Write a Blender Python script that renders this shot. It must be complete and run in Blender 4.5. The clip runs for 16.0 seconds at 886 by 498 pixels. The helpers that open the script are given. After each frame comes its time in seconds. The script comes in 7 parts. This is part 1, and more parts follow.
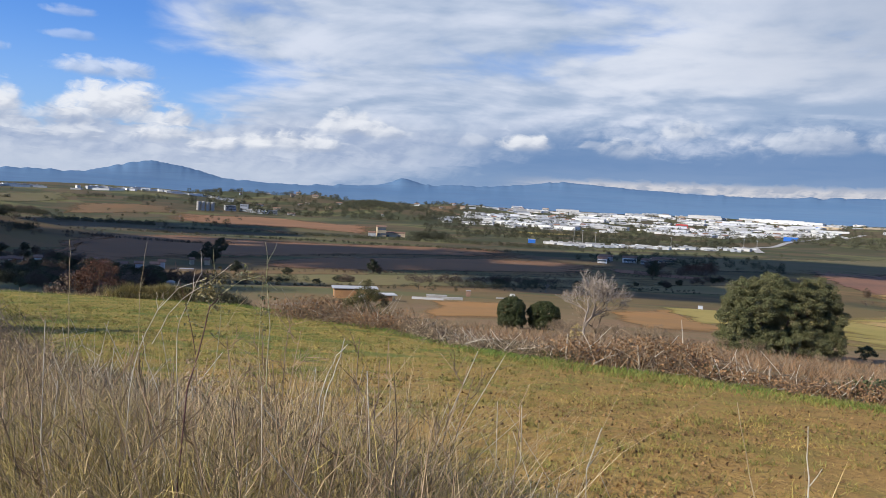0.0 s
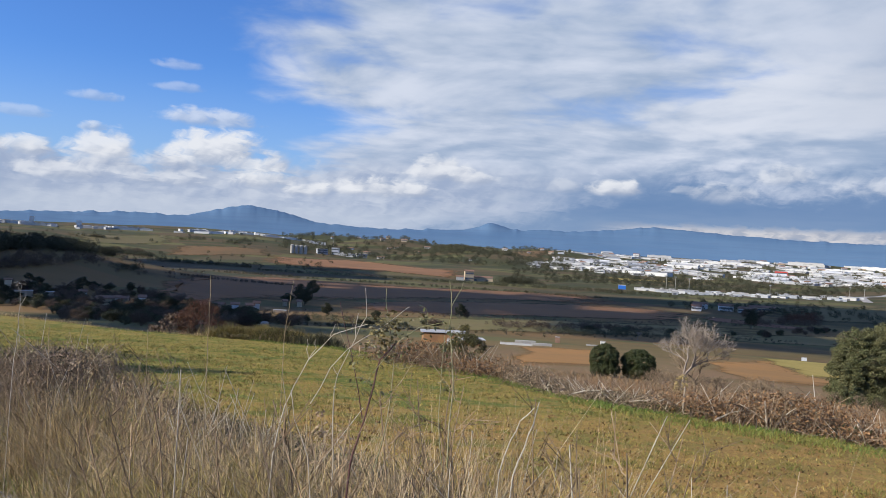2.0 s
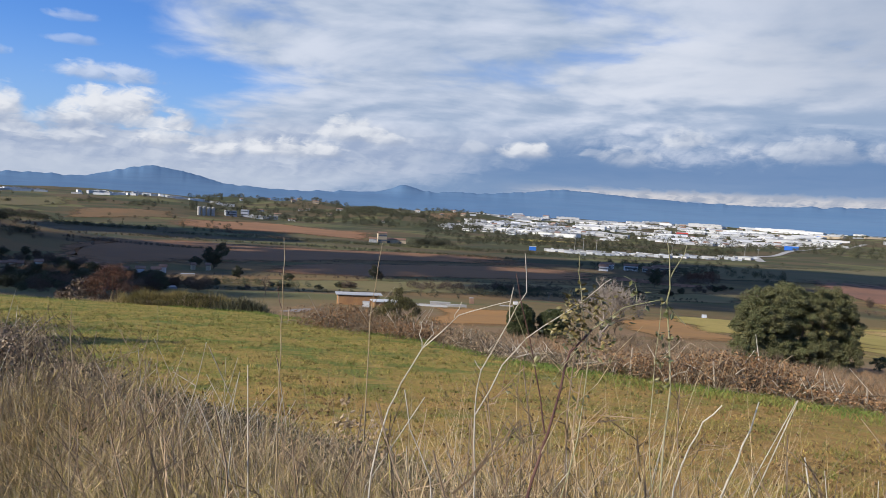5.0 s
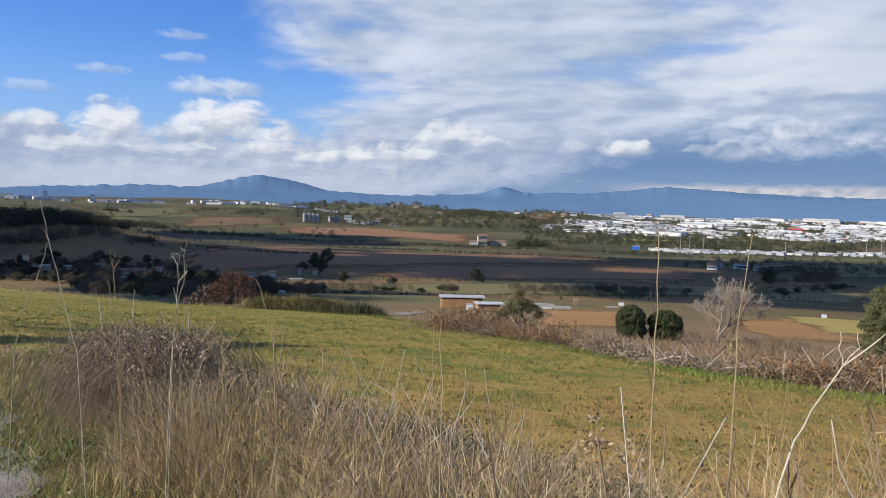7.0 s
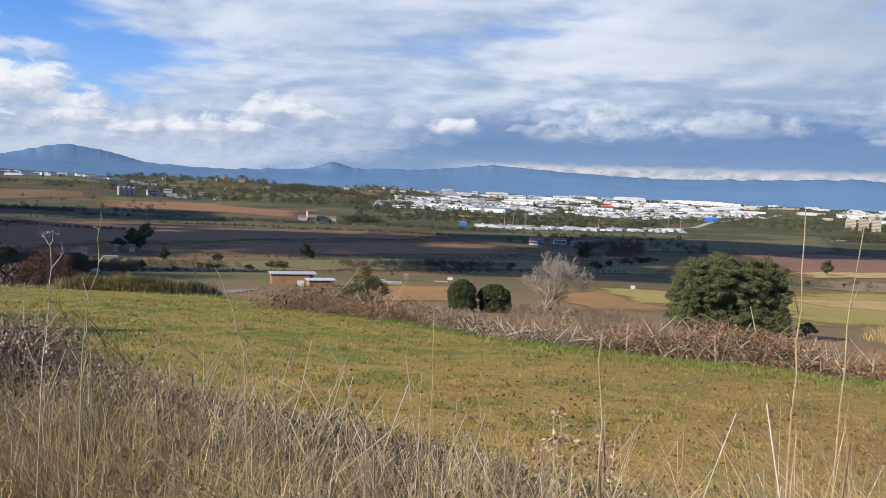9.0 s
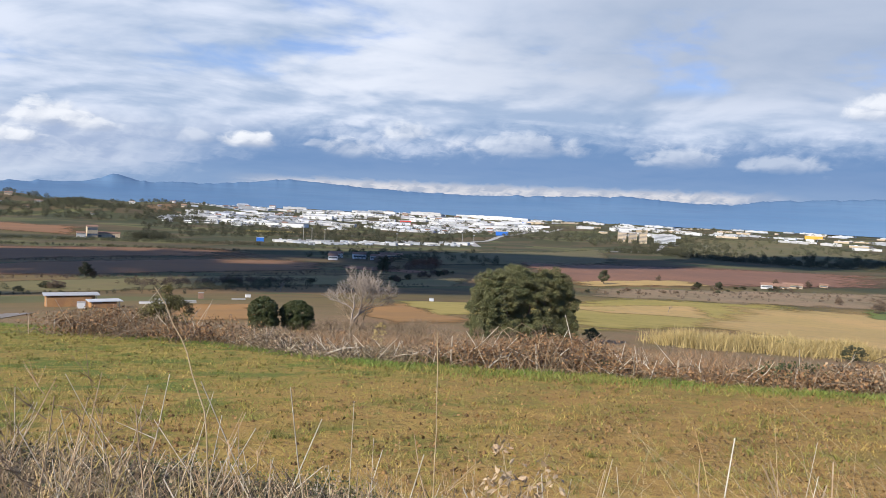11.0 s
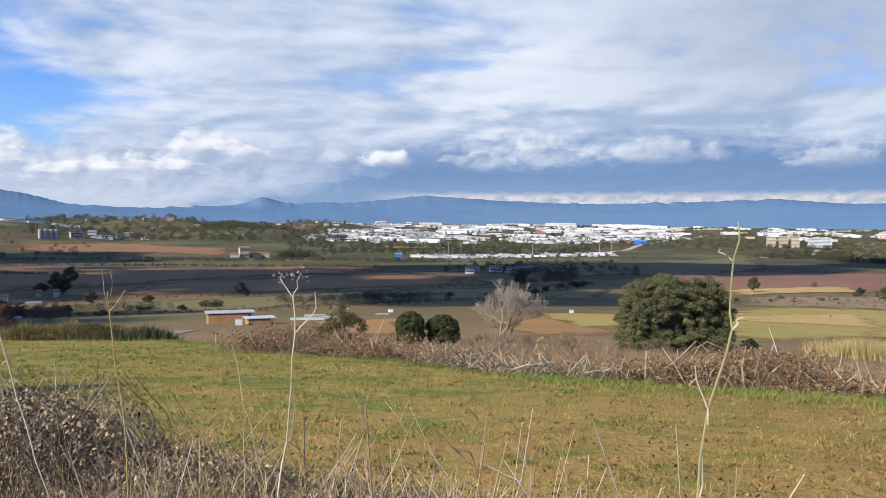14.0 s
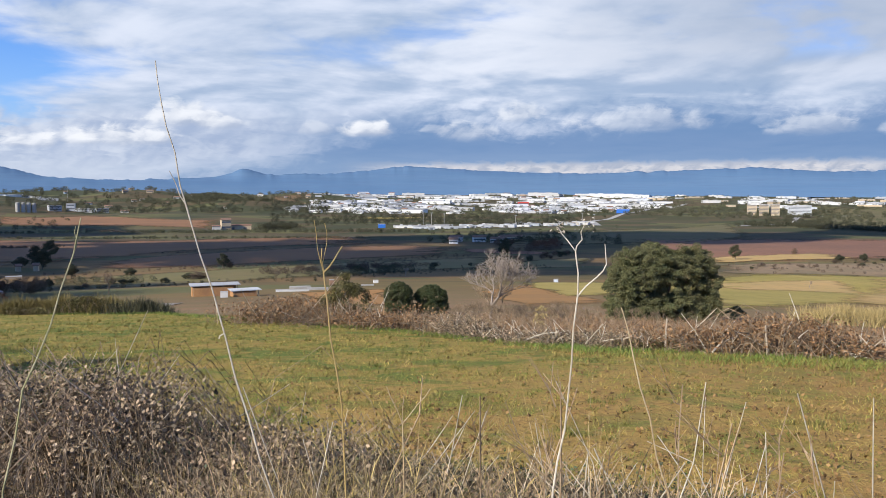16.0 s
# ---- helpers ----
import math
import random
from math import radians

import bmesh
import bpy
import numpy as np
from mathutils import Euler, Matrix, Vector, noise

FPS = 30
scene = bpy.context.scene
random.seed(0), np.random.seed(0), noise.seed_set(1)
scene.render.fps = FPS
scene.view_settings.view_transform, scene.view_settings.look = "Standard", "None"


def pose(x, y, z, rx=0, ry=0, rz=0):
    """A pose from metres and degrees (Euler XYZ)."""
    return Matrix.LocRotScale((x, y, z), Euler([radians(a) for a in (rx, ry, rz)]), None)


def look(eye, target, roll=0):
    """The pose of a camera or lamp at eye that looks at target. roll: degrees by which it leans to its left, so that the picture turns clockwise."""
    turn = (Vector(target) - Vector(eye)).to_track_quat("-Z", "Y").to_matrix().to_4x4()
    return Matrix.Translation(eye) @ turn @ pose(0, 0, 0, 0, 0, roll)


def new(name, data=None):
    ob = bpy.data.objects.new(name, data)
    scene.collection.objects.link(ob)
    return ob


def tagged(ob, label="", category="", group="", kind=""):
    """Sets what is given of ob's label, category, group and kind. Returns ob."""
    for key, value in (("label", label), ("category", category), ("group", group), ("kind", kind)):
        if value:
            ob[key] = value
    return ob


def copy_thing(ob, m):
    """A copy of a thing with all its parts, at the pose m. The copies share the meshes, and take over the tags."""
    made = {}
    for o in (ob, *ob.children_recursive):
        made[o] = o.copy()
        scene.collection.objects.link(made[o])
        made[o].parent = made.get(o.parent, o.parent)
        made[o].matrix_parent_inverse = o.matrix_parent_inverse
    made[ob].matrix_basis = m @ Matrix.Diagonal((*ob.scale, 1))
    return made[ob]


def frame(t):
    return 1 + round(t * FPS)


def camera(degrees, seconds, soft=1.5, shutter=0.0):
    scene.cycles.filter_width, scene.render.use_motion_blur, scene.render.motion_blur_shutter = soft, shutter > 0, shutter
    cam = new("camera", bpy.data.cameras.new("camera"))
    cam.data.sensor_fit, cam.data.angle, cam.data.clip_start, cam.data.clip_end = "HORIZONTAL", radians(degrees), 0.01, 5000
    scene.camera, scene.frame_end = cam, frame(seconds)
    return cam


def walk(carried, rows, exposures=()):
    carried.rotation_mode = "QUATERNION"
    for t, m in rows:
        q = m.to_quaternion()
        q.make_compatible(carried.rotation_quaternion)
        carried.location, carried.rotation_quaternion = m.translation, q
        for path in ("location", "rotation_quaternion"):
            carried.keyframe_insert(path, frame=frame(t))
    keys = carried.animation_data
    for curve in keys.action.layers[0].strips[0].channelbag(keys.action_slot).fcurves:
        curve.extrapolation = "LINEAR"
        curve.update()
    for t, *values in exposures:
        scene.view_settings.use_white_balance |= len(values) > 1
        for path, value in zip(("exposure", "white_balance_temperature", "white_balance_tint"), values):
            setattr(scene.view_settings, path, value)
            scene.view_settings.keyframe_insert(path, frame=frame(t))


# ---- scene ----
cam = camera(59.0, 16.0, soft=0.45)
PATH = [
    (0, (-0.154, -1.746, 0.686), (0.067, 0.238, 0.558), 2.8),
    (0.5, (-0.246, -1.592, 0.669), (-0.249, 0.408, 0.619), 2.7),
    (1, (-0.375, -1.455, 0.665), (-0.348, 0.543, 0.598), 2.9),
    (1.5, (-0.442, -1.275, 0.638), (-0.43, 0.724, 0.585), 3.2),
    (2, (-0.504, -1.147, 0.618), (-0.511, 0.853, 0.592), 3.1),
    (2.5, (-0.634, -1.031, 0.617), (-0.469, 0.961, 0.56), 3.3),
    (3, (-0.704, -0.878, 0.588), (-0.475, 1.105, 0.454), 4.4),
    (3.5, (-0.751, -0.704, 0.564), (-0.513, 1.281, 0.528), 3.4),
    (6, (-1.524, -0.321, 0.522), (-1.352, 1.666, 0.369), 2.6),
    (6.5, (-1.678, -0.207, 0.481), (-1.628, 1.79, 0.383), 1.2),
    (7, (-1.793, -0.018, 0.48), (-1.827, 1.979, 0.364), 1.7),
    (7.5, (-1.918, 0.187, 0.458), (-1.79, 2.172, 0.245), 2.1),
    (8, (-2.037, 0.316, 0.447), (-2.102, 2.313, 0.352), 1.6),
    (8.5, (-2.135, 0.382, 0.439), (-2.031, 2.377, 0.33), 1.5),
    (9, (-2.247, 0.476, 0.446), (-1.849, 2.429, 0.284), 2.5),
    (9.5, (-2.325, 0.586, 0.418), (-1.886, 2.537, 0.386), 2.1),
    (10, (-2.395, 0.716, 0.407), (-1.629, 2.563, 0.337), 2.0),
    (12.5, (-2.813, 1.577, 0.324), (-1.891, 3.348, 0.208), 2.5),
    (13, (-2.955, 1.647, 0.328), (-2.017, 3.411, 0.233), 1.7),
    (13.5, (-3.154, 1.703, 0.334), (-2.412, 3.556, 0.207), 1.8),
    (14, (-3.295, 1.834, 0.339), (-2.737, 3.753, 0.26), 0.6),
    (14.5, (-3.409, 1.957, 0.311), (-2.932, 3.898, 0.259), 1.3),
    (15, (-3.579, 2.062, 0.316), (-2.978, 3.965, 0.198), 1.6),
    (15.5, (-3.657, 2.252, 0.29), (-3.07, 4.159, 0.164), 0.6),
    (16, (-3.8, 2.361, 0.267), (-3.201, 4.263, 0.113), 0.2),
]
walk(cam, [(t, look(eye, target, roll)) for t, eye, target, roll in PATH], exposures=[(0.0, 0.26), (3.5, 0.18), (7.0, 0.25), (9.0, 0.34), (12.5, 0.46), (16.0, 0.42)])

# ---------------------------------------------------------------- world, sun
SUN_AZ, SUN_EL = -112.0, 31.0        # degrees: azimuth from +y towards +x, height


class Nodes:
    """Short hand for a node tree."""

    def __init__(self, tree):
        self.tree, self.n, self.l = tree, tree.nodes, tree.links

    def put(self, node, i, value):
        if isinstance(value, bpy.types.NodeSocket):
            self.l.new(value, node.inputs[i])
        else:
            node.inputs[i].default_value = value

    def m(self, op, a, b=0.0, c=None, clamp=False):
        node = self.n.new("ShaderNodeMath")
        node.operation, node.use_clamp = op, clamp
        self.put(node, 0, a), self.put(node, 1, b)
        if c is not None:
            self.put(node, 2, c)
        return node.outputs[0]

    def step(self, value, lo, hi, a=0.0, b=1.0):
        node = self.n.new("ShaderNodeMapRange")
        node.interpolation_type = "SMOOTHSTEP"
        for i, v in enumerate((value, lo, hi, a, b)):
            self.put(node, i, v)
        return node.outputs[0]

    def xyz(self, x, y, z=0.0):
        node = self.n.new("ShaderNodeCombineXYZ")
        self.put(node, 0, x), self.put(node, 1, y), self.put(node, 2, z)
        return node.outputs[0]

    def noise(self, vector, scale, detail=4.0, rough=0.55, distort=0.0):
        node = self.n.new("ShaderNodeTexNoise")
        if vector is not None:
            self.l.new(vector, node.inputs["Vector"])
        node.inputs["Scale"].default_value, node.inputs["Detail"].default_value = scale, detail
        node.inputs["Roughness"].default_value, node.inputs["Distortion"].default_value = rough, distort
        return node.outputs["Fac"]

    def cells(self, vector, scale, detail=3.0, rough=0.5):
        """Rounded heaps: high in the middle of each cell, creased between."""
        node = self.n.new("ShaderNodeTexVoronoi")
        node.voronoi_dimensions, node.normalize = "2D", True
        self.l.new(vector, node.inputs["Vector"])
        node.inputs["Scale"].default_value, node.inputs["Detail"].default_value = scale, detail
        node.inputs["Roughness"].default_value = rough
        return self.m("SUBTRACT", 1.0, node.outputs["Distance"])

    def mix(self, fac, a, b, kind="MIX"):
        node = self.n.new("ShaderNodeMix")
        node.data_type, node.blend_type = "RGBA", kind
        node.clamp_factor = True
        for i, v in ((0, fac), (6, a), (7, b)):
            if isinstance(v, tuple) and len(v) == 3:
                v = (*v, 1)
            self.put(node, i, v)
        return node.outputs[2]


def make_world():
    world = bpy.data.worlds.new("sky")
    scene.world = world
    world.use_nodes = True
    k = Nodes(world.node_tree)
    k.n.clear()
    out, bg = k.n.new("ShaderNodeOutputWorld"), k.n.new("ShaderNodeBackground")
    k.l.new(bg.outputs[0], out.inputs[0])
    sky = k.n.new("ShaderNodeTexSky")
    sky.sky_type, sky.sun_disc = "NISHITA", False
    sky.sun_elevation, sky.sun_rotation = radians(SUN_EL), radians(SUN_AZ)
    sky.altitude, sky.air_density, sky.dust_density, sky.ozone_density = 200, 1.0, 0.6, 2.0
    co = k.n.new("ShaderNodeTexCoord").outputs["Generated"]
    sep = k.n.new("ShaderNodeSeparateXYZ")
    k.l.new(co, sep.inputs[0])
    az = k.m("MULTIPLY", k.m("ARCTAN2", sep.outputs[0], sep.outputs[1]), 57.2958)
    el = k.m("MULTIPLY", k.m("ARCSINE", sep.outputs[2]), 57.2958)
    # the cloud sheet lies in a plane overhead, so its streaks close up towards the horizon
    inv = k.m("DIVIDE", 1.0, k.m("ADD", k.m("MAXIMUM", sep.outputs[2], 0.0), 0.13))
    sx0, sy0 = k.m("MULTIPLY", sep.outputs[0], inv), k.m("MULTIPLY", sep.outputs[1], inv)
    big = k.noise(k.xyz(sx0, sy0, 0.0), 1.0, 6, 0.5, 0.4)
    sunward = k.noise(k.xyz(k.m("SUBTRACT", sx0, 0.10), k.m("SUBTRACT", sy0, 0.05), 0.0), 1.0, 6, 0.5, 0.4)
    relief = k.m("SUBTRACT", big, sunward)
    fine = k.noise(k.xyz(sx0, sy0, 4.0), 3.4, 5, 0.52, 0.4)
    wisp = k.noise(k.xyz(k.m("MULTIPLY", az, 0.09), k.m("MULTIPLY", k.m("ADD", el, k.m("MULTIPLY", az, -0.06)), 0.3), 7.0), 1.2, 5, 0.52, 0.3)
    # heaped clouds low over the hills
    bend = k.m("MULTIPLY", k.m("SUBTRACT", fine, 0.5), 1.6)
    pv = k.xyz(k.m("ADD", az, bend), k.m("MULTIPLY", k.m("ADD", el, bend), 1.5), 0.0)
    puff = k.cells(pv, 0.34, 2, 0.5)
    over = k.n.new("ShaderNodeVectorMath")
    over.inputs[1].default_value = (-0.45, 0.8, 0.0)
    k.l.new(pv, over.inputs[0])
    lee = k.cells(over.outputs[0], 0.34, 2, 0.5)
    swell = k.m("SUBTRACT", puff, lee)
    curl = k.noise(pv, 0.9, 5, 0.55, 0.3)
    wob = k.m("ADD", k.m("MULTIPLY", k.m("SUBTRACT", big, 0.5), 14.0), k.m("MULTIPLY", k.m("SUBTRACT", fine, 0.5), 11.0))
    drift = k.m("ADD", k.m("MULTIPLY", k.m("SUBTRACT", wisp, 0.5), 22.0), k.m("MULTIPLY", k.m("SUBTRACT", curl, 0.5), 9.0))
    lean = k.m("SUBTRACT", az, k.m("MULTIPLY", k.m("SUBTRACT", el, 2.0), 2.4))
    # the edge between the blue gap and the cloud sheet
    q = k.m("DIVIDE", k.m("SUBTRACT", el, 7.6), 1.5)
    bump = k.m("MULTIPLY", k.m("POWER", 2.718, k.m("MULTIPLY", k.m("MULTIPLY", q, q), -1.0)), 6.0)
    edge = k.m("ADD", bump, -12.5)
    side = k.step(k.m("ADD", k.m("SUBTRACT", az, edge), wob), -3.0, 5.0)
    low = k.step(k.m("ADD", el, k.m("MULTIPLY", k.m("SUBTRACT", 0.62, puff), 5.0)), 4.9, 3.3)
    behind = k.m("MAXIMUM", k.step(k.m("ABSOLUTE", az), 62.0, 95.0), k.step(el, 24.0, 45.0))
    patchy = k.step(big, 0.52, 0.7)
    side = k.mix(behind, side, patchy)
    thin = k.step(k.m("ADD", big, k.m("MULTIPLY", k.m("SUBTRACT", fine, 0.5), 0.5)), 0.30, 0.50, 0.62, 1.0)
    thin = k.m("MAXIMUM", thin, k.step(el, 11.0, 8.0))
    cover = k.m("MAXIMUM", k.m("MULTIPLY", side, thin), low)
    # cloud shades
    bright, grey, slate = (0.56, 0.61, 0.72), (0.282, 0.37, 0.522), (0.118, 0.213, 0.395)
    shape = k.m("ADD", k.m("ADD", k.m("MULTIPLY", big, 0.35), k.m("MULTIPLY", wisp, 0.35)), k.m("ADD", k.m("MULTIPLY", fine, 0.3), k.m("MULTIPLY", relief, 0.9)))
    tone = k.mix(k.step(shape, 0.32, 0.68), grey, bright)
    gx, gy = k.m("DIVIDE", k.m("SUBTRACT", az, 24.0), 14.0), k.m("DIVIDE", k.m("SUBTRACT", el, 9.8), 3.0)
    gl = k.m("ADD", k.m("ADD", k.m("MULTIPLY", gx, gx), k.m("MULTIPLY", gy, gy)), k.m("MULTIPLY", k.m("SUBTRACT", shape, 0.5), -5.0))
    tone = k.mix(k.step(gl, 1.3, -0.4, 0.0, 0.5), tone, (0.66, 0.69, 0.76))
    high = k.m("MULTIPLY", k.step(el, 5.5, 11.0), k.step(k.m("ADD", az, wob), 20.0, 44.0))
    tone = k.mix(k.m("MULTIPLY", high, 0.75), tone, (0.30, 0.36, 0.475))
    band = k.m("MULTIPLY", k.step(k.m("ADD", el, k.m("ADD", k.m("MULTIPLY", k.m("SUBTRACT", curl, 0.5), 2.6), k.m("MULTIPLY", k.m("SUBTRACT", wisp, 0.5), 4.0))), 6.6, 4.0), k.step(k.m("ADD", lean, drift), -5.0, 10.0))
    slate = k.mix(k.step(el, 3.2, 1.4, 0.0, 0.75), slate, (0.185, 0.28, 0.445))
    tone = k.mix(k.m("MULTIPLY", band, 0.92), tone, slate)
    lowleft = k.m("MULTIPLY", k.step(el, 6.0, 4.4), k.step(k.m("ADD", lean, drift), 10.0, -5.0))
    heap = k.mix(k.step(k.m("ADD", k.m("ADD", k.m("MULTIPLY", swell, 0.5), k.m("MULTIPLY", curl, 0.4)), k.m("MULTIPLY", wisp, 0.3)), 0.18, 0.55), (0.29, 0.36, 0.51), (0.50, 0.55, 0.65))
    mist = k.step(el, 2.6, 1.0)
    heap = k.mix(k.m("MULTIPLY", mist, 0.7), heap, (0.43, 0.49, 0.60))
    tone = k.mix(k.m("MULTIPLY", lowleft, 0.92), tone, heap)
    # bright strip of far sky over the ridge, thinning out to both ends
    sx = k.m("ADD", k.m("ADD", el, k.m("MULTIPLY", k.m("SUBTRACT", curl, 0.5), 0.9)), k.m("MULTIPLY", k.m("SUBTRACT", az, 30.0), -0.006))
    strip = k.m("MULTIPLY", k.m("MULTIPLY", k.step(sx, 0.9, 1.3), k.step(sx, 2.1, 1.6)), k.m("MULTIPLY", k.step(az, 9.0, 17.0), k.step(az, 52.0, 44.0)))
    tone = k.mix(k.m("MULTIPLY", strip, 0.85), tone, k.mix(k.step(curl, 0.35, 0.65), (0.36, 0.39, 0.47), (0.62, 0.60, 0.61)))
    blue = k.mix(1.0, sky.outputs[0], (0.047, 0.080, 0.140), "MULTIPLY")
    blue = k.mix(k.step(el, 12.0, 2.0, 0.0, 0.45), blue, (0.36, 0.48, 0.68))
    colour = k.mix(cover, blue, tone)
    # single heaps: azimuth, height, half width, half height, strength
    for a, e, w, h, s in ((-28.6, 4.5, 1.4, 0.8, 0.8), (-24.2, 4.7, 2.2, 1.4, 0.9), (-22.8, 3.9, 3.6, 0.9, 0.5), (-16.8, 4.9, 3.5, 1.8, 0.97), (-14.2, 4.3, 2.2, 0.8, 0.8), (-17.2, 7.3, 3.4, 0.8, 0.6), (-13.3, 3.4, 2.0, 1.0, 0.9), (-10.3, 2.85, 1.7, 0.6, 0.8),
                          (-7.6, 3.3, 1.6, 0.8, 0.7), (-4.7, 3.3, 3.6, 0.9, 0.9), (-0.7, 4.8, 2.8, 1.1, 0.85), (1.6, 4.4, 1.8, 0.6, 0.6), (-26.6, 3.0, 2.8, 0.8, 0.6), (-19.6, 3.0, 2.6, 0.7, 0.5), (-24.6, 6.1, 1.0, 0.4, 0.5), (-19.3, 10.8, 1.8, 0.45, 0.3),
                          (-24.6, 8.1, 1.6, 0.45, 0.35), (-19.3, 9.3, 1.8, 0.4, 0.3), (-28.8, 6.6, 1.8, 0.5, 0.3), (12.0, 4.1, 2.0, 0.7, 0.95), (23.0, 5.3, 1.8, 0.95, 0.6), (16.9, 4.2, 1.0, 0.4, 0.3), (19.2, 3.9, 2.1, 0.8, 0.4), (31.5, 4.6, 4.4, 1.1, 0.42), (8.0, 4.1, 1.8, 0.6, 0.35),
                          (42.7, 4.1, 2.8, 0.9, 0.42), (49.3, 3.9, 2.6, 0.8, 0.42), (55.3, 7.4, 2.4, 1.1, 0.8)):
        dx = k.m("DIVIDE", k.m("SUBTRACT", az, a), w)
        dy = k.m("DIVIDE", k.m("SUBTRACT", el, e), h)
        dy = k.m("MULTIPLY", dy, k.step(dy, -0.3, 0.0, 1.7, 1.0))
        d = k.m("ADD", k.m("MULTIPLY", dx, dx), k.m("MULTIPLY", dy, dy))
        d = k.m("ADD", d, k.m("ADD", k.m("MULTIPLY", k.m("SUBTRACT", puff, 0.62), -2.4), k.m("MULTIPLY", k.m("SUBTRACT", curl, 0.5), -2.2)))
        fac = k.m("MULTIPLY", k.step(d, 1.3, 0.1, 0.0, s), k.step(dy, -1.5, 0.1, 0.25, 1.0))
        lit = k.m("ADD", k.m("SUBTRACT", dy, k.m("MULTIPLY", dx, 0.4)), k.m("ADD", k.m("MULTIPLY", swell, 3.0), k.m("MULTIPLY", k.m("SUBTRACT", curl, 0.5), 1.6)))
        shade = k.mix(k.step(lit, -1.0, 0.9), (0.34, 0.395, 0.51), (0.70, 0.72, 0.765))
        colour = k.mix(fac, colour, shade)
    k.l.new(colour, bg.inputs[0])
    bg.inputs[1].default_value = 1.0
    sun = new("sun", bpy.data.lights.new("sun", "SUN"))
    sun.data.energy, sun.data.angle, sun.data.color = 5.0, radians(0.6), (1.0, 0.915, 0.765)
    s = Vector((math.sin(radians(SUN_AZ)) * math.cos(radians(SUN_EL)), math.cos(radians(SUN_AZ)) * math.cos(radians(SUN_EL)), math.sin(radians(SUN_EL))))
    sun.matrix_world = look(s * 50, (0, 0, 0))
    return s


SUN = make_world()

# ---------------------------------------------------------------- materials


def material(name, a, b, scale=1.0, rough=0.9, bump=0.0, fine=8.0, island=0.0, per_object=0.0, c=None, stretch=(1, 1, 1), metal=0.0, spec=0.25, low=0.35, high=0.65, fade=False):
    """Two colours mixed by coarse noise, a third by fine noise; optional change from piece to piece."""
    mat = bpy.data.materials.new(name)
    mat.use_nodes = True
    k = Nodes(mat.node_tree)
    bsdf = k.n["Principled BSDF"]
    co = k.n.new("ShaderNodeTexCoord").outputs["Object"]
    mp = k.n.new("ShaderNodeMapping")
    mp.inputs["Scale"].default_value = stretch
    k.l.new(co, mp.inputs[0])
    v = mp.outputs[0]
    n1, n2 = k.noise(v, scale, 5, 0.6), k.noise(v, scale * fine, 4, 0.65)
    col = k.mix(k.step(n1, low, high), a, b)
    col = k.mix(k.step(n2, 0.45, 0.75, 0.0, 0.6), col, c or tuple(0.6 * x for x in a))
    if island:
        g = k.n.new("ShaderNodeNewGeometry").outputs["Random Per Island"]
        col = k.mix(1.0, col, k.mix(g, (1 - island,) * 3, (1 + island,) * 3), "MULTIPLY")
    if per_object:
        g = k.n.new("ShaderNodeObjectInfo").outputs["Random"]
        col = k.mix(1.0, col, k.mix(g, (1 - per_object,) * 3, (1 + per_object,) * 3), "MULTIPLY")
    k.l.new(col, bsdf.inputs["Base Color"])
    bsdf.inputs["Roughness"].default_value, bsdf.inputs["Metallic"].default_value = rough, metal
    bsdf.inputs["Specular IOR Level"].default_value = spec
    if bump:
        node = k.n.new("ShaderNodeBump")
        node.inputs["Strength"].default_value, node.inputs["Distance"].default_value = bump, 0.05 / scale if scale > 1 else 0.05
        k.l.new(n2, node.inputs["Height"])
        k.l.new(node.outputs[0], bsdf.inputs["Normal"])
    if fade:                              # ragged margins, where the rough ground shows through
        at = k.n.new("ShaderNodeAttribute")
        at.attribute_name = "margin"
        n4 = k.noise(v, 0.06, 5, 0.65)
        clear, mixed = k.n.new("ShaderNodeBsdfTransparent"), k.n.new("ShaderNodeMixShader")
        k.l.new(k.step(k.m("ADD", at.outputs["Fac"], k.m("MULTIPLY", k.m("SUBTRACT", n4, 0.5), 0.35)), 0.0, 0.16), mixed.inputs[0])
        k.l.new(clear.outputs[0], mixed.inputs[1])
        k.l.new(bsdf.outputs[0], mixed.inputs[2])
        k.l.new(mixed.outputs[0], k.n["Material Output"].inputs[0])
    return mat


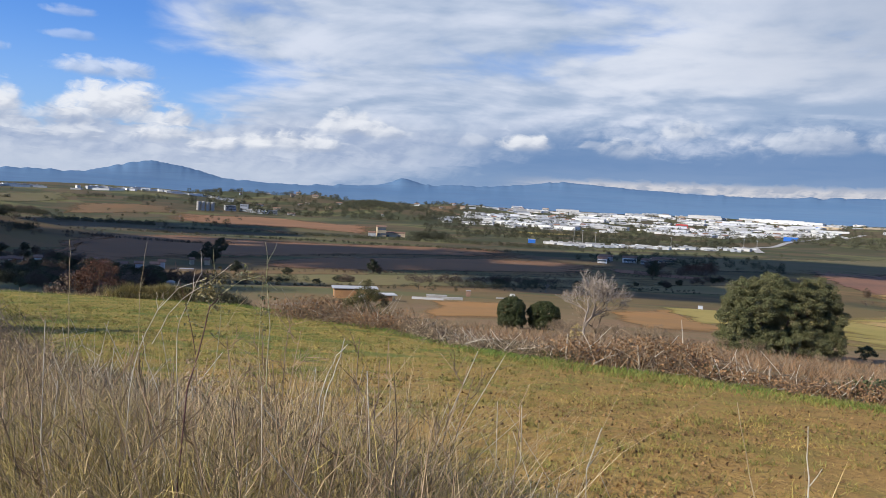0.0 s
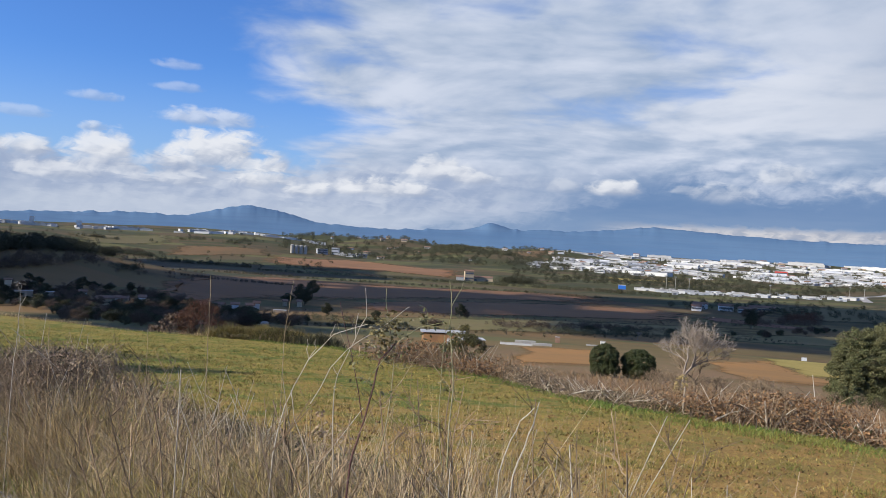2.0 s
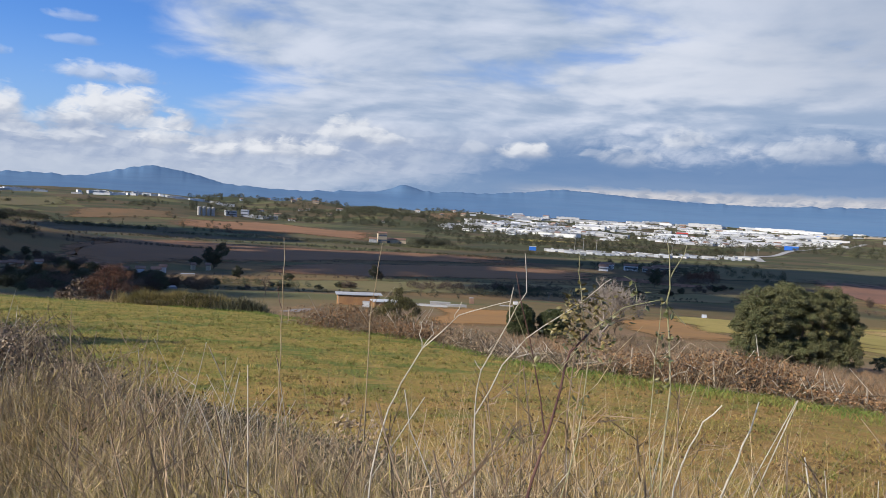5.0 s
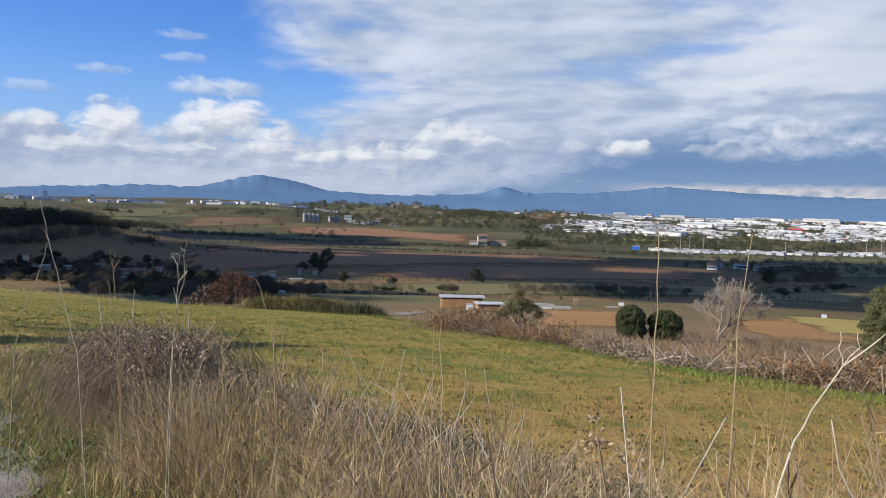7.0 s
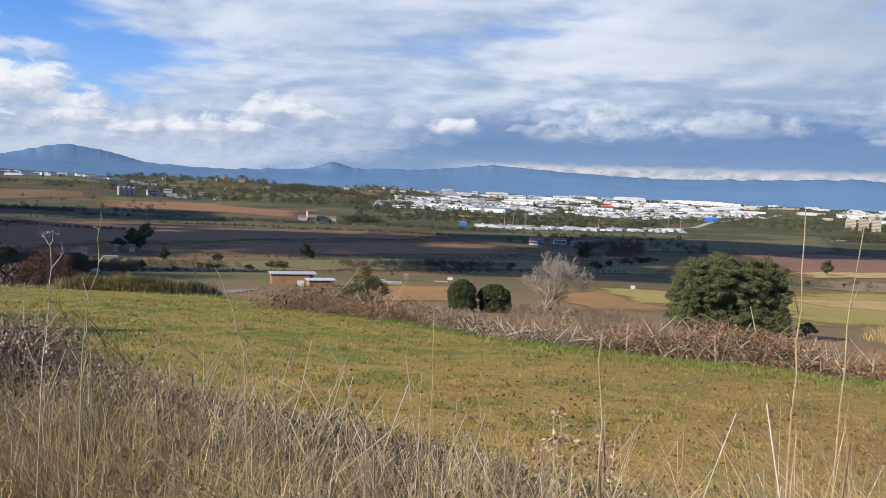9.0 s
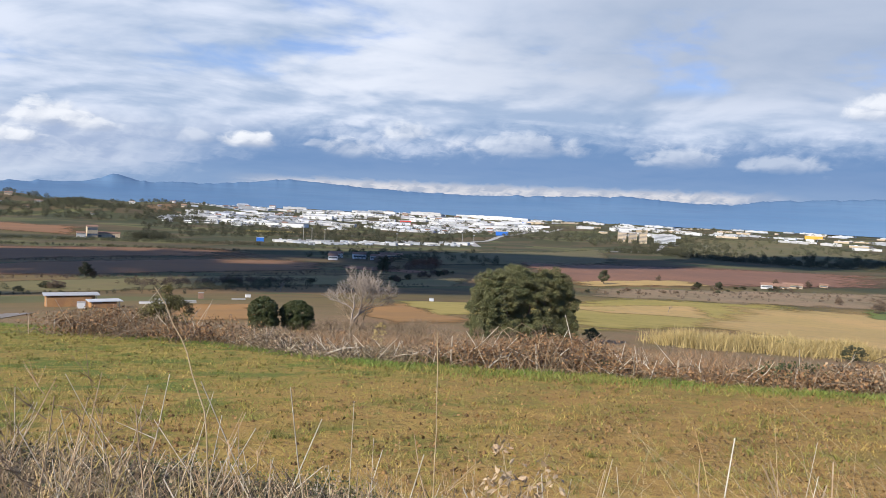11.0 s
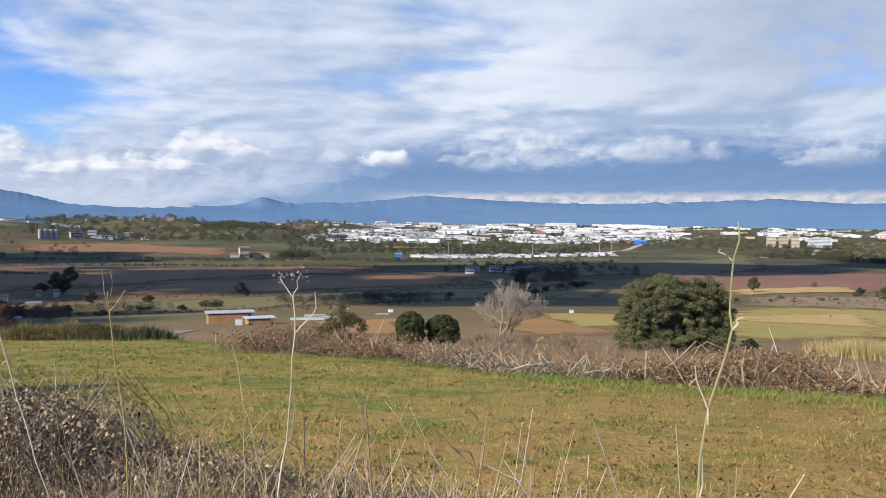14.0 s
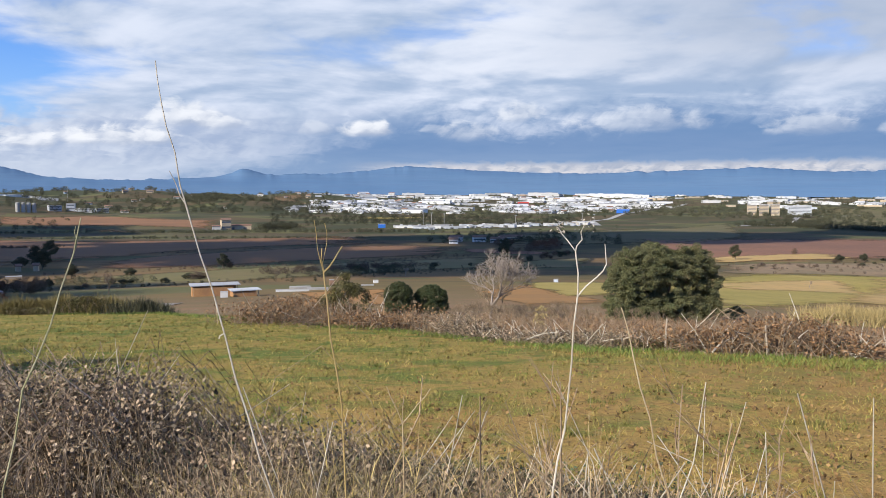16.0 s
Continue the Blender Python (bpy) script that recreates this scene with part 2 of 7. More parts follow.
def land_material():
    """Brown dead scrub on the near slope; a patchwork of rough olive and brown parcels further off."""
    mat = bpy.data.materials.new("land")
    mat.use_nodes = True
    k = Nodes(mat.node_tree)
    bsdf = k.n["Principled BSDF"]
    co = k.n.new("ShaderNodeTexCoord").outputs["Object"]
    n1, n2, n3 = k.noise(co, 0.12, 5, 0.6), k.noise(co, 1.7, 4, 0.65), k.noise(co, 0.011, 5, 0.6)
    near = k.mix(k.step(n1, 0.35, 0.65), (0.25, 0.158, 0.085), (0.20, 0.15, 0.072))
    near = k.mix(k.step(n2, 0.45, 0.75, 0.0, 0.6), near, (0.12, 0.08, 0.048))
    cell = k.n.new("ShaderNodeTexVoronoi")
    cell.inputs["Scale"].default_value = 0.0085
    mp = k.n.new("ShaderNodeMapping")
    mp.inputs["Scale"].default_value, mp.inputs["Rotation"].default_value = (1.0, 2.2, 1.0), (0, 0, 0.5)
    k.l.new(co, mp.inputs[0])
    k.l.new(mp.outputs[0], cell.inputs["Vector"])
    sp = k.n.new("ShaderNodeSeparateColor")
    k.l.new(cell.outputs["Color"], sp.inputs[0])
    dist = k.n.new("ShaderNodeVectorMath")
    dist.operation = "LENGTH"
    k.l.new(co, dist.inputs[0])
    vale = k.mix(k.step(sp.outputs[0], 0.3, 0.6), (0.17, 0.125, 0.052), (0.22, 0.138, 0.06))
    far = k.mix(k.step(sp.outputs[0], 0.3, 0.6), (0.06, 0.066, 0.03), (0.11, 0.082, 0.044))
    far = k.mix(k.step(dist.outputs["Value"], 600.0, 900.0), vale, far)
    far = k.mix(k.step(sp.outputs[1], 0.72, 0.9), far, (0.13, 0.125, 0.05))
    far = k.mix(k.step(n3, 0.45, 0.7, 0.0, 0.75), far, (0.05, 0.055, 0.03))
    col = k.mix(k.step(dist.outputs["Value"], 110.0, 260.0), near, far)
    k.l.new(col, bsdf.inputs["Base Color"])
    bsdf.inputs["Roughness"].default_value, bsdf.inputs["Specular IOR Level"].default_value = 0.95, 0.15
    node = k.n.new("ShaderNodeBump")
    node.inputs["Strength"].default_value, node.inputs["Distance"].default_value = 0.6, 0.05
    k.l.new(n2, node.inputs["Height"])
    k.l.new(node.outputs[0], bsdf.inputs["Normal"])
    return mat


M_SCRUB = land_material()


def field_material():
    """Thin grass over soil: greener up the slope, barer and tan towards the near corner."""
    mat = bpy.data.materials.new("grassy_soil")
    mat.use_nodes = True
    k = Nodes(mat.node_tree)
    bsdf = k.n["Principled BSDF"]
    co = k.n.new("ShaderNodeTexCoord").outputs["Object"]
    sep = k.n.new("ShaderNodeSeparateXYZ")
    k.l.new(co, sep.inputs[0])
    n1, n2, n3 = k.noise(co, 0.35, 5, 0.6), k.noise(co, 2.6, 5, 0.65), k.noise(co, 11.0, 4, 0.7)
    bare = k.m("ADD", k.m("ADD", k.m("SUBTRACT", k.m("MULTIPLY", sep.outputs[0], 0.5), k.m("MULTIPLY", sep.outputs[1], 0.5)), 4.2), k.m("ADD", k.m("MULTIPLY", k.m("SUBTRACT", n1, 0.5), 18.0), k.m("MULTIPLY", k.m("SUBTRACT", n2, 0.5), 14.0)))
    soil = k.mix(k.step(k.m("ADD", sep.outputs[0], k.m("MULTIPLY", k.m("SUBTRACT", n1, 0.5), 8.0)), -3.0, 6.0), k.mix(k.step(n2, 0.35, 0.65), (0.50, 0.305, 0.098), (0.38, 0.23, 0.075)), k.mix(k.step(n2, 0.35, 0.65), (0.40, 0.245, 0.08), (0.31, 0.188, 0.062)))
    green = k.mix(k.step(n2, 0.35, 0.65), (0.245, 0.205, 0.048), (0.33, 0.24, 0.064))
    col = k.mix(k.step(bare, -7.0, 4.0), green, soil)
    n5 = k.noise(co, 0.8, 5, 0.7, 0.6)
    fresh = k.m("MULTIPLY", k.step(n5, 0.47, 0.60), k.step(bare, 4.0, -6.0, 0.3, 0.95))
    col = k.mix(fresh, col, (0.125, 0.165, 0.034))
    col = k.mix(k.step(n3, 0.48, 0.72, 0.0, 0.7), col, (0.17, 0.105, 0.044))
    k.l.new(col, bsdf.inputs["Base Color"])
    bsdf.inputs["Roughness"].default_value, bsdf.inputs["Specular IOR Level"].default_value = 0.95, 0.15
    node = k.n.new("ShaderNodeBump")
    node.inputs["Strength"].default_value, node.inputs["Distance"].default_value = 1.0, 0.05
    k.l.new(n3, node.inputs["Height"])
    k.l.new(node.outputs[0], bsdf.inputs["Normal"])
    return mat


M_FIELD = field_material()
M_GRAVEL = material("gravel", (0.30, 0.27, 0.24), (0.21, 0.18, 0.15), 1.2, 0.95, 0.9, 26, c=(0.14, 0.12, 0.1))
M_TUFT = material("field_tuft", (0.14, 0.155, 0.032), (0.26, 0.20, 0.06), 0.9, 0.75, 0, 8, island=0.5, c=(0.34, 0.24, 0.10))
M_STONE = material("pale_stone", (0.36, 0.33, 0.29), (0.25, 0.22, 0.19), 8, 0.9, 0.4, island=0.3)
M_DRY = material("dry_grass", (0.52, 0.375, 0.185), (0.21, 0.147, 0.064), 1.5, 0.8, 0, 6, island=0.8, c=(0.42, 0.36, 0.25))
M_DRYGREY = material("grey_dry_grass", (0.46, 0.34, 0.20), (0.165, 0.115, 0.058), 1.5, 0.85, 0, 6, island=0.85, c=(0.38, 0.33, 0.26))
M_GREENGRASS = material("green_grass", (0.175, 0.188, 0.034), (0.40, 0.295, 0.082), 0.7, 0.75, 0, 8, island=0.45, c=(0.40, 0.28, 0.11), low=0.40, high=0.60)
M_LUSH = material("lush_grass", (0.12, 0.185, 0.034), (0.19, 0.20, 0.048), 0.6, 0.7, 0, 8, island=0.4)
M_DEADLEAF = material("dead_leaves", (0.22, 0.12, 0.06), (0.28, 0.17, 0.085), 3, 0.85, island=0.5, c=(0.09, 0.05, 0.03))
M_CLOD = material("clods", (0.17, 0.10, 0.042), (0.26, 0.16, 0.066), 3, 0.9, island=0.5, c=(0.06, 0.035, 0.02))
M_STRAW = material("straw", (0.52, 0.42, 0.26), (0.24, 0.18, 0.10), 2, 0.75, 0, 6, island=0.5)
M_STALK = material("dry_stalk", (0.45, 0.36, 0.22), (0.33, 0.24, 0.13), 6, 0.7, 0.3, 6, c=(0.2, 0.13, 0.07))
M_PALESTALK = material("bleached_stalk", (0.58, 0.52, 0.42), (0.42, 0.36, 0.27), 7, 0.7, 0.3, 6, c=(0.3, 0.25, 0.18))
M_GREENSTALK = material("green_stalk", (0.27, 0.26, 0.12), (0.42, 0.37, 0.24), 5, 0.6, 0.2, 6, c=(0.1, 0.09, 0.04))
M_YELLOWSTALK = material("yellow_stalk", (0.42, 0.30, 0.10), (0.36, 0.26, 0.12), 6, 0.6, 0.2, 6)
M_ROSEBARK = material("rose_bark", (0.10, 0.05, 0.045), (0.15, 0.08, 0.06), 8, 0.6, 0.3, 6)
M_ROSELEAF = material("rose_leaf", (0.075, 0.085, 0.028), (0.19, 0.145, 0.045), 9, 0.5, 0, 5, island=0.5, spec=0.5)
M_PALELEAF = material("pale_dead_leaf", (0.44, 0.33, 0.21), (0.25, 0.165, 0.10), 6, 0.7, 0, 5, island=0.35)
M_TWIG = material("bramble_twig", (0.28, 0.205, 0.13), (0.13, 0.094, 0.058), 2, 0.8, 0.2, 5, island=0.55, c=(0.3, 0.24, 0.19))
M_BRAMBLE = material("bramble_leaf", (0.29, 0.205, 0.135), (0.185, 0.15, 0.085), 1.2, 0.6, 0, 6, island=0.85, c=(0.22, 0.165, 0.12), spec=0.4)
# low bramble leaf; deep shade inside the thicket is put into its colour
M_DUSKLEAF = material("shade_darkened_leaf", (0.105, 0.085, 0.06), (0.07, 0.07, 0.038), 1.2, 0.7, 0, 6, island=0.6, c=(0.16, 0.13, 0.10))
M_WEEDLEAF = material("weed_leaf", (0.075, 0.105, 0.025), (0.12, 0.125, 0.035), 2, 0.6, 0, 6, island=0.5)
M_OLIVELEAF = material("olive_leaf", (0.105, 0.098, 0.034), (0.155, 0.125, 0.048), 1.2, 0.6, 0, 6, island=0.5)
M_GREENLEAF = material("hedge_leaf", (0.045, 0.065, 0.02), (0.08, 0.085, 0.03), 1.2, 0.55, 0, 6, island=0.5, spec=0.4)
M_OAKLEAF = material("evergreen_leaf", (0.105, 0.118, 0.052), (0.15, 0.148, 0.072), 0.5, 0.6, 0, 6, island=0.3, spec=0.15)
M_OAKDEAD = material("faded_leaf", (0.155, 0.138, 0.06), (0.115, 0.11, 0.05), 0.6, 0.7, 0, 6, island=0.4)
M_BARK = material("bark", (0.19, 0.15, 0.11), (0.11, 0.085, 0.065), 3, 0.9, 0.6, 6, stretch=(1, 1, 0.3))
M_DEADWEED = material("dead_weed", (0.31, 0.22, 0.13), (0.20, 0.135, 0.08), 4, 0.8, 0, 6, island=0.5, per_object=0.35, c=(0.42, 0.34, 0.25))
M_GREYTWIG = material("grey_branch", (0.30, 0.25, 0.205), (0.21, 0.172, 0.14), 3, 0.85, 0.3, 6, island=0.2)
M_DARKTREE = material("dark_tree_leaf", (0.07, 0.076, 0.042), (0.10, 0.093, 0.054), 0.3, 0.7, 0, 6, island=0.4, per_object=0.3)
M_BROWNTREE = material("winter_tree_leaf", (0.165, 0.115, 0.08), (0.125, 0.098, 0.074), 0.3, 0.85, 0, 6, island=0.4, per_object=0.3)
M_REDTREE = material("russet_leaf", (0.15, 0.07, 0.04), (0.11, 0.06, 0.04), 0.5, 0.8, 0, 6, island=0.4)
M_CANE = material("cane", (0.43, 0.33, 0.15), (0.33, 0.25, 0.105), 0.6, 0.8, 0, 6, island=0.4, c=(0.24, 0.20, 0.09))
M_CANEGREEN = material("green_cane", (0.27, 0.217, 0.065), (0.43, 0.325, 0.125), 0.6, 0.8, 0, 6, island=0.4, c=(0.08, 0.09, 0.03))
M_PLOUGH = material("ploughed_earth", (0.27, 0.135, 0.062), (0.22, 0.116, 0.056), 0.012, 0.95, 0, 12, c=(0.20, 0.12, 0.072), fade=True)
M_REDSOIL = material("red_earth", (0.25, 0.125, 0.075), (0.20, 0.105, 0.068), 0.012, 0.95, 0, 14, c=(0.13, 0.08, 0.05), fade=True)
M_ORANGE = material("orange_stubble", (0.37, 0.19, 0.06), (0.30, 0.165, 0.06), 0.02, 0.95, 0, 14, c=(0.22, 0.14, 0.06), fade=True)
M_DUSKY = material("dusky_stubble", (0.20, 0.11, 0.05), (0.14, 0.095, 0.045), 0.006, 0.95, 0, 12, c=(0.10, 0.085, 0.04), fade=True)
M_TAN = material("tan_stubble", (0.50, 0.32, 0.125), (0.42, 0.29, 0.105), 0.015, 0.95, 0, 14, c=(0.27, 0.215, 0.095), fade=True)
M_SCRUBBELT = material("weedy_ground", (0.29, 0.20, 0.115), (0.22, 0.165, 0.09), 0.03, 0.95, 0, 10, c=(0.12, 0.085, 0.05), fade=True)
M_CROP = material("young_crop", (0.31, 0.25, 0.06), (0.38, 0.285, 0.08), 0.02, 0.9, 0, 14, c=(0.17, 0.16, 0.045), fade=True)
# paler copy of M_DULLGREEN, its colour lifted against the heavy cloud shade
M_PASTURE = material("shade_lifted_pasture", (0.17, 0.15, 0.055), (0.23, 0.17, 0.072), 0.012, 0.95, 0, 12, c=(0.16, 0.115, 0.06), fade=True)
M_REED = material("reed", (0.27, 0.21, 0.075), (0.17, 0.14, 0.05), 1.2, 0.8, 0, 6, island=0.5, c=(0.11, 0.09, 0.04))
M_DULLGREEN = material("dull_green_field", (0.115, 0.108, 0.043), (0.145, 0.118, 0.055), 0.012, 0.95, 0, 12, c=(0.12, 0.092, 0.05), fade=True)
M_BRIGHTCROP = material("bright_crop", (0.12, 0.17, 0.035), (0.17, 0.185, 0.05), 0.02, 0.9, 0, 14, fade=True)
M_WALLWHITE = material("white_render", (0.62, 0.61, 0.59), (0.54, 0.54, 0.53), 0.2, 0.8, 0, 12, per_object=0.3, c=(0.6, 0.59, 0.57))
M_WALLCREAM = material("cream_render", (0.50, 0.40, 0.27), (0.42, 0.33, 0.23), 0.2, 0.85, 0, 12, per_object=0.2, c=(0.45, 0.38, 0.3))
M_WALLGREY = material("grey_cladding", (0.48, 0.50, 0.53), (0.40, 0.42, 0.45), 0.2, 0.6, 0, 12, per_object=0.25, c=(0.3, 0.31, 0.33))
M_ROOF = material("pale_roofing", (0.54, 0.545, 0.55), (0.40, 0.405, 0.41), 0.1, 0.6, 0, 12, per_object=0.4, c=(0.5, 0.5, 0.5))
M_TILE = material("clay_roof", (0.30, 0.18, 0.125), (0.23, 0.14, 0.10), 0.5, 0.85, 0, 12, per_object=0.2)
M_DARKGLASS = material("dark_opening", (0.15, 0.16, 0.18), (0.11, 0.12, 0.135), 0.5, 0.25, spec=0.5)
M_RED = material("red_cladding", (0.62, 0.07, 0.05), (0.52, 0.06, 0.05), 0.2, 0.5)
M_BLUE = material("blue_cladding", (0.03, 0.15, 0.62), (0.04, 0.17, 0.52), 0.2, 0.5)
M_YELLOW = material("yellow_cladding", (0.66, 0.38, 0.05), (0.56, 0.32, 0.06), 0.2, 0.5)
M_RUST = material("rusty_boards", (0.42, 0.23, 0.10), (0.33, 0.18, 0.09), 0.6, 0.9, 0, 12)
M_CONCRETE = material("concrete", (0.42, 0.40, 0.37), (0.33, 0.32, 0.30), 0.3, 0.9, 0.2, 12, c=(0.26, 0.25, 0.24))
M_ASPHALT = material("asphalt", (0.20, 0.19, 0.185), (0.15, 0.145, 0.14), 0.1, 0.9, 0, 12)
# the blue haze of distance is put into the hills' base colour
M_HILL = material("haze_blue_hills", (0.098, 0.175, 0.285), (0.115, 0.195, 0.30), 0.004, 1.0, 0, 6, stretch=(0.22, 0.22, 5.0), c=(0.10, 0.16, 0.265), spec=0.0)
M_CLOUD = material("cloud", (0.9, 0.9, 0.9), (0.8, 0.8, 0.82), 0.004, 1.0)
k = Nodes(M_CLOUD.node_tree)               # thin cloud lets part of the sun through
clear, mixed = k.n.new("ShaderNodeBsdfTransparent"), k.n.new("ShaderNodeMixShader")
mixed.inputs[0].default_value = 0.03
k.l.new(clear.outputs[0], mixed.inputs[1])
k.l.new(k.n["Principled BSDF"].outputs[0], mixed.inputs[2])
k.l.new(mixed.outputs[0], k.n["Material Output"].inputs[0])
M_WOOD = material("weathered_post", (0.44, 0.37, 0.28), (0.30, 0.24, 0.18), 5, 0.85, 0.5, 8, stretch=(1, 1, 0.2))

# ---------------------------------------------------------------- mesh tools


def mesh_of(name, verts, faces, mat, smooth=False):
    me = bpy.data.meshes.new(name)
    me.from_pydata([tuple(v) for v in verts], [], faces)
    me.materials.append(mat)
    if smooth:
        me.shade_smooth()
    me.update()
    return me


def tri_mesh(name, verts, tris, mat):
    """A mesh from arrays of points and triangles."""
    verts, tris = np.ascontiguousarray(verts, np.float32), np.ascontiguousarray(tris, np.int32)
    me = bpy.data.meshes.new(name)
    me.vertices.add(len(verts))
    me.vertices.foreach_set("co", verts.ravel())
    me.loops.add(tris.size)
    me.loops.foreach_set("vertex_index", tris.ravel())
    me.polygons.add(len(tris))
    me.polygons.foreach_set("loop_start", np.arange(0, tris.size, 3, dtype=np.int32))
    me.materials.append(mat)
    me.update(calc_edges=True)
    me.validate()
    return me


class Build:
    """Collects tubes, leaves and boxes into one mesh."""

    def __init__(self):
        self.v, self.f = [], []

    def tube(self, pts, r0, r1, sides=5):
        pts = [Vector(p) for p in pts]
        n0 = len(self.v)
        for i, p in enumerate(pts):
            d = (pts[min(i + 1, len(pts) - 1)] - pts[max(i - 1, 0)]).normalized()
            u = d.orthogonal().normalized()
            w = d.cross(u)
            r = r0 + (r1 - r0) * i / (len(pts) - 1)
            for j in range(sides):
                a = 2 * math.pi * j / sides
                self.v.append(p + (u * math.cos(a) + w * math.sin(a)) * r)
        for i in range(len(pts) - 1):
            for j in range(sides):
                a, b = n0 + i * sides + j, n0 + i * sides + (j + 1) % sides
                self.f.append((a, b, b + sides, a + sides))
        self.f.append(tuple(n0 + j for j in reversed(range(sides))))
        self.f.append(tuple(n0 + (len(pts) - 1) * sides + j for j in range(sides)))

    def leaf(self, p, along, normal, length, width):
        p, a = Vector(p), Vector(along).normalized()
        s = a.cross(Vector(normal))
        s = s.normalized() if s.length > 1e-4 else a.orthogonal().normalized()
        nn = s.cross(a)
        n0 = len(self.v)
        self.v += [p, p + a * length * 0.45 + s * width / 2 - nn * width * 0.12, p + a * length, p + a * length * 0.45 - s * width / 2 - nn * width * 0.12, p + a * length * 0.5 + nn * width * 0.08]
        self.f += [(n0, n0 + 1, n0 + 4), (n0 + 1, n0 + 2, n0 + 4), (n0 + 2, n0 + 3, n0 + 4), (n0 + 3, n0, n0 + 4)]

    def box(self, x0, y0, z0, x1, y1, z1):
        n0 = len(self.v)
        self.v += [Vector(c) for c in ((x0, y0, z0), (x1, y0, z0), (x1, y1, z0), (x0, y1, z0), (x0, y0, z1), (x1, y0, z1), (x1, y1, z1), (x0, y1, z1))]
        self.f += [tuple(n0 + i for i in q) for q in ((0, 3, 2, 1), (4, 5, 6, 7), (0, 1, 5, 4), (1, 2, 6, 5), (2, 3, 7, 6), (3, 0, 4, 7))]

    def gable(self, x0, y0, z0, x1, y1, z1, over=0.4):
        """A saddle roof with its ridge along x, with thickness."""
        ym, n0 = (y0 + y1) / 2, len(self.v)
        for dz in (0, 0.35):
            self.v += [Vector(c) for c in ((x0 - over, y0 - over, z0 + dz), (x1 + over, y0 - over, z0 + dz), (x1 + over, ym, z1 + dz), (x0 - over, ym, z1 + dz), (x1 + over, y1 + over, z0 + dz), (x0 - over, y1 + over, z0 + dz))]
        q = [(6, 7, 8, 9), (9, 8, 10, 11), (3, 2, 1, 0), (5, 4, 2, 3), (0, 1, 7, 6), (4, 5, 11, 10), (1, 2, 8, 7), (2, 4, 10, 8), (3, 0, 6, 9), (5, 3, 9, 11)]
        self.f += [tuple(n0 + i for i in f) for f in q]

    def mesh(self, name, mat, smooth=False):
        return mesh_of(name, self.v, self.f, mat, smooth)


def part(name, built, mat, parent, label="", smooth=False):
    ob = new(name, built.mesh(name, mat, smooth) if isinstance(built, Build) else built)
    ob.parent = parent
    return tagged(ob, label)


def thing(name, at, label, category, group="", kind="", turn=0.0):
    ob = new(name)
    ob.empty_display_size = 0.3
    ob.matrix_basis = pose(*at, 0, 0, turn)
    return tagged(ob, label, category, group, kind)


rng = np.random.default_rng(5)
R = random.Random(11)


def unit(n):
    v = rng.normal(size=(n, 3))
    return v / np.linalg.norm(v, axis=1)[:, None]


def blades(name, mat, base, height, width, lean, face=None, segs=4, droop=0.35):
    """Grass: one narrow tapered blade for each base point, bent over towards its tip."""
    n = len(base)
    ang = rng.uniform(0, 2 * np.pi, n)
    dirv = np.stack([np.cos(ang), np.sin(ang), np.zeros(n)], 1)
    tw = rng.uniform(0, 2 * np.pi, n)
    sidev = np.stack([np.cos(tw), np.sin(tw), np.zeros(n)], 1)
    rows, tris = [], []
    for i in range(segs):
        s = i / segs
        c = base + dirv * (lean * height * (s * 0.5 + s * s * 0.8))[:, None]
        c[:, 2] += height * (s - droop * lean * s * s)
        w = (width * (1 - 0.75 * s))[:, None] / 2
        rows += [c - sidev * w, c + sidev * w]
    c = base + dirv * (lean * height * 1.3)[:, None]
    c[:, 2] += height * (1 - droop * lean)
    rows.append(c)
    k = 2 * segs + 1
    verts = np.stack(rows, 1).reshape(-1, 3)
    o = (np.arange(n) * k)[:, None]
    for i in range(segs - 1):
        a = 2 * i
        tris += [o + np.array([[a, a + 1, a + 3]]), o + np.array([[a, a + 3, a + 2]])]
    tris.append(o + np.array([[k - 3, k - 2, k - 1]]))
    return tri_mesh(name, verts, np.concatenate(tris), mat)


def leaf_mesh(name, mat, pos, size, out=None):
    """Loose leaves: a folded diamond at each point, its face turned partly outwards."""
    n = len(pos)
    a = unit(n)
    nn = unit(n) + (0 if out is None else out * 0.9)
    s = np.cross(a, nn)
    s /= np.linalg.norm(s, axis=1)[:, None] + 1e-6
    nn = np.cross(s, a)
    size = size[:, None]
    verts = np.stack([pos - a * size * 0.5, pos + s * size * 0.32 + nn * size * 0.1, pos + a * size * 0.5, pos - s * size * 0.32 + nn * size * 0.1], 1).reshape(-1, 3)
    o = (np.arange(n) * 4)[:, None]
    return tri_mesh(name, verts, np.concatenate([o + np.array([[0, 1, 2]]), o + np.array([[0, 2, 3]])]), mat)


# ---------------------------------------------------------------- the lie of the land


def sstep(a, b, v):
    k = np.clip((v - a) / (b - a), 0, 1)
    return k * k * (3 - 2 * k)


FALL_R = (0, 15, 24, 66, 95, 180, 280, 330, 500, 750, 1000, 1300, 1800, 2200, 3500, 5000)
FALL_Z = (-1.2, -2.7, -3.9, -11.1, -15.0, -24, -33, -38.5, -48, -55, -59.5, -63, -62, -58, -42, -20)
RISES = ((1.2, 2350, 36, 110, 220), (4.6, 2150, 20, 85, 160), (-3.2, 2700, 40, 170, 260), (-7.5, 3000, 34, 190, 260), (7.0, 3200, 26, 220, 300), (36, 2700, 16, 260, 260), (44, 2500, 14, 300, 260))   # azimuth, distance, height, half width, half depth
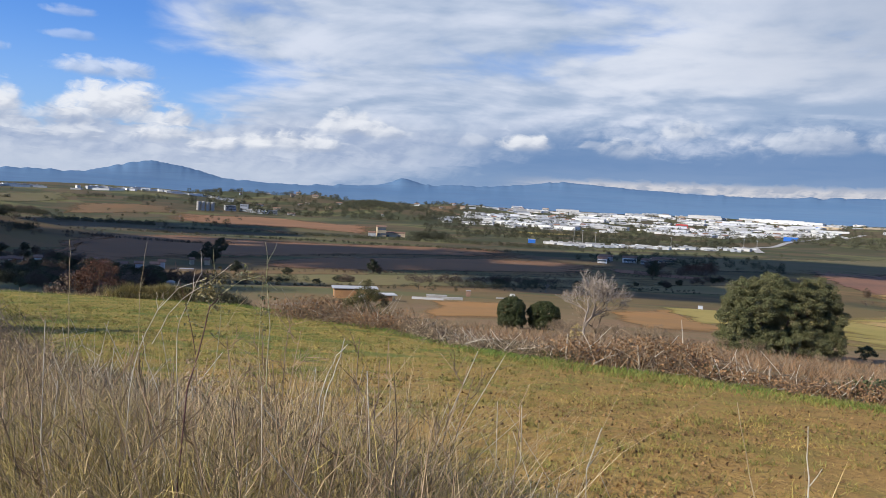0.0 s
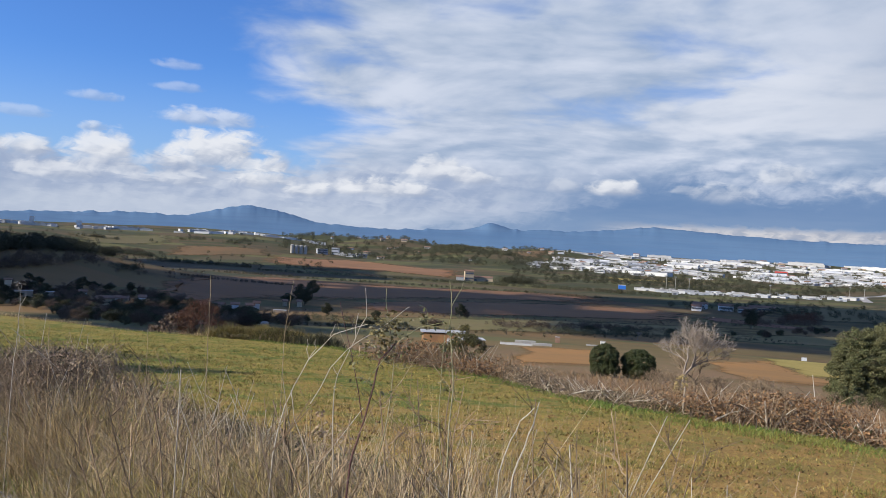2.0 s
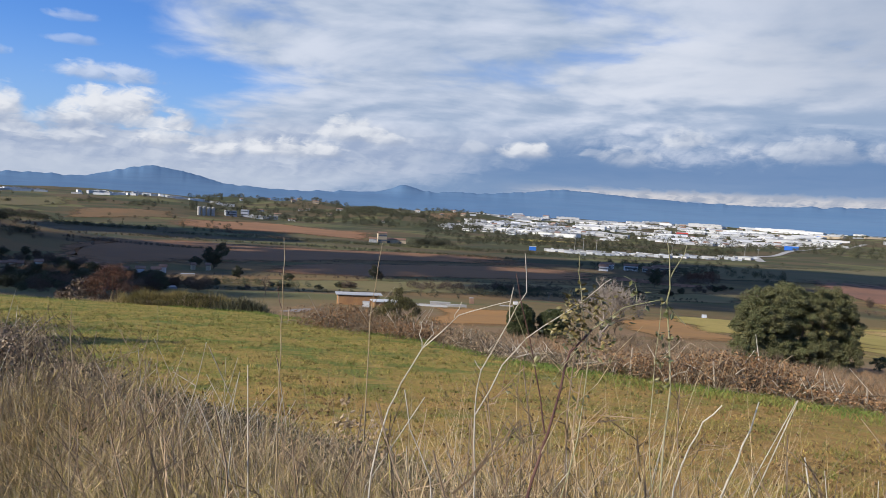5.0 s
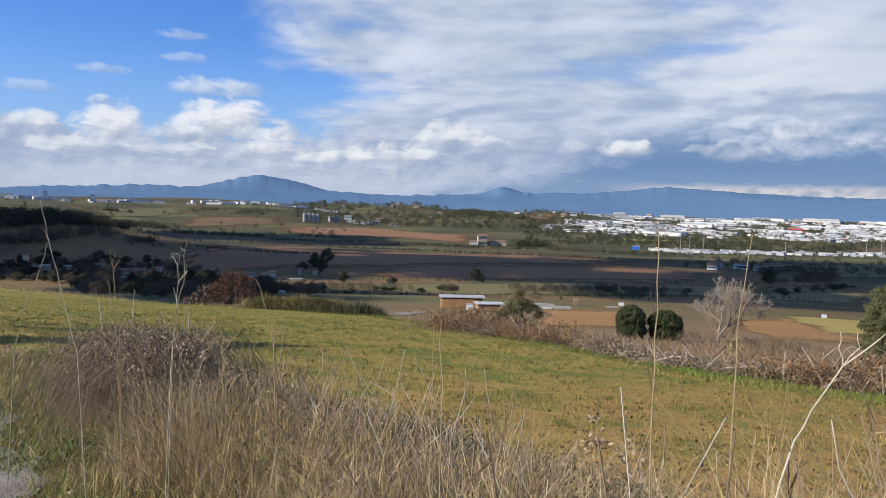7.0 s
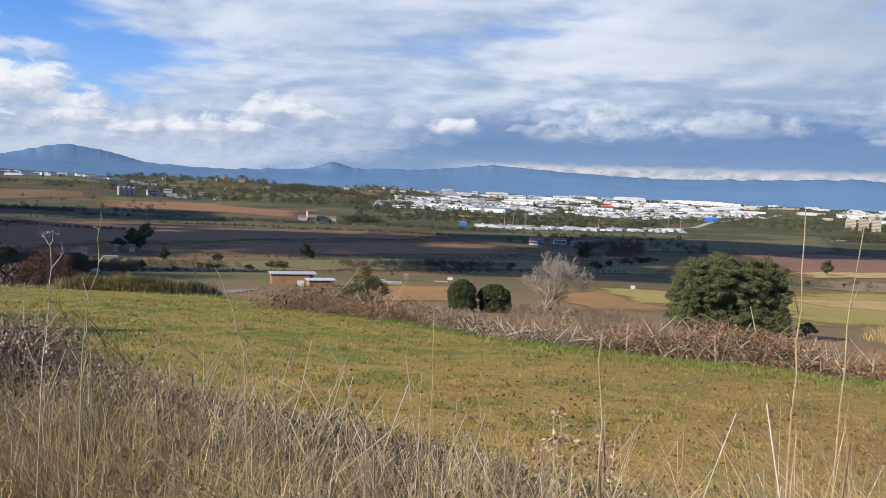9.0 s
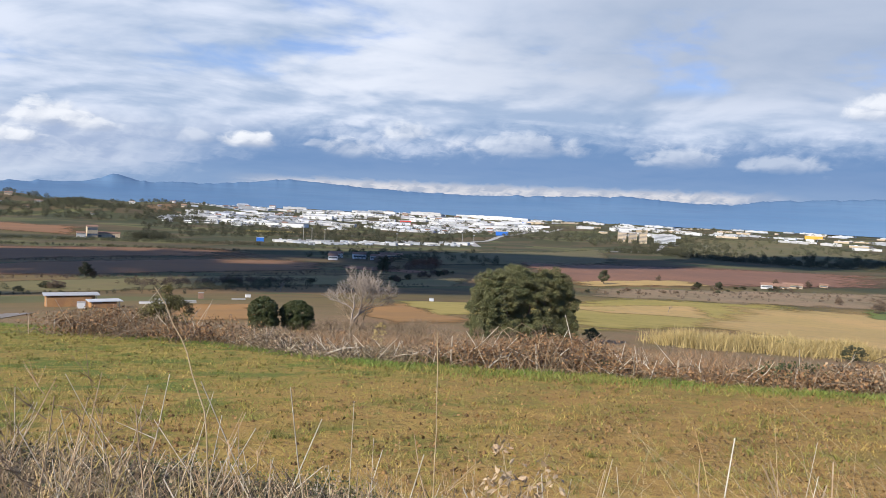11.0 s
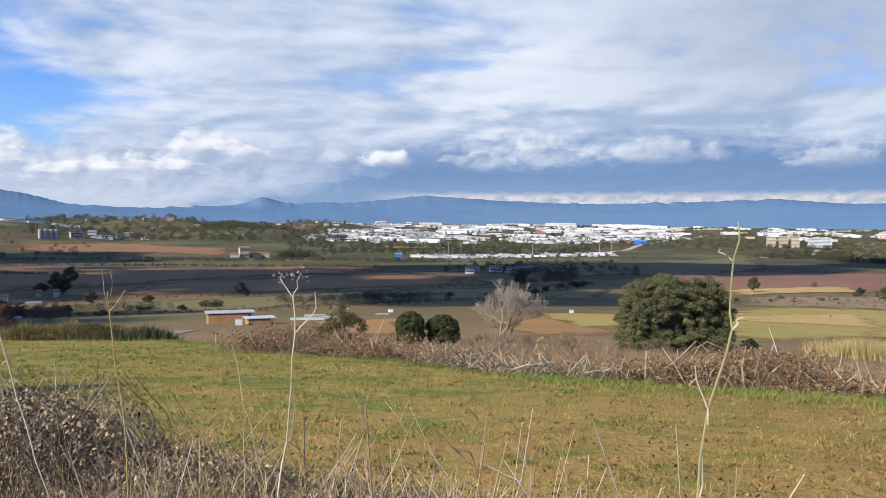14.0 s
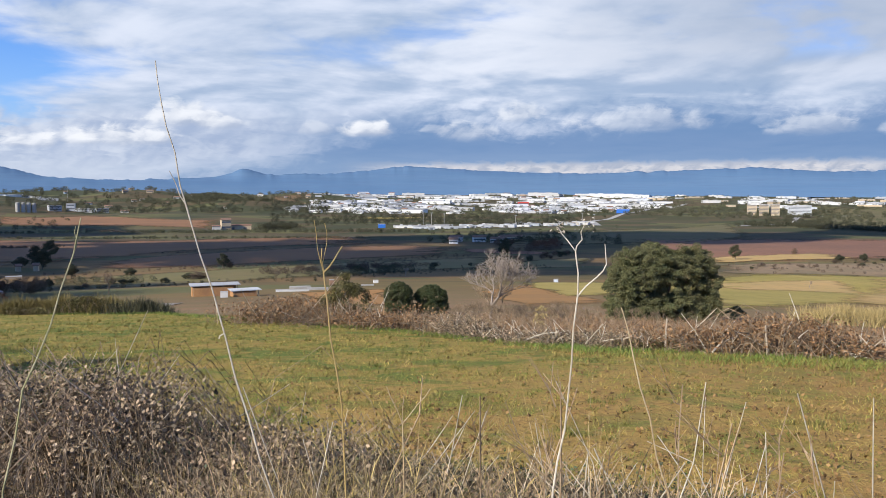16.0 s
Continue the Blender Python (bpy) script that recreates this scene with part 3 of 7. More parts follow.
EDGE_X = (-30, -20, -15, -11, -8.5, -5.4, -3, 0.3, 2.4, 3.5, 4.5, 6.2, 7.2, 8.2, 9.2, 13, 20, 40)
EDGE_Y = (47, 41, 36.5, 36.5, 36, 35, 31, 24.3, 18, 15.6, 14.6, 12.8, 11.4, 10.2, 9.2, 5, -3, -20)


def edge_y(x):
    return np.interp(x, EDGE_X, EDGE_Y)


def lane(x, y):
    """Metres along the lane and to its right."""
    return (x + 0.15) * -0.664 + (y + 1.75) * 0.748, (x + 0.15) * 0.748 + (y + 1.75) * 0.664


def verge_edge(a):
    """How far to the right the lane's gravel reaches."""
    return 0.75 + 0.8 * sstep(4.6, 5.9, a) * (1 - 0.35 * sstep(6.6, 7.6, a) * (1 - sstep(8.5, 10.5, a)))


def from_lane(a, o):
    return -0.15 - 0.664 * a + 0.748 * o, -1.75 + 0.748 * a + 0.664 * o


def height(x, y):
    x, y = np.asarray(x, float), np.asarray(y, float)
    r, az = np.hypot(x + 2, y), np.degrees(np.arctan2(x + 2, y))
    z = np.interp(r, FALL_R, FALL_Z)
    z = z + 34 * sstep(-4, -16, az) * sstep(1500, 2400, r) * (1 - sstep(3000, 4500, r))
    z = z + 36 * np.exp(-(((x + 400) / 170) ** 2 + ((y - 640) / 200) ** 2))
    z = z + (5 * np.sin(x / 170 + 1.3) * np.sin(y / 210) + 3 * np.sin(x / 67) * np.cos(y / 83)) * sstep(900, 1800, r)
    for ha, hr, up, wide, deep in RISES:
        c, q = np.radians(ha), np.radians(az - ha)
        z = z + up * np.exp(-((r * np.sin(q) / wide) ** 2 + ((r * np.cos(q) - hr) / deep) ** 2)) * (np.cos(q) > 0)
    a, o = lane(x, y)
    road, plane = -0.86 - 0.077 * a, -1.1 - 0.103 * y - 0.02 * x
    k = sstep(2.4, 5.2, o)
    near = np.where(o < 6, road * (1 - k) + plane * k, plane)
    k = np.where(r < 90, sstep(-2, 4, y - edge_y(x)), 1.0)
    k = np.where(o < 0, sstep(25, 60, r), k)
    return near * (1 - k) + z * k


def ground(x, y):
    return float(height(x, y))


def grid_sheet(name, mat, xs, ys, lift, keep=None):
    """A sheet over the land from a grid of plan points."""
    z = height(xs, ys) + lift
    n, m = xs.shape
    idx = np.arange(n * m).reshape(n, m)
    quads = np.stack([idx[:-1, :-1], idx[1:, :-1], idx[1:, 1:], idx[:-1, 1:]], -1).reshape(-1, 4)
    if keep is not None:
        quads = quads[keep[:-1, :-1].ravel()]
    me = mesh_of(name, np.stack([xs, ys, z], -1).reshape(-1, 3).tolist(), quads.tolist(), mat, True)
    return new(name, me)


# the ground, out to the horizon
rad = np.concatenate([[0.05], np.geomspace(0.5, 4990, 330)])
ang = np.radians(np.linspace(0, 360, 481))
rr, aa = np.meshgrid(rad, ang, indexing="ij")
tagged(grid_sheet("ground", M_SCRUB, -2 + rr * np.sin(aa), rr * np.cos(aa), 0.0), "brown scrubby hillside falling to a wide farmed valley", "ground", kind="structure")

# the grassy field below the lane
us, vs = np.meshgrid(np.linspace(-30, 16, 200), np.linspace(0, 1, 90), indexing="ij")
ylo = np.maximum(-1.75 + (3.0 - (us + 0.15) * 0.748) / 0.664, -30)
fy = ylo + (edge_y(us) + 0.6 + 0.5 * np.sin(us * 1.7) - ylo) * vs
tagged(grid_sheet("field", M_FIELD, us, fy, 0.012), "sloping field of thin yellow-green grass on brown soil", "field", kind="structure")

# the gravel lane
us, vs = np.meshgrid(np.linspace(-30, 40, 200), np.linspace(-3.2, 0, 14), indexing="ij")
off = vs + verge_edge(us) + np.where(vs > -0.01, 0.12 * np.sin(us * 3.1) + 0.08 * np.sin(us * 7.3), 0)
lx, ly = from_lane(us, off)
tagged(grid_sheet("road", M_GRAVEL, lx, ly, 0.02), "pale gravel farm lane with stony edges", "road", kind="structure")


def field(name, mat, label, *corners, n=26, lift=0.03):
    """A far field: a sheet over the land between corners in turn (four or more)."""
    c = np.array(corners, float)
    if len(c) == 4:
        s, t = np.meshgrid(np.linspace(0, 1, n), np.linspace(0, 1, n), indexing="ij")
        e = [c[i][:, None, None] for i in range(4)]
        p = (e[0] * (1 - s) + e[1] * s) * (1 - t) + (e[3] * (1 - s) + e[2] * s) * t
    else:
        h = len(c) // 2
        top, low = c[:h], c[h:][::-1]
        s = np.linspace(0, 1, n)
        tp = np.stack([np.interp(s, np.linspace(0, 1, len(top)), top[:, i]) for i in (0, 1)])
        lp = np.stack([np.interp(s, np.linspace(0, 1, len(low)), low[:, i]) for i in (0, 1)])
        t = np.linspace(0, 1, n)
        p = tp[:, :, None] * (1 - t) + lp[:, :, None] * t
    r = np.hypot(p[0], p[1])
    wig = (np.sin(p[0] / 23) * np.cos(p[1] / 31) + 0.6 * np.sin(p[0] / 7.3 + p[1] / 9.1)) * np.minimum(r * 0.011, 5.0)
    ob = grid_sheet(name, mat, p[0] + wig, p[1] + wig, lift + r * 0.0004)
    e = np.linspace(0, 1, n)
    e = np.minimum(e, 1 - e)
    margin = np.minimum(*np.meshgrid(e, e, indexing="ij"))
    ob.data.attributes.new("margin", "FLOAT", "POINT").data.foreach_set("value", margin.ravel().astype(np.float32))
    tagged(ob, label, "field", kind="structure")

# ---------------------------------------------------------------- valley fields
field("ploughed_field", M_PLOUGH, "wide dark brown ploughed field in cloud shade", (-193, 499), (-205, 585), (-230, 812), (-222, 1020), (-110, 930), (-32, 920), (62, 955), (163, 970), (200, 830), (176, 765), (105, 768), (48, 733), (-25, 682), (-67, 579), (-112, 529), (-138, 462), (-155, 445), (-169, 437))
field("ploughed_field", M_PLOUGH, "long reddish brown ploughed strip", (-68, 551), (-23, 645), (45, 701), (131, 755), (207, 738), (235, 690), (203, 590), (113, 542), (33, 506), (-11, 484), (-40, 488), (-66, 511))
field("stubble_field", M_PLOUGH, "sunlit orange-brown stubble on a far slope", (-425, 1774), (-227, 1843), (-58, 1617), (43, 1490), (28, 1271), (-47, 1296), (-189, 1372), (-350, 1462))
field("stubble_field", M_DUSKY, "brown sunlit field below the plateau", (-620, 1815), (-426, 1897), (-382, 1757), (-588, 1586))
field("bare_field", M_REDSOIL, "red-brown earth strip behind the village", (-120, 320), (-78, 300), (-60, 240), (-95, 262))
field("scrub_belt", M_SCRUBBELT, "belt of brown dead weeds beside a track", (313, 447), (411, 446), (537, 449), (700, 442), (470, 297), (388, 325), (318, 346), (256, 356), lift=0.1)
field("pasture", M_PASTURE, "dull green low pasture", (-73, 401), (70, 509), (235, 554), (188, 443), (48, 356), (-55, 297))
field("crop_field", M_DULLGREEN, "dull green field on a far hill", (-913, 1844), (-712, 2041), (-650, 1865), (-759, 1656))
field("stubble_field", M_DUSKY, "brown-tan field on a far rise", (162, 2823), (431, 3233), (270, 2317), (105, 2431))
field("stubble_field", M_ORANGE, "orange-tan stubble beside low sheds", (19, 199), (43, 210), (27, 122), (9, 106))
field("bare_field", M_ORANGE, "bare orange-brown soil", (62, 190), (100, 235), (70, 128), (42, 108))
field("crop_field", M_CROP, "green crop strip", (101, 252), (166, 307), (110, 175), (69, 149))
field("crop_field", M_PASTURE, "narrow green strip between hedges", (169, 483), (278, 525), (215, 420), (140, 390))
field("crop_field", M_CROP, "broad pale yellow-green crop field", (130, 245), (300, 372), (430, 350), (300, 225), (129, 130), (67, 97))
field("stubble_field", M_TAN, "tan stubble patch on a gentle rise", (330, 330), (453, 295), (260, 160), (122, 81), (105, 95), (150, 160), lift=0.12)
field("stubble_field", M_TAN, "long tan stripe through green crop", (190, 285), (300, 310), (235, 225), (150, 200), lift=0.12)
field("crop_field", M_BRIGHTCROP, "bright green winter crop", (440, 318), (530, 322), (400, 245), (360, 255), lift=0.2)
field("bare_field", M_REDSOIL, "red earth field", (471, 815), (605, 827), (1045, 680), (768, 500), (327, 447), (400, 600))
field("stubble_field", M_TAN, "pale grass strip beside a track", (345, 500), (520, 560), (500, 490), (330, 452), lift=0.15)
field("pasture", M_DULLGREEN, "dark green slope", (1570, 1782), (2084, 1668), (1586, 1033), (1117, 728), (1000, 850), (920, 1043))
field("bare_field", M_REDSOIL, "thin orange earth strip", (220, 674), (293, 594), (250, 560), (200, 600))
field("pasture", M_DULLGREEN, "grey-green flat land before the town", (300, 900), (800, 1150), (1000, 1300), (650, 800), (480, 700), (280, 690))
field("crop_field", M_CROP, "green meadow among town trees", (330, 1680), (520, 1760), (500, 1660), (340, 1600))


def track(name, label, *pts, width=7.0, mat=M_ASPHALT, lift=1.6):
    p = np.array(pts, float)
    s = np.linspace(0, 1, 40)
    c = np.stack([np.interp(s, np.linspace(0, 1, len(p)), p[:, i]) for i in (0, 1)], 1)
    d = np.gradient(c, axis=0)
    d /= np.linalg.norm(d, axis=1)[:, None]
    nrm = np.stack([d[:, 1], -d[:, 0]], 1)
    w = np.array([-0.5, 0.5]) * width
    xs, ys = c[:, :1] + nrm[:, :1] * w, c[:, 1:] + nrm[:, 1:] * w
    tagged(grid_sheet(name, mat, xs, ys, lift), label, "road", kind="structure")


track("far_road", "pale far road curving to town", (640, 1180), (700, 1316), (900, 1560), (1131, 1802), (1402, 2033), width=14, mat=M_CONCRETE, lift=0.8)
track("far_road", "pale link road past flats", (880, 1130), (1095, 1242), (1250, 1400), (1480, 1450), width=12, mat=M_CONCRETE, lift=0.8)
track("farm_track", "dark track along red earth", (330, 447), (560, 462), (800, 480), width=4, mat=M_PLOUGH, lift=0.5)
track("farm_track", "pale yard track beside sheds", (-12.5, 138), (-10.5, 150), (-8.5, 160), width=4.5, mat=M_GRAVEL, lift=0.1)

# ---------------------------------------------------------------- far hills
RIDGE_AZ = (-180, -120, -60, -31, -22, -18.4, -16.5, -15.0, -14.4, -13.6, -12.4, -11.0, -10, -8.6, -4.5, 0.8, 2.3, 3.2, 4.0, 5.4, 7, 9, 11.8, 14.8, 18.5, 23, 28.6, 34.5, 39.3, 42.5, 45.9, 48.8, 57, 90, 180)
RIDGE_EL = (0.8, 0.9, 0.5, 0.22, 0.72, 0.68, 1.2, 1.52, 1.7, 1.56, 1.42, 1.08, 0.84, 0.6, 0.5, 0.72, 1.0, 1.42, 1.14, 0.9, 1.06, 1.02, 1.28, 1.64, 1.4, 1.18, 1.12, 1.33, 1.52, 1.26, 1.18, 1.6, 2.0, 1.2, 0.8)


def hills():
    az = np.linspace(-180, 180, 2881)
    el = np.interp(az, RIDGE_AZ, RIDGE_EL)
    rough = 0.09 * np.array([noise.fractal(Vector((a * 1.2, 3.0, 0.0)), 0.7, 2.1, 6) for a in az])
    el = np.convolve(np.concatenate([el[-4:], el, el[:4]]), np.ones(9) / 9, "valid") * 0.5 + 0.5 * np.interp(az, RIDGE_AZ, RIDGE_EL)
    broad = np.convolve(np.concatenate([el[-60:], el, el[:60]]), np.ones(121) / 121, "valid")
    shape = ((4100, 0.0), (4180, 0.22), (4260, 0.42), (4350, 0.6), (4440, 0.78), (4520, 0.92), (4600, 1.0), (4720, 0.92), (4900, 0.6))

    def spur(a, k):
        return np.array([noise.fractal(Vector((b * 0.33 + k * 1.4, k * 2.6, 9.0)), 0.8, 2.0, 5) for b in a])

    verts = []
    for r, k in shape:
        x, y = r * np.sin(np.radians(az)), r * np.cos(np.radians(az))
        lump = np.array([noise.fractal(Vector((px / 170, py / 170, 0.5)), 0.8, 2.0, 5) for px, py in zip(x, y)])
        z = -34 + (4600 * np.tan(np.radians(broad + (el - broad) * min(k, 1.0) ** 4 + rough * k ** 5)) + 34) * k + lump * (1 + 4 * k * (1 - k)) + spur(az, k) * 12 * k * (1.1 - k)
        verts.append(np.stack([x, y, z], 1))
    n, m = len(shape), len(az)
    idx = np.arange(n * m).reshape(n, m)
    quads = np.stack([idx[:-1, :-1], idx[:-1, 1:], idx[1:, 1:], idx[1:, :-1]], -1).reshape(-1, 4)
    tagged(new("backdrop", mesh_of("backdrop", np.concatenate(verts).tolist(), quads.tolist(), M_HILL, True)), "mountain ridge along the horizon, blue haze in its base colour", "mountains", kind="structure")


hills()


def cloud(at, size, seed, label):
    """A lumpy cloud outside the view, whose shade lies on the valley."""
    r = random.Random(seed)
    bm = bmesh.new()
    for _ in range(46):
        u, v = r.uniform(-1, 1), r.uniform(-1, 1)
        if u * u + v * v > 1:
            continue
        s = size[2] * r.uniform(0.7, 1.3) * (1.25 - 0.5 * math.hypot(u, v))
        m = Matrix.Translation((u * size[0], v * size[1], r.uniform(-0.3, 0.3) * size[2])) @ Matrix.Diagonal((s * 2.0, s * 2.0, s * 0.55, 1))
        bmesh.ops.create_icosphere(bm, subdivisions=2, radius=1.0, matrix=m)
    for vert in bm.verts:
        vert.co += noise.noise_vector(vert.co * 0.012) * size[2] * 0.5
    me = bpy.data.meshes.new("cloud")
    bm.to_mesh(me)
    bm.free()
    me.materials.append(M_CLOUD)
    me.shade_smooth()
    ob = new("cloud", me)
    ob.location = at
    tagged(ob, label, "cloud")


def shade_on(x, y, sx, sy, seed, up=620.0, lump=60):
    g = ground(x, y)
    d = (up - g) / SUN.z
    cloud((x + SUN.x * d, y + SUN.y * d, up), (sx, sy, lump), seed, "grey cumulus cloud drifting over the valley")


shade_on(60, 640, 330, 260, 3)
shade_on(-95, 318, 70, 26, 14, lump=20)
shade_on(-78, 228, 40, 22, 15, lump=16)
shade_on(-170, 1110, 110, 28, 64, lump=24)
shade_on(520, 850, 300, 110, 8)
shade_on(-330, 640, 300, 290, 21)
shade_on(1180, 960, 360, 110, 33)
shade_on(-300, 1270, 180, 100, 71)

# ---------------------------------------------------------------- buildings


def building(name, x, y, w, d, h, wall, roof, label, group="", turn=None, saddle=False, bands=0, sink=1.5, doors=0):
    """A building with its wall block, roof, window bands and doors; its front looks back to the hill."""
    z = ground(x, y)
    if turn is None:
        turn = -math.degrees(math.atan2(x, y)) + R.uniform(-25, 25)
    ob = thing(name, (x, y, z), label, "building", group, turn=turn)
    b = Build()
    b.box(-w / 2, -d / 2, -sink, w / 2, d / 2, h)
    body = part("wall", b, wall, ob)
    b = Build()
    if saddle:
        b.gable(-w / 2, -d / 2, h, w / 2, d / 2, h + d * 0.22, 0.6)
    else:
        t = min(0.7, h * 0.07)
        b.box(-w / 2 - t / 2, -d / 2 - t / 2, h, w / 2 + t / 2, d / 2 + t / 2, h + t)
        if w > 30:
            b.box(-w * 0.3, -d * 0.2, h + 0.7, -w * 0.18, d * 0.1, h + 2.4)
            b.box(w * 0.1, -d * 0.3, h + 0.7, w * 0.3, d * 0.05, h + 1.9)
    part("roof", b, roof, ob)
    for i in range(bands):
        b = Build()
        zz = h * (i + 0.55) / bands
        b.box(-w * 0.46, -d / 2 - 0.12, zz - h / bands * 0.14, w * 0.46, -d / 2 + 0.02, zz + h / bands * 0.2)
        part("window_band", b, M_DARKGLASS, body)
    for j in range(doors):
        b = Build()
        xx = -w / 2 + w * (j + 0.5) / doors
        b.box(xx - 2.2, -d / 2 - 0.15, 0, xx + 2.2, -d / 2 + 0.02, min(4.5, h * 0.6))
        part("loading_door", b, M_DARKGLASS, body)
    return ob


def town():
    r = random.Random(77)
    for i in range(560):
        az = r.uniform(7.5, 33)
        k = r.random()
        dist = 1 / (1 / 1950 * (1 - k) + 1 / 4100 * k)
        if az > 30:
            dist = max(dist, 2350)
        if az < 11 and dist < 2250:
            continue
        if noise.noise((az * 0.55, dist / 260, 3.0)) < -0.12:
            continue
        x, y = dist * math.sin(radians(az)), dist * math.cos(radians(az))
        s = r.random()
        big = dist / 2400
        if s < 0.7:
            building("warehouse" if s < 0.36 else "depot", x, y, r.uniform(14, 75) * big, r.uniform(16, 36), r.uniform(3, 6) * big, M_WALLWHITE, M_ROOF, "white rendered warehouse with a flat pale roof", "town buildings", bands=r.choice((0, 0, 1)))
        elif s < 0.76:
            building("large_hall", x, y, r.uniform(80, 150) * big, r.uniform(30, 60), r.uniform(6, 9) * big, M_WALLWHITE, M_ROOF, "large white hall with a flat pale roof", "town buildings")
        elif s < 0.88:
            building("factory_hall", x, y, r.uniform(14, 50) * big, r.uniform(14, 30), r.uniform(3, 5.5) * big, r.choice((M_WALLGREY, M_WALLWHITE)), M_ROOF, "grey clad factory hall with pale roof", "town buildings", saddle=r.random() < 0.5)
        else:
            building("town_house", x, y, r.uniform(10, 20) * big, r.uniform(10, 16), r.uniform(4, 8) * big, r.choice((M_WALLCREAM, M_WALLWHITE)), M_TILE, "pale town house block with a clay roof", "town buildings", saddle=True, bands=1)
    for i in range(130):
        az = r.uniform(27, 60)
        k = r.random()
        dist = 1 / ((1 - k) / 2300 + k / 4050)
        x, y = dist * math.sin(radians(az)), dist * math.cos(radians(az))
        building("low_hall", x, y, r.uniform(14, 90), r.uniform(14, 34), r.uniform(4, 8), r.choice((M_WALLWHITE, M_WALLGREY, M_WALLCREAM)), M_ROOF, "long low pale warehouse on the plain", "plain buildings")
    for i in range(34):
        k = i / 33
        x, y = 304 + 356 * k + r.uniform(-16, 16), 1172 + 75 * k + r.uniform(-45, 50)
        building("store_shed", x, y, r.uniform(9, 34), r.uniform(8, 16), r.uniform(2.2, 4.4), r.choice((M_WALLWHITE, M_WALLGREY, M_WALLGREY)), r.choice((M_ROOF, M_CONCRETE)), "low white storage shed beside a yard", "yard sheds", doors=1)
    for x, y, w, h in ((246, 760, 9, 4.5), (262, 800, 12, 5), (271, 815, 8, 4), (285, 790, 14, 5), (300, 772, 16, 4), (318, 800, 12, 5), (340, 820, 14, 4)):
        building("farmhouse", x, y, w, 8, h, r.choice((M_WALLWHITE, M_WALLCREAM)), M_TILE, "small pale farmhouse with clay roof", "valley farm", saddle=True, bands=1)
    for i in range(80):
        az = r.uniform(-34, -9)
        dist = r.uniform(2350, 2650)
        x, y = dist * math.sin(radians(az)), dist * math.cos(radians(az))
        building("house", x, y, r.uniform(8, 60), 14, r.uniform(4, 8), M_WALLWHITE, M_ROOF, "white house on the far plateau", "plateau houses")
    building("tower_house", -1275, 2400, 12, 12, 19, M_WALLWHITE, M_WALLWHITE, "white square tower on the plateau", "plateau houses")
    building("tower_house", -1167, 2480, 15, 14, 15, M_WALLWHITE, M_WALLWHITE, "white block on the plateau edge", "plateau houses")
    for i in range(26):
        az, dist = r.uniform(-9, 8), r.uniform(2000, 3400)
        x, y = dist * math.sin(radians(az)), dist * math.cos(radians(az))
        building("village_house", x, y, r.uniform(8, 22), 10, r.uniform(4, 7), r.choice((M_WALLWHITE, M_WALLCREAM, M_WALLGREY)), M_TILE, "pale village house on wooded slope", "village houses", saddle=True, bands=1)
    for i in range(14):
        az, dist = r.uniform(6, 13), r.uniform(1880, 2150)
        x, y = dist * math.sin(radians(az)), dist * math.cos(radians(az))
        building("village_house", x, y, r.uniform(12, 44), 14, r.uniform(5, 8), M_WALLWHITE, M_ROOF, "white building at the town's edge", "town buildings", bands=1)
    building("red_store", 1017, 2371, 34, 25, 16, M_RED, M_ROOF, "red clad store among white halls", bands=1, turn=-20)
    building("blue_kiosk", 275, 1210, 11, 8, 6, M_BLUE, M_ROOF, "small bright blue shed by the road", turn=-10)
    building("blue_hall", 963, 1650, 30, 14, 9, M_BLUE, M_ROOF, "blue hall beside the far road", turn=-30)
    building("blue_hall", 1466, 2355, 34, 14, 9, M_BLUE, M_ROOF, "blue hall in the town", turn=-32)
    building("yellow_hall", 2458, 1967, 60, 30, 13, M_YELLOW, M_ROOF, "yellow-orange hall on the plain", turn=-52)
    for dx in (0, 26, 50):
        building("apartment_block", 1196 + dx, 1485 - dx * 0.3, 20, 16, 25, M_WALLCREAM, M_ROOF, "tan apartment tower with rows of windows", "flats", turn=-39, bands=8)
    building("apartment_block", 1322, 1478, 50, 18, 19, M_WALLGREY, M_ROOF, "white slab of flats with rows of windows", "flats", turn=-42, bands=6)
    building("apartment_block", 2812, 1852, 40, 18, 46, M_WALLWHITE, M_ROOF, "white tower block at the plain's edge", "flats", turn=-56, bands=9)
    building("farm_ruin", 38, 1225, 14, 10, 15, M_WALLCREAM, M_TILE, "pale stone farm tower with a clay roof", saddle=True, bands=2, turn=10)
    building("farm_barn", 58, 1238, 36, 10, 6, M_WALLCREAM, M_TILE, "long stone barn beside the farm tower", saddle=True, doors=2, turn=0)
    building("farm_shed", 24, 1215, 12, 8, 6, M_WALLWHITE, M_TILE, "white farm outhouse with clay roof", saddle=True, turn=0)
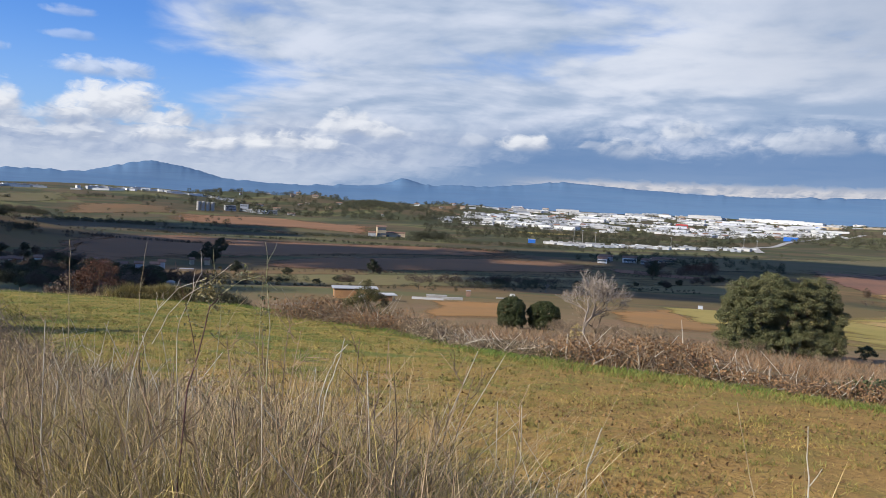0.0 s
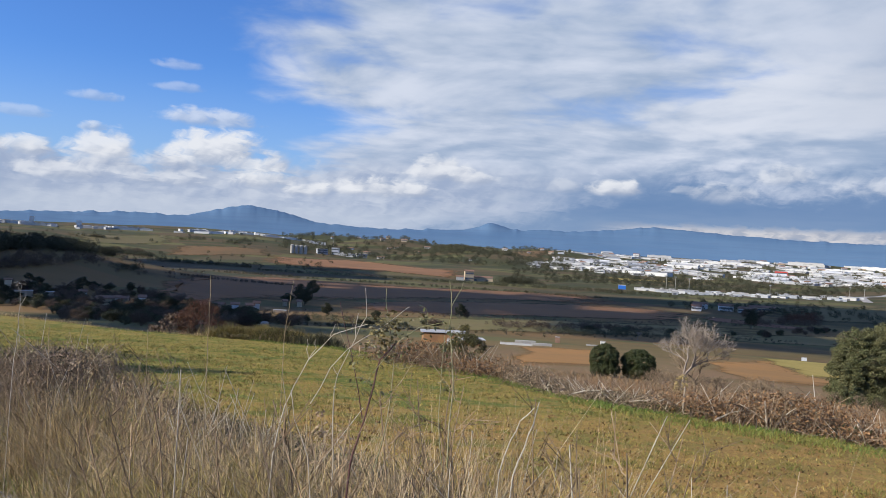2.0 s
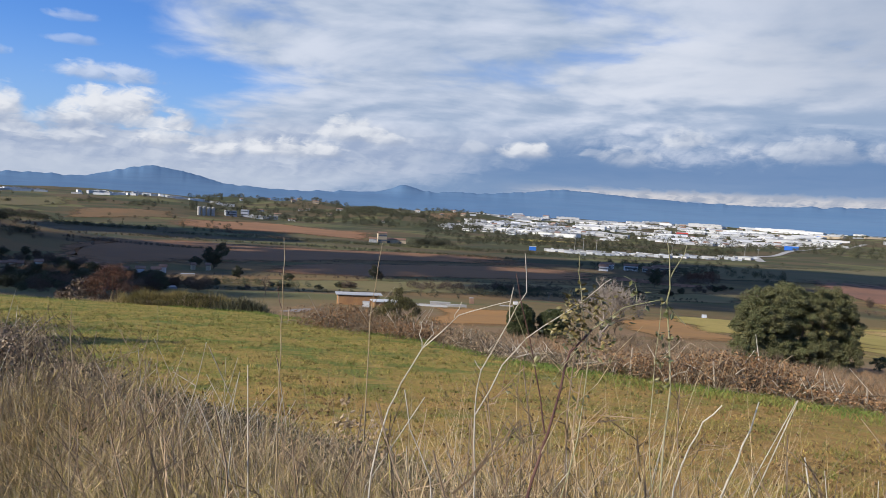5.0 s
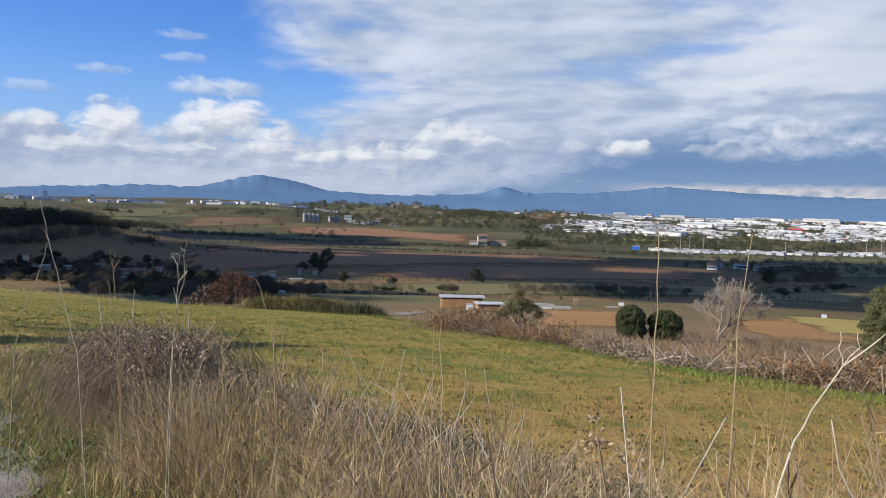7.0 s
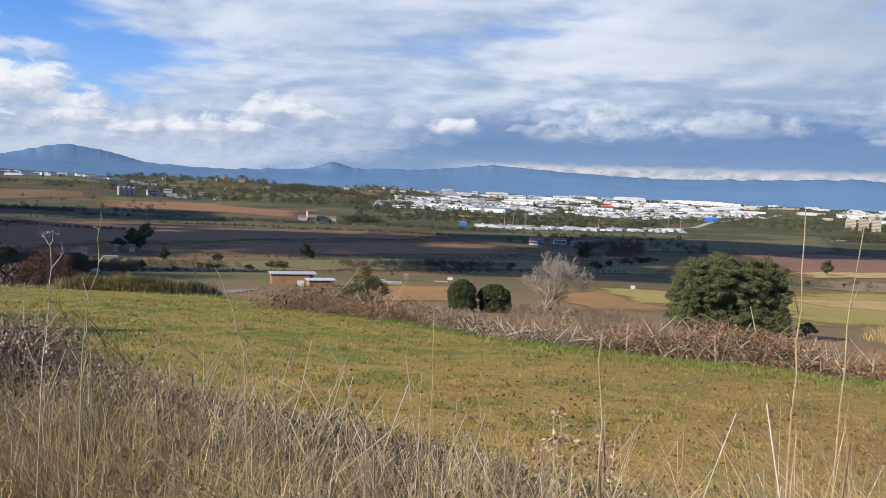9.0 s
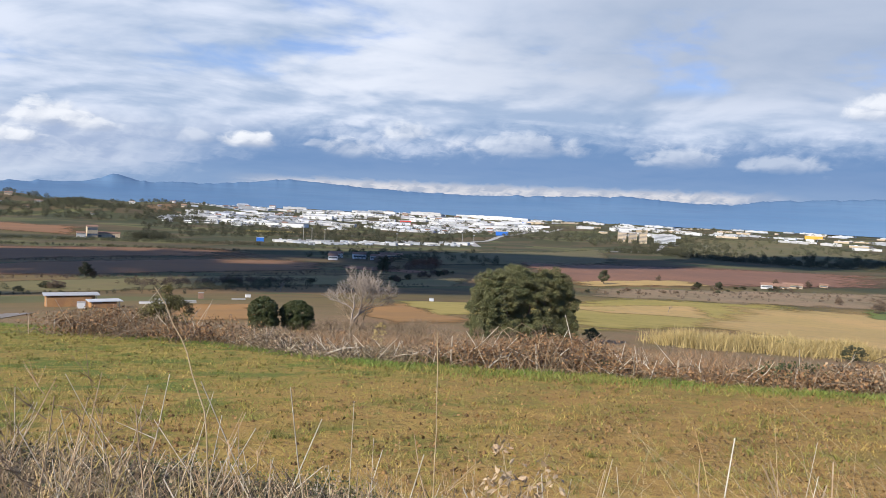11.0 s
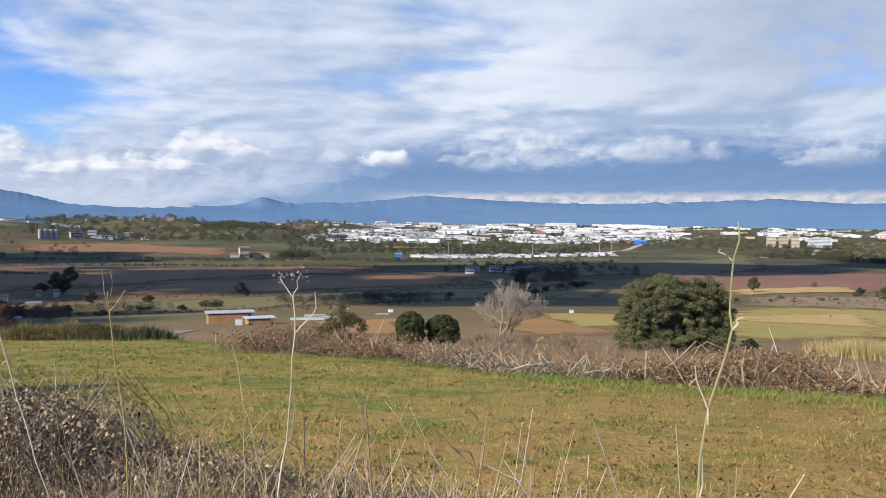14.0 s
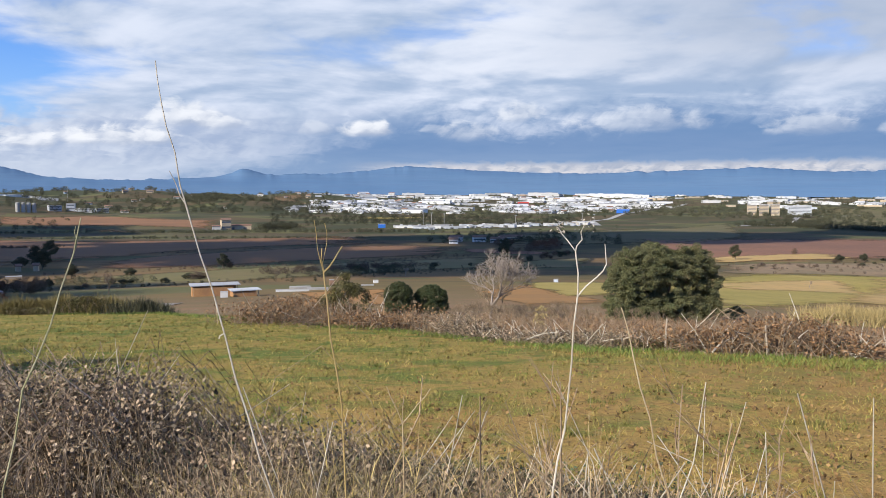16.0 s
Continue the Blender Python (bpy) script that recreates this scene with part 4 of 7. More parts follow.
    for x, y, w, h, wall, roof in ((-229, 424, 9, 3.0, M_WALLCREAM, M_CONCRETE), (-219, 430, 7, 2.8, M_WALLCREAM, M_CONCRETE), (-204, 440, 3.6, 3.4, M_WALLWHITE, M_TILE), (-172, 405, 15, 3.6, M_WALLCREAM, M_TILE), (-159, 411, 3.2, 4.6, M_WALLWHITE, M_TILE), (-168, 402, 2.6, 4.2, M_WALLWHITE, M_TILE),
                                   (-133, 410, 5, 4.4, M_WALLCREAM, M_TILE), (-128, 414, 4, 2.6, M_WALLCREAM, M_TILE), (-121, 422, 4.5, 2.4, M_WALLCREAM, M_TILE), (-114, 427, 4, 2.6, M_WALLGREY, M_TILE), (-107, 431, 4, 2.4, M_WALLCREAM, M_TILE), (-104, 434, 3, 3.6, M_WALLWHITE, M_TILE), (-100, 492, 2.2, 3.0, M_WALLCREAM, M_TILE), (-91, 493, 2.4, 3.2, M_WALLCREAM, M_TILE), (-88, 420, 7, 1.2, M_WALLCREAM, M_CONCRETE), (-70, 300, 5, 0.8, M_CONCRETE, M_CONCRETE)):
        building("cottage", x, y, w, 5, h, wall, roof, "small pale cottage half hidden in dark winter trees", "cottages", saddle=roof is M_TILE, turn=-math.degrees(math.atan2(x, y)) + r.uniform(-12, 12))
    for i in range(5):                    # white bays of one long farm building
        building("stable_bay", -146 + 1.75 * i, 341.5 + 0.5 * i, 1.1, 2.0, 1.9, M_WALLWHITE, M_CONCRETE, "white bay of a low stable", "stable bays", turn=20)
    building("tower_cottage", -247, 441, 3.2, 3.2, 6.4, M_WALLCREAM, M_TILE, "narrow white tower among dark trees", saddle=True)
    # works with silos on the far slope
    for i in range(4):
        x, y = -372 + i * 10, 1894 + i * 4
        ob = thing("silo", (x, y, ground(x, y)), "tall pale grey concrete silo at a far works", "silo", "silos")
        b = Build()
        b.tube([(0, 0, -2), (0, 0, 10), (0, 0, 20)], 4.4, 4.4, 20)
        part("shaft", b, M_CONCRETE, ob, smooth=False)
        b = Build()
        b.tube([(0, 0, 20), (0, 0, 21.2)], 4.6, 1.6, 20)
        part("cap", b, M_CONCRETE, ob)
    for x, y, w, h in ((-310, 1960, 26, 12), (-280, 1990, 18, 16), (-250, 1975, 40, 7), (-215, 2000, 26, 9)):
        building("works_building", x, y, w, 20, h, M_WALLGREY, M_CONCRETE, "grey works building beside silos", "works", bands=2)
    building("hut", 132, 284, 1.8, 1.6, 1.2, M_WALLGREY, M_CONCRETE, "tiny grey field hut beside a crop strip", turn=-25, doors=0)
    for x, y, w, d, h, wall, t in ((538, 476, 9, 7, 3.6, M_WALLWHITE, -45), (551, 482, 9, 8, 1.6, M_WALLCREAM, -45), (566, 484, 12, 8, 2.2, M_WALLCREAM, -48), (584, 488, 16, 6, 3.2, M_WALLCREAM, -48), (640, 500, 7, 5, 2.5, M_WALLCREAM, -50)):
        building("farmhouse", x, y, w, d, h, wall, M_TILE, "tan stone farm building beside a track", "stone farm", saddle=True, bands=1, turn=t)
    building("greenhouse", 556, 367, 14, 6, 2.6, M_WALLWHITE, M_ROOF, "low white plastic greenhouse", turn=-80, saddle=True)


town()


def open_shed(x, y, w, d, h, label, turn):
    """A lean-to: posts, back wall, flat metal roof."""
    ob = thing("shed", (x, y, ground(x, y)), label, "shed", "valley sheds", turn=turn)
    b = Build()
    b.box(-w / 2, d / 2 - 0.2, -0.5, w / 2, d / 2, h)
    b.box(-w / 2, -d / 2, -0.5, -w / 2 + 0.2, d / 2 - 0.2, h)
    b.box(-w / 2 + 0.2, -d * 0.1, -0.5, w * 0.25, d * 0.05, h * 0.9)
    b.box(-w / 2 + 0.2, -d / 2 - 0.3, -0.5, w * 0.38, -d / 2 - 0.12, h * 0.86)
    part("wall", b, M_RUST, ob, "rust-coloured board wall")
    b = Build()
    b.box(-w / 2 - 0.5, -d / 2 - 0.5, h, w / 2 + 0.5, d / 2 + 0.4, h + 0.14)
    part("roof", b, M_ROOF, ob, "white sheet metal roof")
    for i in range(4):
        b = Build()
        b.tube([(-w / 2 + 0.2 + (w - 0.4) * i / 3, -d / 2, -0.5), (-w / 2 + 0.2 + (w - 0.4) * i / 3, -d / 2, h)], 0.09, 0.09, 6)
        part("post", b, M_WOOD, ob)


open_shed(0.0, 196, 10.5, 5.0, 2.7, "open shed with white metal roof and rust walls", 4)
open_shed(6.5, 188, 6.0, 4.0, 1.5, "low shed under a pale sheet roof", 8)
for x, y, w, d, h, wall in ((1.8, 184, 1.6, 1.4, 1.3, M_WALLWHITE), (19.5, 206, 8.5, 1.2, 0.55, M_WALLWHITE), (27, 212, 5.5, 1.5, 0.6, M_CONCRETE), (24, 226, 6, 2, 0.6, M_CONCRETE), (36, 244, 1.4, 1.4, 1.8, M_TILE), (46, 238, 4, 0.8, 0.35, M_CONCRETE), (54, 262, 1.6, 1.4, 1.0, M_WALLWHITE)):
    building("low_outhouse" if h > 1 else "garden_wall", x, y, w, d, h, wall, M_CONCRETE, "pale masonry block beside valley sheds", "valley sheds", turn=-5, sink=0.6)
for x, y, hh in ((333, 1175, 26), (348, 1180, 24), (372, 1190, 22), (640, 1236, 20), (520, 1250, 18), (668, 1245, 17), (-345, 2400, 46)):
    ob = thing("lamp_mast", (x, y, ground(x, y)), "thin pale mast above the yards", "mast", "masts")
    b = Build()
    b.tube([(0, 0, -1), (0, 0, hh * 0.5), (0, 0, hh)], 0.45, 0.25, 6)
    part("pole", b, M_CONCRETE, ob)
    b = Build()
    b.box(-1.6, -0.5, hh - 0.5, 1.6, 0.5, hh + 0.3)
    part("lamp_head", b, M_WALLGREY, ob)

# ---------------------------------------------------------------- trees


def crown_points(lobes, clumps, leaves, clump_size, inner=0.62):
    """Leaf places in ragged clumps over the outside of a few lobes; also the way out at each."""
    pos, out = [], []
    vol = np.array([l[3] * l[4] * l[5] for l in lobes]) ** 0.67
    pick = rng.choice(len(lobes), clumps, p=vol / vol.sum())
    for i in pick:
        c, s = np.array(lobes[i][:3]), np.array(lobes[i][3:6])
        u = unit(1)[0]
        u[2] = abs(u[2]) if rng.random() < 0.45 else u[2]
        k = rng.uniform(inner, 1.02)
        at = c + u * s * k
        n = int(leaves * rng.uniform(0.6, 1.4))
        d = unit(n) * (rng.random(n) ** 0.45)[:, None] * clump_size * rng.uniform(0.7, 1.3)
        d[:, 2] *= 0.7
        pos.append(at + d)
        out.append(np.repeat(u[None] * 0.6 + np.array([[0, 0, 0.4]]), n, 0))
    return np.concatenate(pos), np.concatenate(out)


def tree(name, at, lobes, clumps, leaves, clump_size, leaf, mat, trunk_r, label, category="tree", group="", trunks=1, mat2=None, limbs=7, inner=0.62):
    ob = thing(name, at, label, category, group)
    top = max(l[2] for l in lobes)
    b = Build()
    for t in range(trunks):
        ox = (t - (trunks - 1) / 2) * trunk_r * 6
        p = [Vector((ox, 0, -0.4)), Vector((ox * 1.2 + R.uniform(-.1, .1), 0, top * 0.3)), Vector((ox * 1.8, R.uniform(-.3, .3) * trunk_r * 5, top * 0.75))]
        b.tube(p, trunk_r, trunk_r * 0.5, 8)
    part("trunk", b, M_BARK, ob)
    for i in range(limbs):
        l = lobes[i % len(lobes)]
        u = unit(1)[0] * 0.7
        b = Build()
        s = Vector((l[0] * 0.3, l[1] * 0.3, top * R.uniform(0.2, 0.5)))
        e = Vector((l[0] + u[0] * l[3], l[1] + u[1] * l[4], l[2] + u[2] * l[5] * 0.8))
        mid = s.lerp(e, 0.5) + Vector((0, 0, 0.12 * (e - s).length))
        b.tube([s, mid, e], trunk_r * 0.45, trunk_r * 0.12, 5)
        part("limb", b, M_BARK, ob)
    pos, out = crown_points(lobes, clumps, leaves, clump_size, inner)
    size = rng.uniform(0.7, 1.35, len(pos)) * leaf
    if mat2 is not None:
        sel = rng.random(len(pos)) < 0.22 + 0.25 * (pos[:, 0] > 1)
        part("faded_foliage", leaf_mesh("faded_foliage", mat2, pos[sel], size[sel], out[sel]), None, ob, "yellowish faded leaves")
        pos, out, size = pos[~sel], out[~sel], size[~sel]
    part("crown", leaf_mesh("crown", mat, pos, size, out), None, ob)
    return ob


ox, oy = 46.7, 79.6
oak = tree("evergreen_oak", (ox, oy, ground(ox, oy)), [(-3.4, 0, 5.0, 3.0, 3.0, 3.7), (-1.2, 0.4, 5.9, 2.8, 3.0, 3.1), (1.8, -0.2, 5.2, 2.8, 3.0, 3.5), (4.2, 0.2, 5.4, 2.4, 2.8, 3.3), (-5.3, -0.2, 3.6, 1.7, 2.2, 3.2), (5.6, -0.3, 3.8, 1.6, 2.2, 3.0), (-5.4, -0.5, 1.6, 1.7, 2.2, 1.9), (5.6, -0.6, 1.6, 1.6, 2.2, 1.9), (-3.6, -0.9, 1.4, 2.2, 2.2, 1.8), (3.6, -0.9, 1.4, 2.2, 2.2, 1.8), (-1.6, -1.0, 1.5, 2.8, 2.4, 1.9), (1.6, -1.0, 1.5, 2.8, 2.4, 1.9)],
           1500, 170, 0.5, 0.14, M_OAKLEAF, 0.32, "large dense dark evergreen oak standing on the slope", trunks=3, mat2=M_OAKDEAD, limbs=12)
px, py = 21.6, 95.8
tree("round_bush", (px - 1.7, py, ground(px - 1.7, py)), [(0, 0, 2.1, 1.8, 1.7, 1.95), (0.1, -0.2, 0.9, 1.75, 1.6, 1.1)], 900, 70, 0.22, 0.11, M_GREENLEAF, 0.12, "rounded dark green bush, taller of a pair", "bush", "pair of bushes", inner=0.82)
tree("round_bush", (px + 2.6, py + 0.5, ground(px + 2.6, py + 0.5)), [(0, 0, 1.85, 2.15, 1.8, 1.75), (0.2, -0.2, 0.85, 2.1, 1.7, 1.05)], 900, 70, 0.22, 0.11, M_GREENLEAF, 0.12, "rounded dark green bush, broader of a pair", "bush", "pair of bushes", inner=0.82)


def bare_tree(name, x, y, h, label, seed, mat=M_GREYTWIG, group="", spread=0.75, depth=6, stems=1):
    """A leafless tree: forked limbs, down to a haze of twigs."""
    r = random.Random(seed)
    ob = thing(name, (x, y, ground(x, y)), label, "tree", group)
    wood, twigs = Build(), Build()

    def grow(p, d, length, rad, level):
        q = p + d * length * 0.5 + Vector((r.uniform(-1, 1), r.uniform(-1, 1), 0.2)) * length * 0.08
        e = p + d * length
        (wood if level < 3 else twigs).tube([p, q, e], rad, rad * 0.62, 5 if level < 3 else 3)
        if level >= depth:
            return
        for _ in range(3 if level < 5 else 2):
            turn = Vector((r.uniform(-1, 1), r.uniform(-1, 1), r.uniform(-0.25, 0.7)))
            nd = (d + turn * spread).normalized()
            grow(p + d * length * r.uniform(0.6, 1.0), nd, length * r.uniform(0.62, 0.86), max(rad * 0.6, 0.0015 * h), level + 1)

    for i in range(stems):
        a = 6.28 * i / stems
        tilt = 0.05 if stems == 1 else r.uniform(0.2, 0.5)
        grow(Vector((0, 0, -0.2)), Vector((math.cos(a) * tilt, math.sin(a) * tilt, 1)).normalized(), h * 0.25, h * (0.02 if stems == 1 else 0.011), 0 if stems == 1 else 1)
    part("trunk", wood, mat, ob)
    tagged(part("twig_haze", twigs, mat, ob), kind="stuff")
    return ob


bare_tree("bare_tree", 19.4, 62.9, 8.4, "leafless pinkish grey tree with a wide twiggy crown", 5, depth=8, spread=0.85)
shrub = bare_tree("bare_shrub", 21.9, 67.5, 6.0, "smaller leafless brown shrub in the scrub", 9, M_TWIG, depth=6, spread=0.9)
bare_tree("bare_tree", 27, 330, 9, "thin leafless tree beside dark pasture", 12, M_BARK)
bare_tree("bare_tree", 88, 352, 6.5, "thin pale leafless sapling in a dark field", 14)
bare_tree("bare_tree", 233, 259, 5.5, "grey leafless bush alone in a crop field", 15, depth=5)
bare_tree("bare_tree", -27, 232, 8, "round brown leafless tree beside the track", 16, M_BROWNTREE)

for i in range(16):
    q, t = R.uniform(50, 78), radians(R.uniform(15.5, 25))
    x, y = q * math.sin(t) - 1, q * math.cos(t)
    copy_thing(shrub, Matrix.Translation((x, y, ground(x, y))) @ Matrix.Rotation(R.uniform(0, 6.28), 4, "Z") @ Matrix.Scale(R.uniform(0.3, 0.55), 4))
for i in range(12):
    q, t = R.uniform(60, 95), radians(R.uniform(22, 44))
    x, y = q * math.sin(t) - 1, q * math.cos(t)
    copy_thing(shrub, Matrix.Translation((x, y, ground(x, y))) @ Matrix.Rotation(R.uniform(0, 6.28), 4, "Z") @ Matrix.Scale(R.uniform(0.2, 0.42), 4))

# prototypes of the valley's trees, then their copies
PROTO = [
    tree("dark_tree", (-60, 400, ground(-60, 400)), [(0, 0, 4.2, 2.6, 2.6, 3.0), (1.2, 0.4, 3.2, 2.2, 2.2, 2.2)], 70, 60, 0.85, 0.34, M_DARKTREE, 0.22, "dark evergreen tree among valley hedges", "tree", "valley trees", limbs=3),
    tree("dark_tree", (-110, 330, ground(-110, 330)), [(0, 0, 2.6, 2.4, 2.2, 2.2), (-1.3, 0, 2.0, 1.8, 1.8, 1.6), (1.5, 0, 1.9, 1.6, 1.6, 1.5)], 70, 60, 0.75, 0.3, M_DARKTREE, 0.2, "low dark evergreen thicket tree", "tree", "valley trees", limbs=3),
    tree("winter_tree", (-85, 335, ground(-85, 335)), [(0, 0, 3.0, 2.3, 2.3, 2.6), (0.8, 0, 1.7, 2.1, 2.0, 1.7), (-1.0, 0.3, 1.4, 1.8, 1.8, 1.4)], 120, 80, 0.8, 0.15, M_BROWNTREE, 0.18, "brown winter tree with thinning leaves", "tree", "valley trees", limbs=4),
]


def plant(kind, x, y, s, sx=1.0):
    copy_thing(PROTO[kind], Matrix.Translation((x, y, ground(x, y))) @ Matrix.Rotation(R.uniform(0, 6.28), 4, "Z") @ Matrix.Diagonal((s * sx, s * sx, s, 1)))


for i in range(320):                      # dark trees round the cottages
    k = R.random()
    plant(R.choice((2, 2, 2, 1, 0)), -262 + 200 * k + R.uniform(-14, 14), 405 + 40 * math.sin(k * 5) - 95 * k * k + R.uniform(-70, 70), R.uniform(0.45, 1.0), 1.35)
for i in range(16):
    k = R.random()
    plant(R.choice((1, 2)), -135 + 150 * k, 318 + 40 * k + R.uniform(-16, 24), R.uniform(0.35, 0.8), 1.5)
for x, y, s, kind in ((-100, 596, 1.8, 0), (-97, 530, 1.7, 0), (-90, 505, 1.5, 0), (-104, 520, 1.4, 1), (10, 469, 1.2, 0), (14, 472, 0.9, 2), (215, 545, 1.9, 0), (372, 483, 1.5, 0), (437, 452, 1.2, 1), (462, 455, 1.3, 1), (473, 537, 1.0, 2), (425, 295, 1.5, 2), (452, 342, 1.0, 2), (576, 500, 1.2, 2), (612, 494, 1.2, 2), (330, 470, 1.1, 2), (-35, 410, 0.9, 1)):
    plant(kind, x, y, s)
for i in range(9):                       # hedge lines
    k = R.random()
    plant(1, 60 + 150 * k, 395 + 95 * k + R.uniform(-5, 5), R.uniform(0.35, 0.7), 1.6)
for i in range(16):
    k = R.random()
    plant(R.choice((1, 2)), 190 + 120 * k, 470 + 130 * k + R.uniform(-10, 10), R.uniform(0.4, 0.9), 1.4)
for i in range(7):
    plant(2, R.uniform(270, 335), R.uniform(640, 720), R.uniform(0.8, 1.4))
for i in range(30):
    k = R.random()
    plant(R.choice((1, 2, 2)), 300 + 330 * k, 400 + 90 * k + R.uniform(-18, 18), R.uniform(0.25, 0.6), 1.6)


def woods(name, label, mat, where, n, h, cards=96, leaf=0.15):
    """Far woods: many ragged clumps in one mesh."""
    pos, size, out = [], [], []
    for _ in range(n):
        x, y = where()
        s = h * R.uniform(0.6, 1.35)
        u = unit(cards)
        p = u * np.array([s * 0.5, s * 0.5, s * 0.44]) * rng.uniform(0.5, 1.0, cards)[:, None]
        p += np.array([x, y, ground(x, y) + s * 0.42])
        pos.append(p), out.append(u), size.append(np.full(cards, s * leaf) * rng.uniform(0.7, 1.4, cards))
    ob = new(name, leaf_mesh(name, mat, np.concatenate(pos), np.concatenate(size), np.concatenate(out)))
    tagged(ob, label, "woods", kind="stuff")


def polar(a0, a1, r0, r1):
    def f():
        a, k = radians(R.uniform(a0, a1)), R.random()
        d = 1 / ((1 - k) / r0 + k / r1)
        return d * math.sin(a), d * math.cos(a)
    return f


def line(x0, y0, x1, y1, w):
    def f():
        k = R.random()
        return x0 + (x1 - x0) * k + R.uniform(-w, w), y0 + (y1 - y0) * k + R.uniform(-w, w)
    return f


woods("grove", "dark olive grove on the flank of a slope", M_DARKTREE, lambda: (lambda k, j: (860 + 300 * k + 240 * j, 1130 - 390 * k + 190 * j))(R.random(), R.random()), 700, 8)
woods("town_trees", "dark trees scattered through the town", M_DARKTREE, polar(6, 46, 1750, 3900), 1500, 10)
woods("town_edge_woods", "dark woods below the town", M_DARKTREE, polar(5, 27, 1330, 1800), 420, 9, 90, 0.15)
woods("far_woods", "dark wooded hills before the mountains", M_DARKTREE, polar(-12, 9, 1900, 3600), 620, 15)
woods("hill_woods", "dense dark wood along the crest of the near hillock", M_DARKTREE, line(-345, 560, -318, 712, 20), 240, 10, 220, 0.085)
woods("hill_woods", "brown winter wood below the crest", M_BROWNTREE, line(-300, 500, -280, 620, 14), 80, 7, 200, 0.085)
woods("slope_trees", "dark round trees on the hillock's flank", M_DARKTREE, line(-255, 588, -240, 620, 5), 14, 6, 260, 0.08)
woods("slope_hedge", "dark hedge down the hillock's flank", M_BROWNTREE, line(-225, 640, -120, 800, 6), 120, 2.6)
woods("valley_thicket", "dark brown thicket beside low pasture", M_BROWNTREE, line(28, 392, 122, 455, 13), 130, 3.6, 130, 0.1)
woods("valley_thicket", "dark thicket beside the sheds' field", M_DARKTREE, line(52, 360, 112, 405, 9), 60, 3.2, 130, 0.1)
woods("scrub_belt_bushes", "low brown bushes in the belt of weeds", M_BROWNTREE, line(300, 395, 640, 400, 40), 230, 1.9)
woods("dark_clump", "dark rounded pine clump at the town's edge", M_DARKTREE, line(85, 1190, 145, 1235, 14), 70, 11, 160, 0.09)
woods("rise_woods", "dark woods on a rise before the town", M_DARKTREE, lambda: (R.gauss(48, 60), R.gauss(2330, 90)), 260, 12)
woods("left_woods", "dark trees scattered below the plateau", M_DARKTREE, polar(-32, -8, 1300, 2300), 120, 8)
for hx0, hy0, hx1, hy1, hw, hn, hh, hmat in ((-667, 1527, -579, 1533, 16, 60, 11, M_DARKTREE), (-479, 1292, -320, 1299, 14, 110, 7, M_DARKTREE), (-278, 1162, -144, 1170, 7, 90, 4, M_DARKTREE), (-242, 1339, -92, 1153, 7, 110, 4, M_BROWNTREE), (-836, 1824, -773, 1832, 12, 40, 8, M_DARKTREE), (-540, 1908, -523, 2120, 22, 60, 9, M_DARKTREE),
                                              (-668, 1583, -620, 1600, 16, 40, 9, M_BROWNTREE), (-672, 1928, -626, 2004, 10, 30, 8, M_DARKTREE), (-92, 1153, 60, 1110, 9, 150, 5, M_DARKTREE), (60, 1110, 300, 1060, 12, 190, 6, M_DARKTREE), (-196, 2460, -85, 2351, 30, 60, 12, M_DARKTREE), (215, 585, 307, 638, 10, 60, 5, M_BROWNTREE), (290, 640, 345, 740, 12, 50, 7, M_REDTREE), (-85, 370, -20, 360, 10, 40, 3.2, M_DARKTREE)):
    woods("hedgerow", "dark hedgerow trees along a field's border", hmat, line(hx0, hy0, hx1, hy1, hw), hn, hh, 130, 0.1)
woods("slope_scrub", "dark scrub on the hillock and ploughed margins", M_BROWNTREE, polar(-34, -17, 620, 1100), 90, 3, 160, 0.11)
woods("hedge_line", "thin dark hedge between ploughed fields", M_BROWNTREE, line(-34, 660, 190, 800, 4), 110, 1.3)
woods("hedge_line", "dark hedge at the far side of ploughed land", M_DARKTREE, line(-300, 1040, 190, 900, 12), 260, 3.2)
woods("hedge_line", "brown hedge beside low pasture", M_BROWNTREE, line(-70, 440, 240, 585, 14), 200, 1.5)
woods("hedge_line", "dark hedge above the sheds", M_DARKTREE, line(-60, 290, 190, 440, 18), 200, 1.5)
woods("plain_trees", "scattered trees on the flat land", M_DARKTREE, polar(16, 30, 800, 1300), 170, 6)
woods("plain_woods", "dark tree belts on the far plain", M_DARKTREE, polar(32, 62, 1700, 3900), 520, 11)

# ---------------------------------------------------------------- slope and hedge below the field


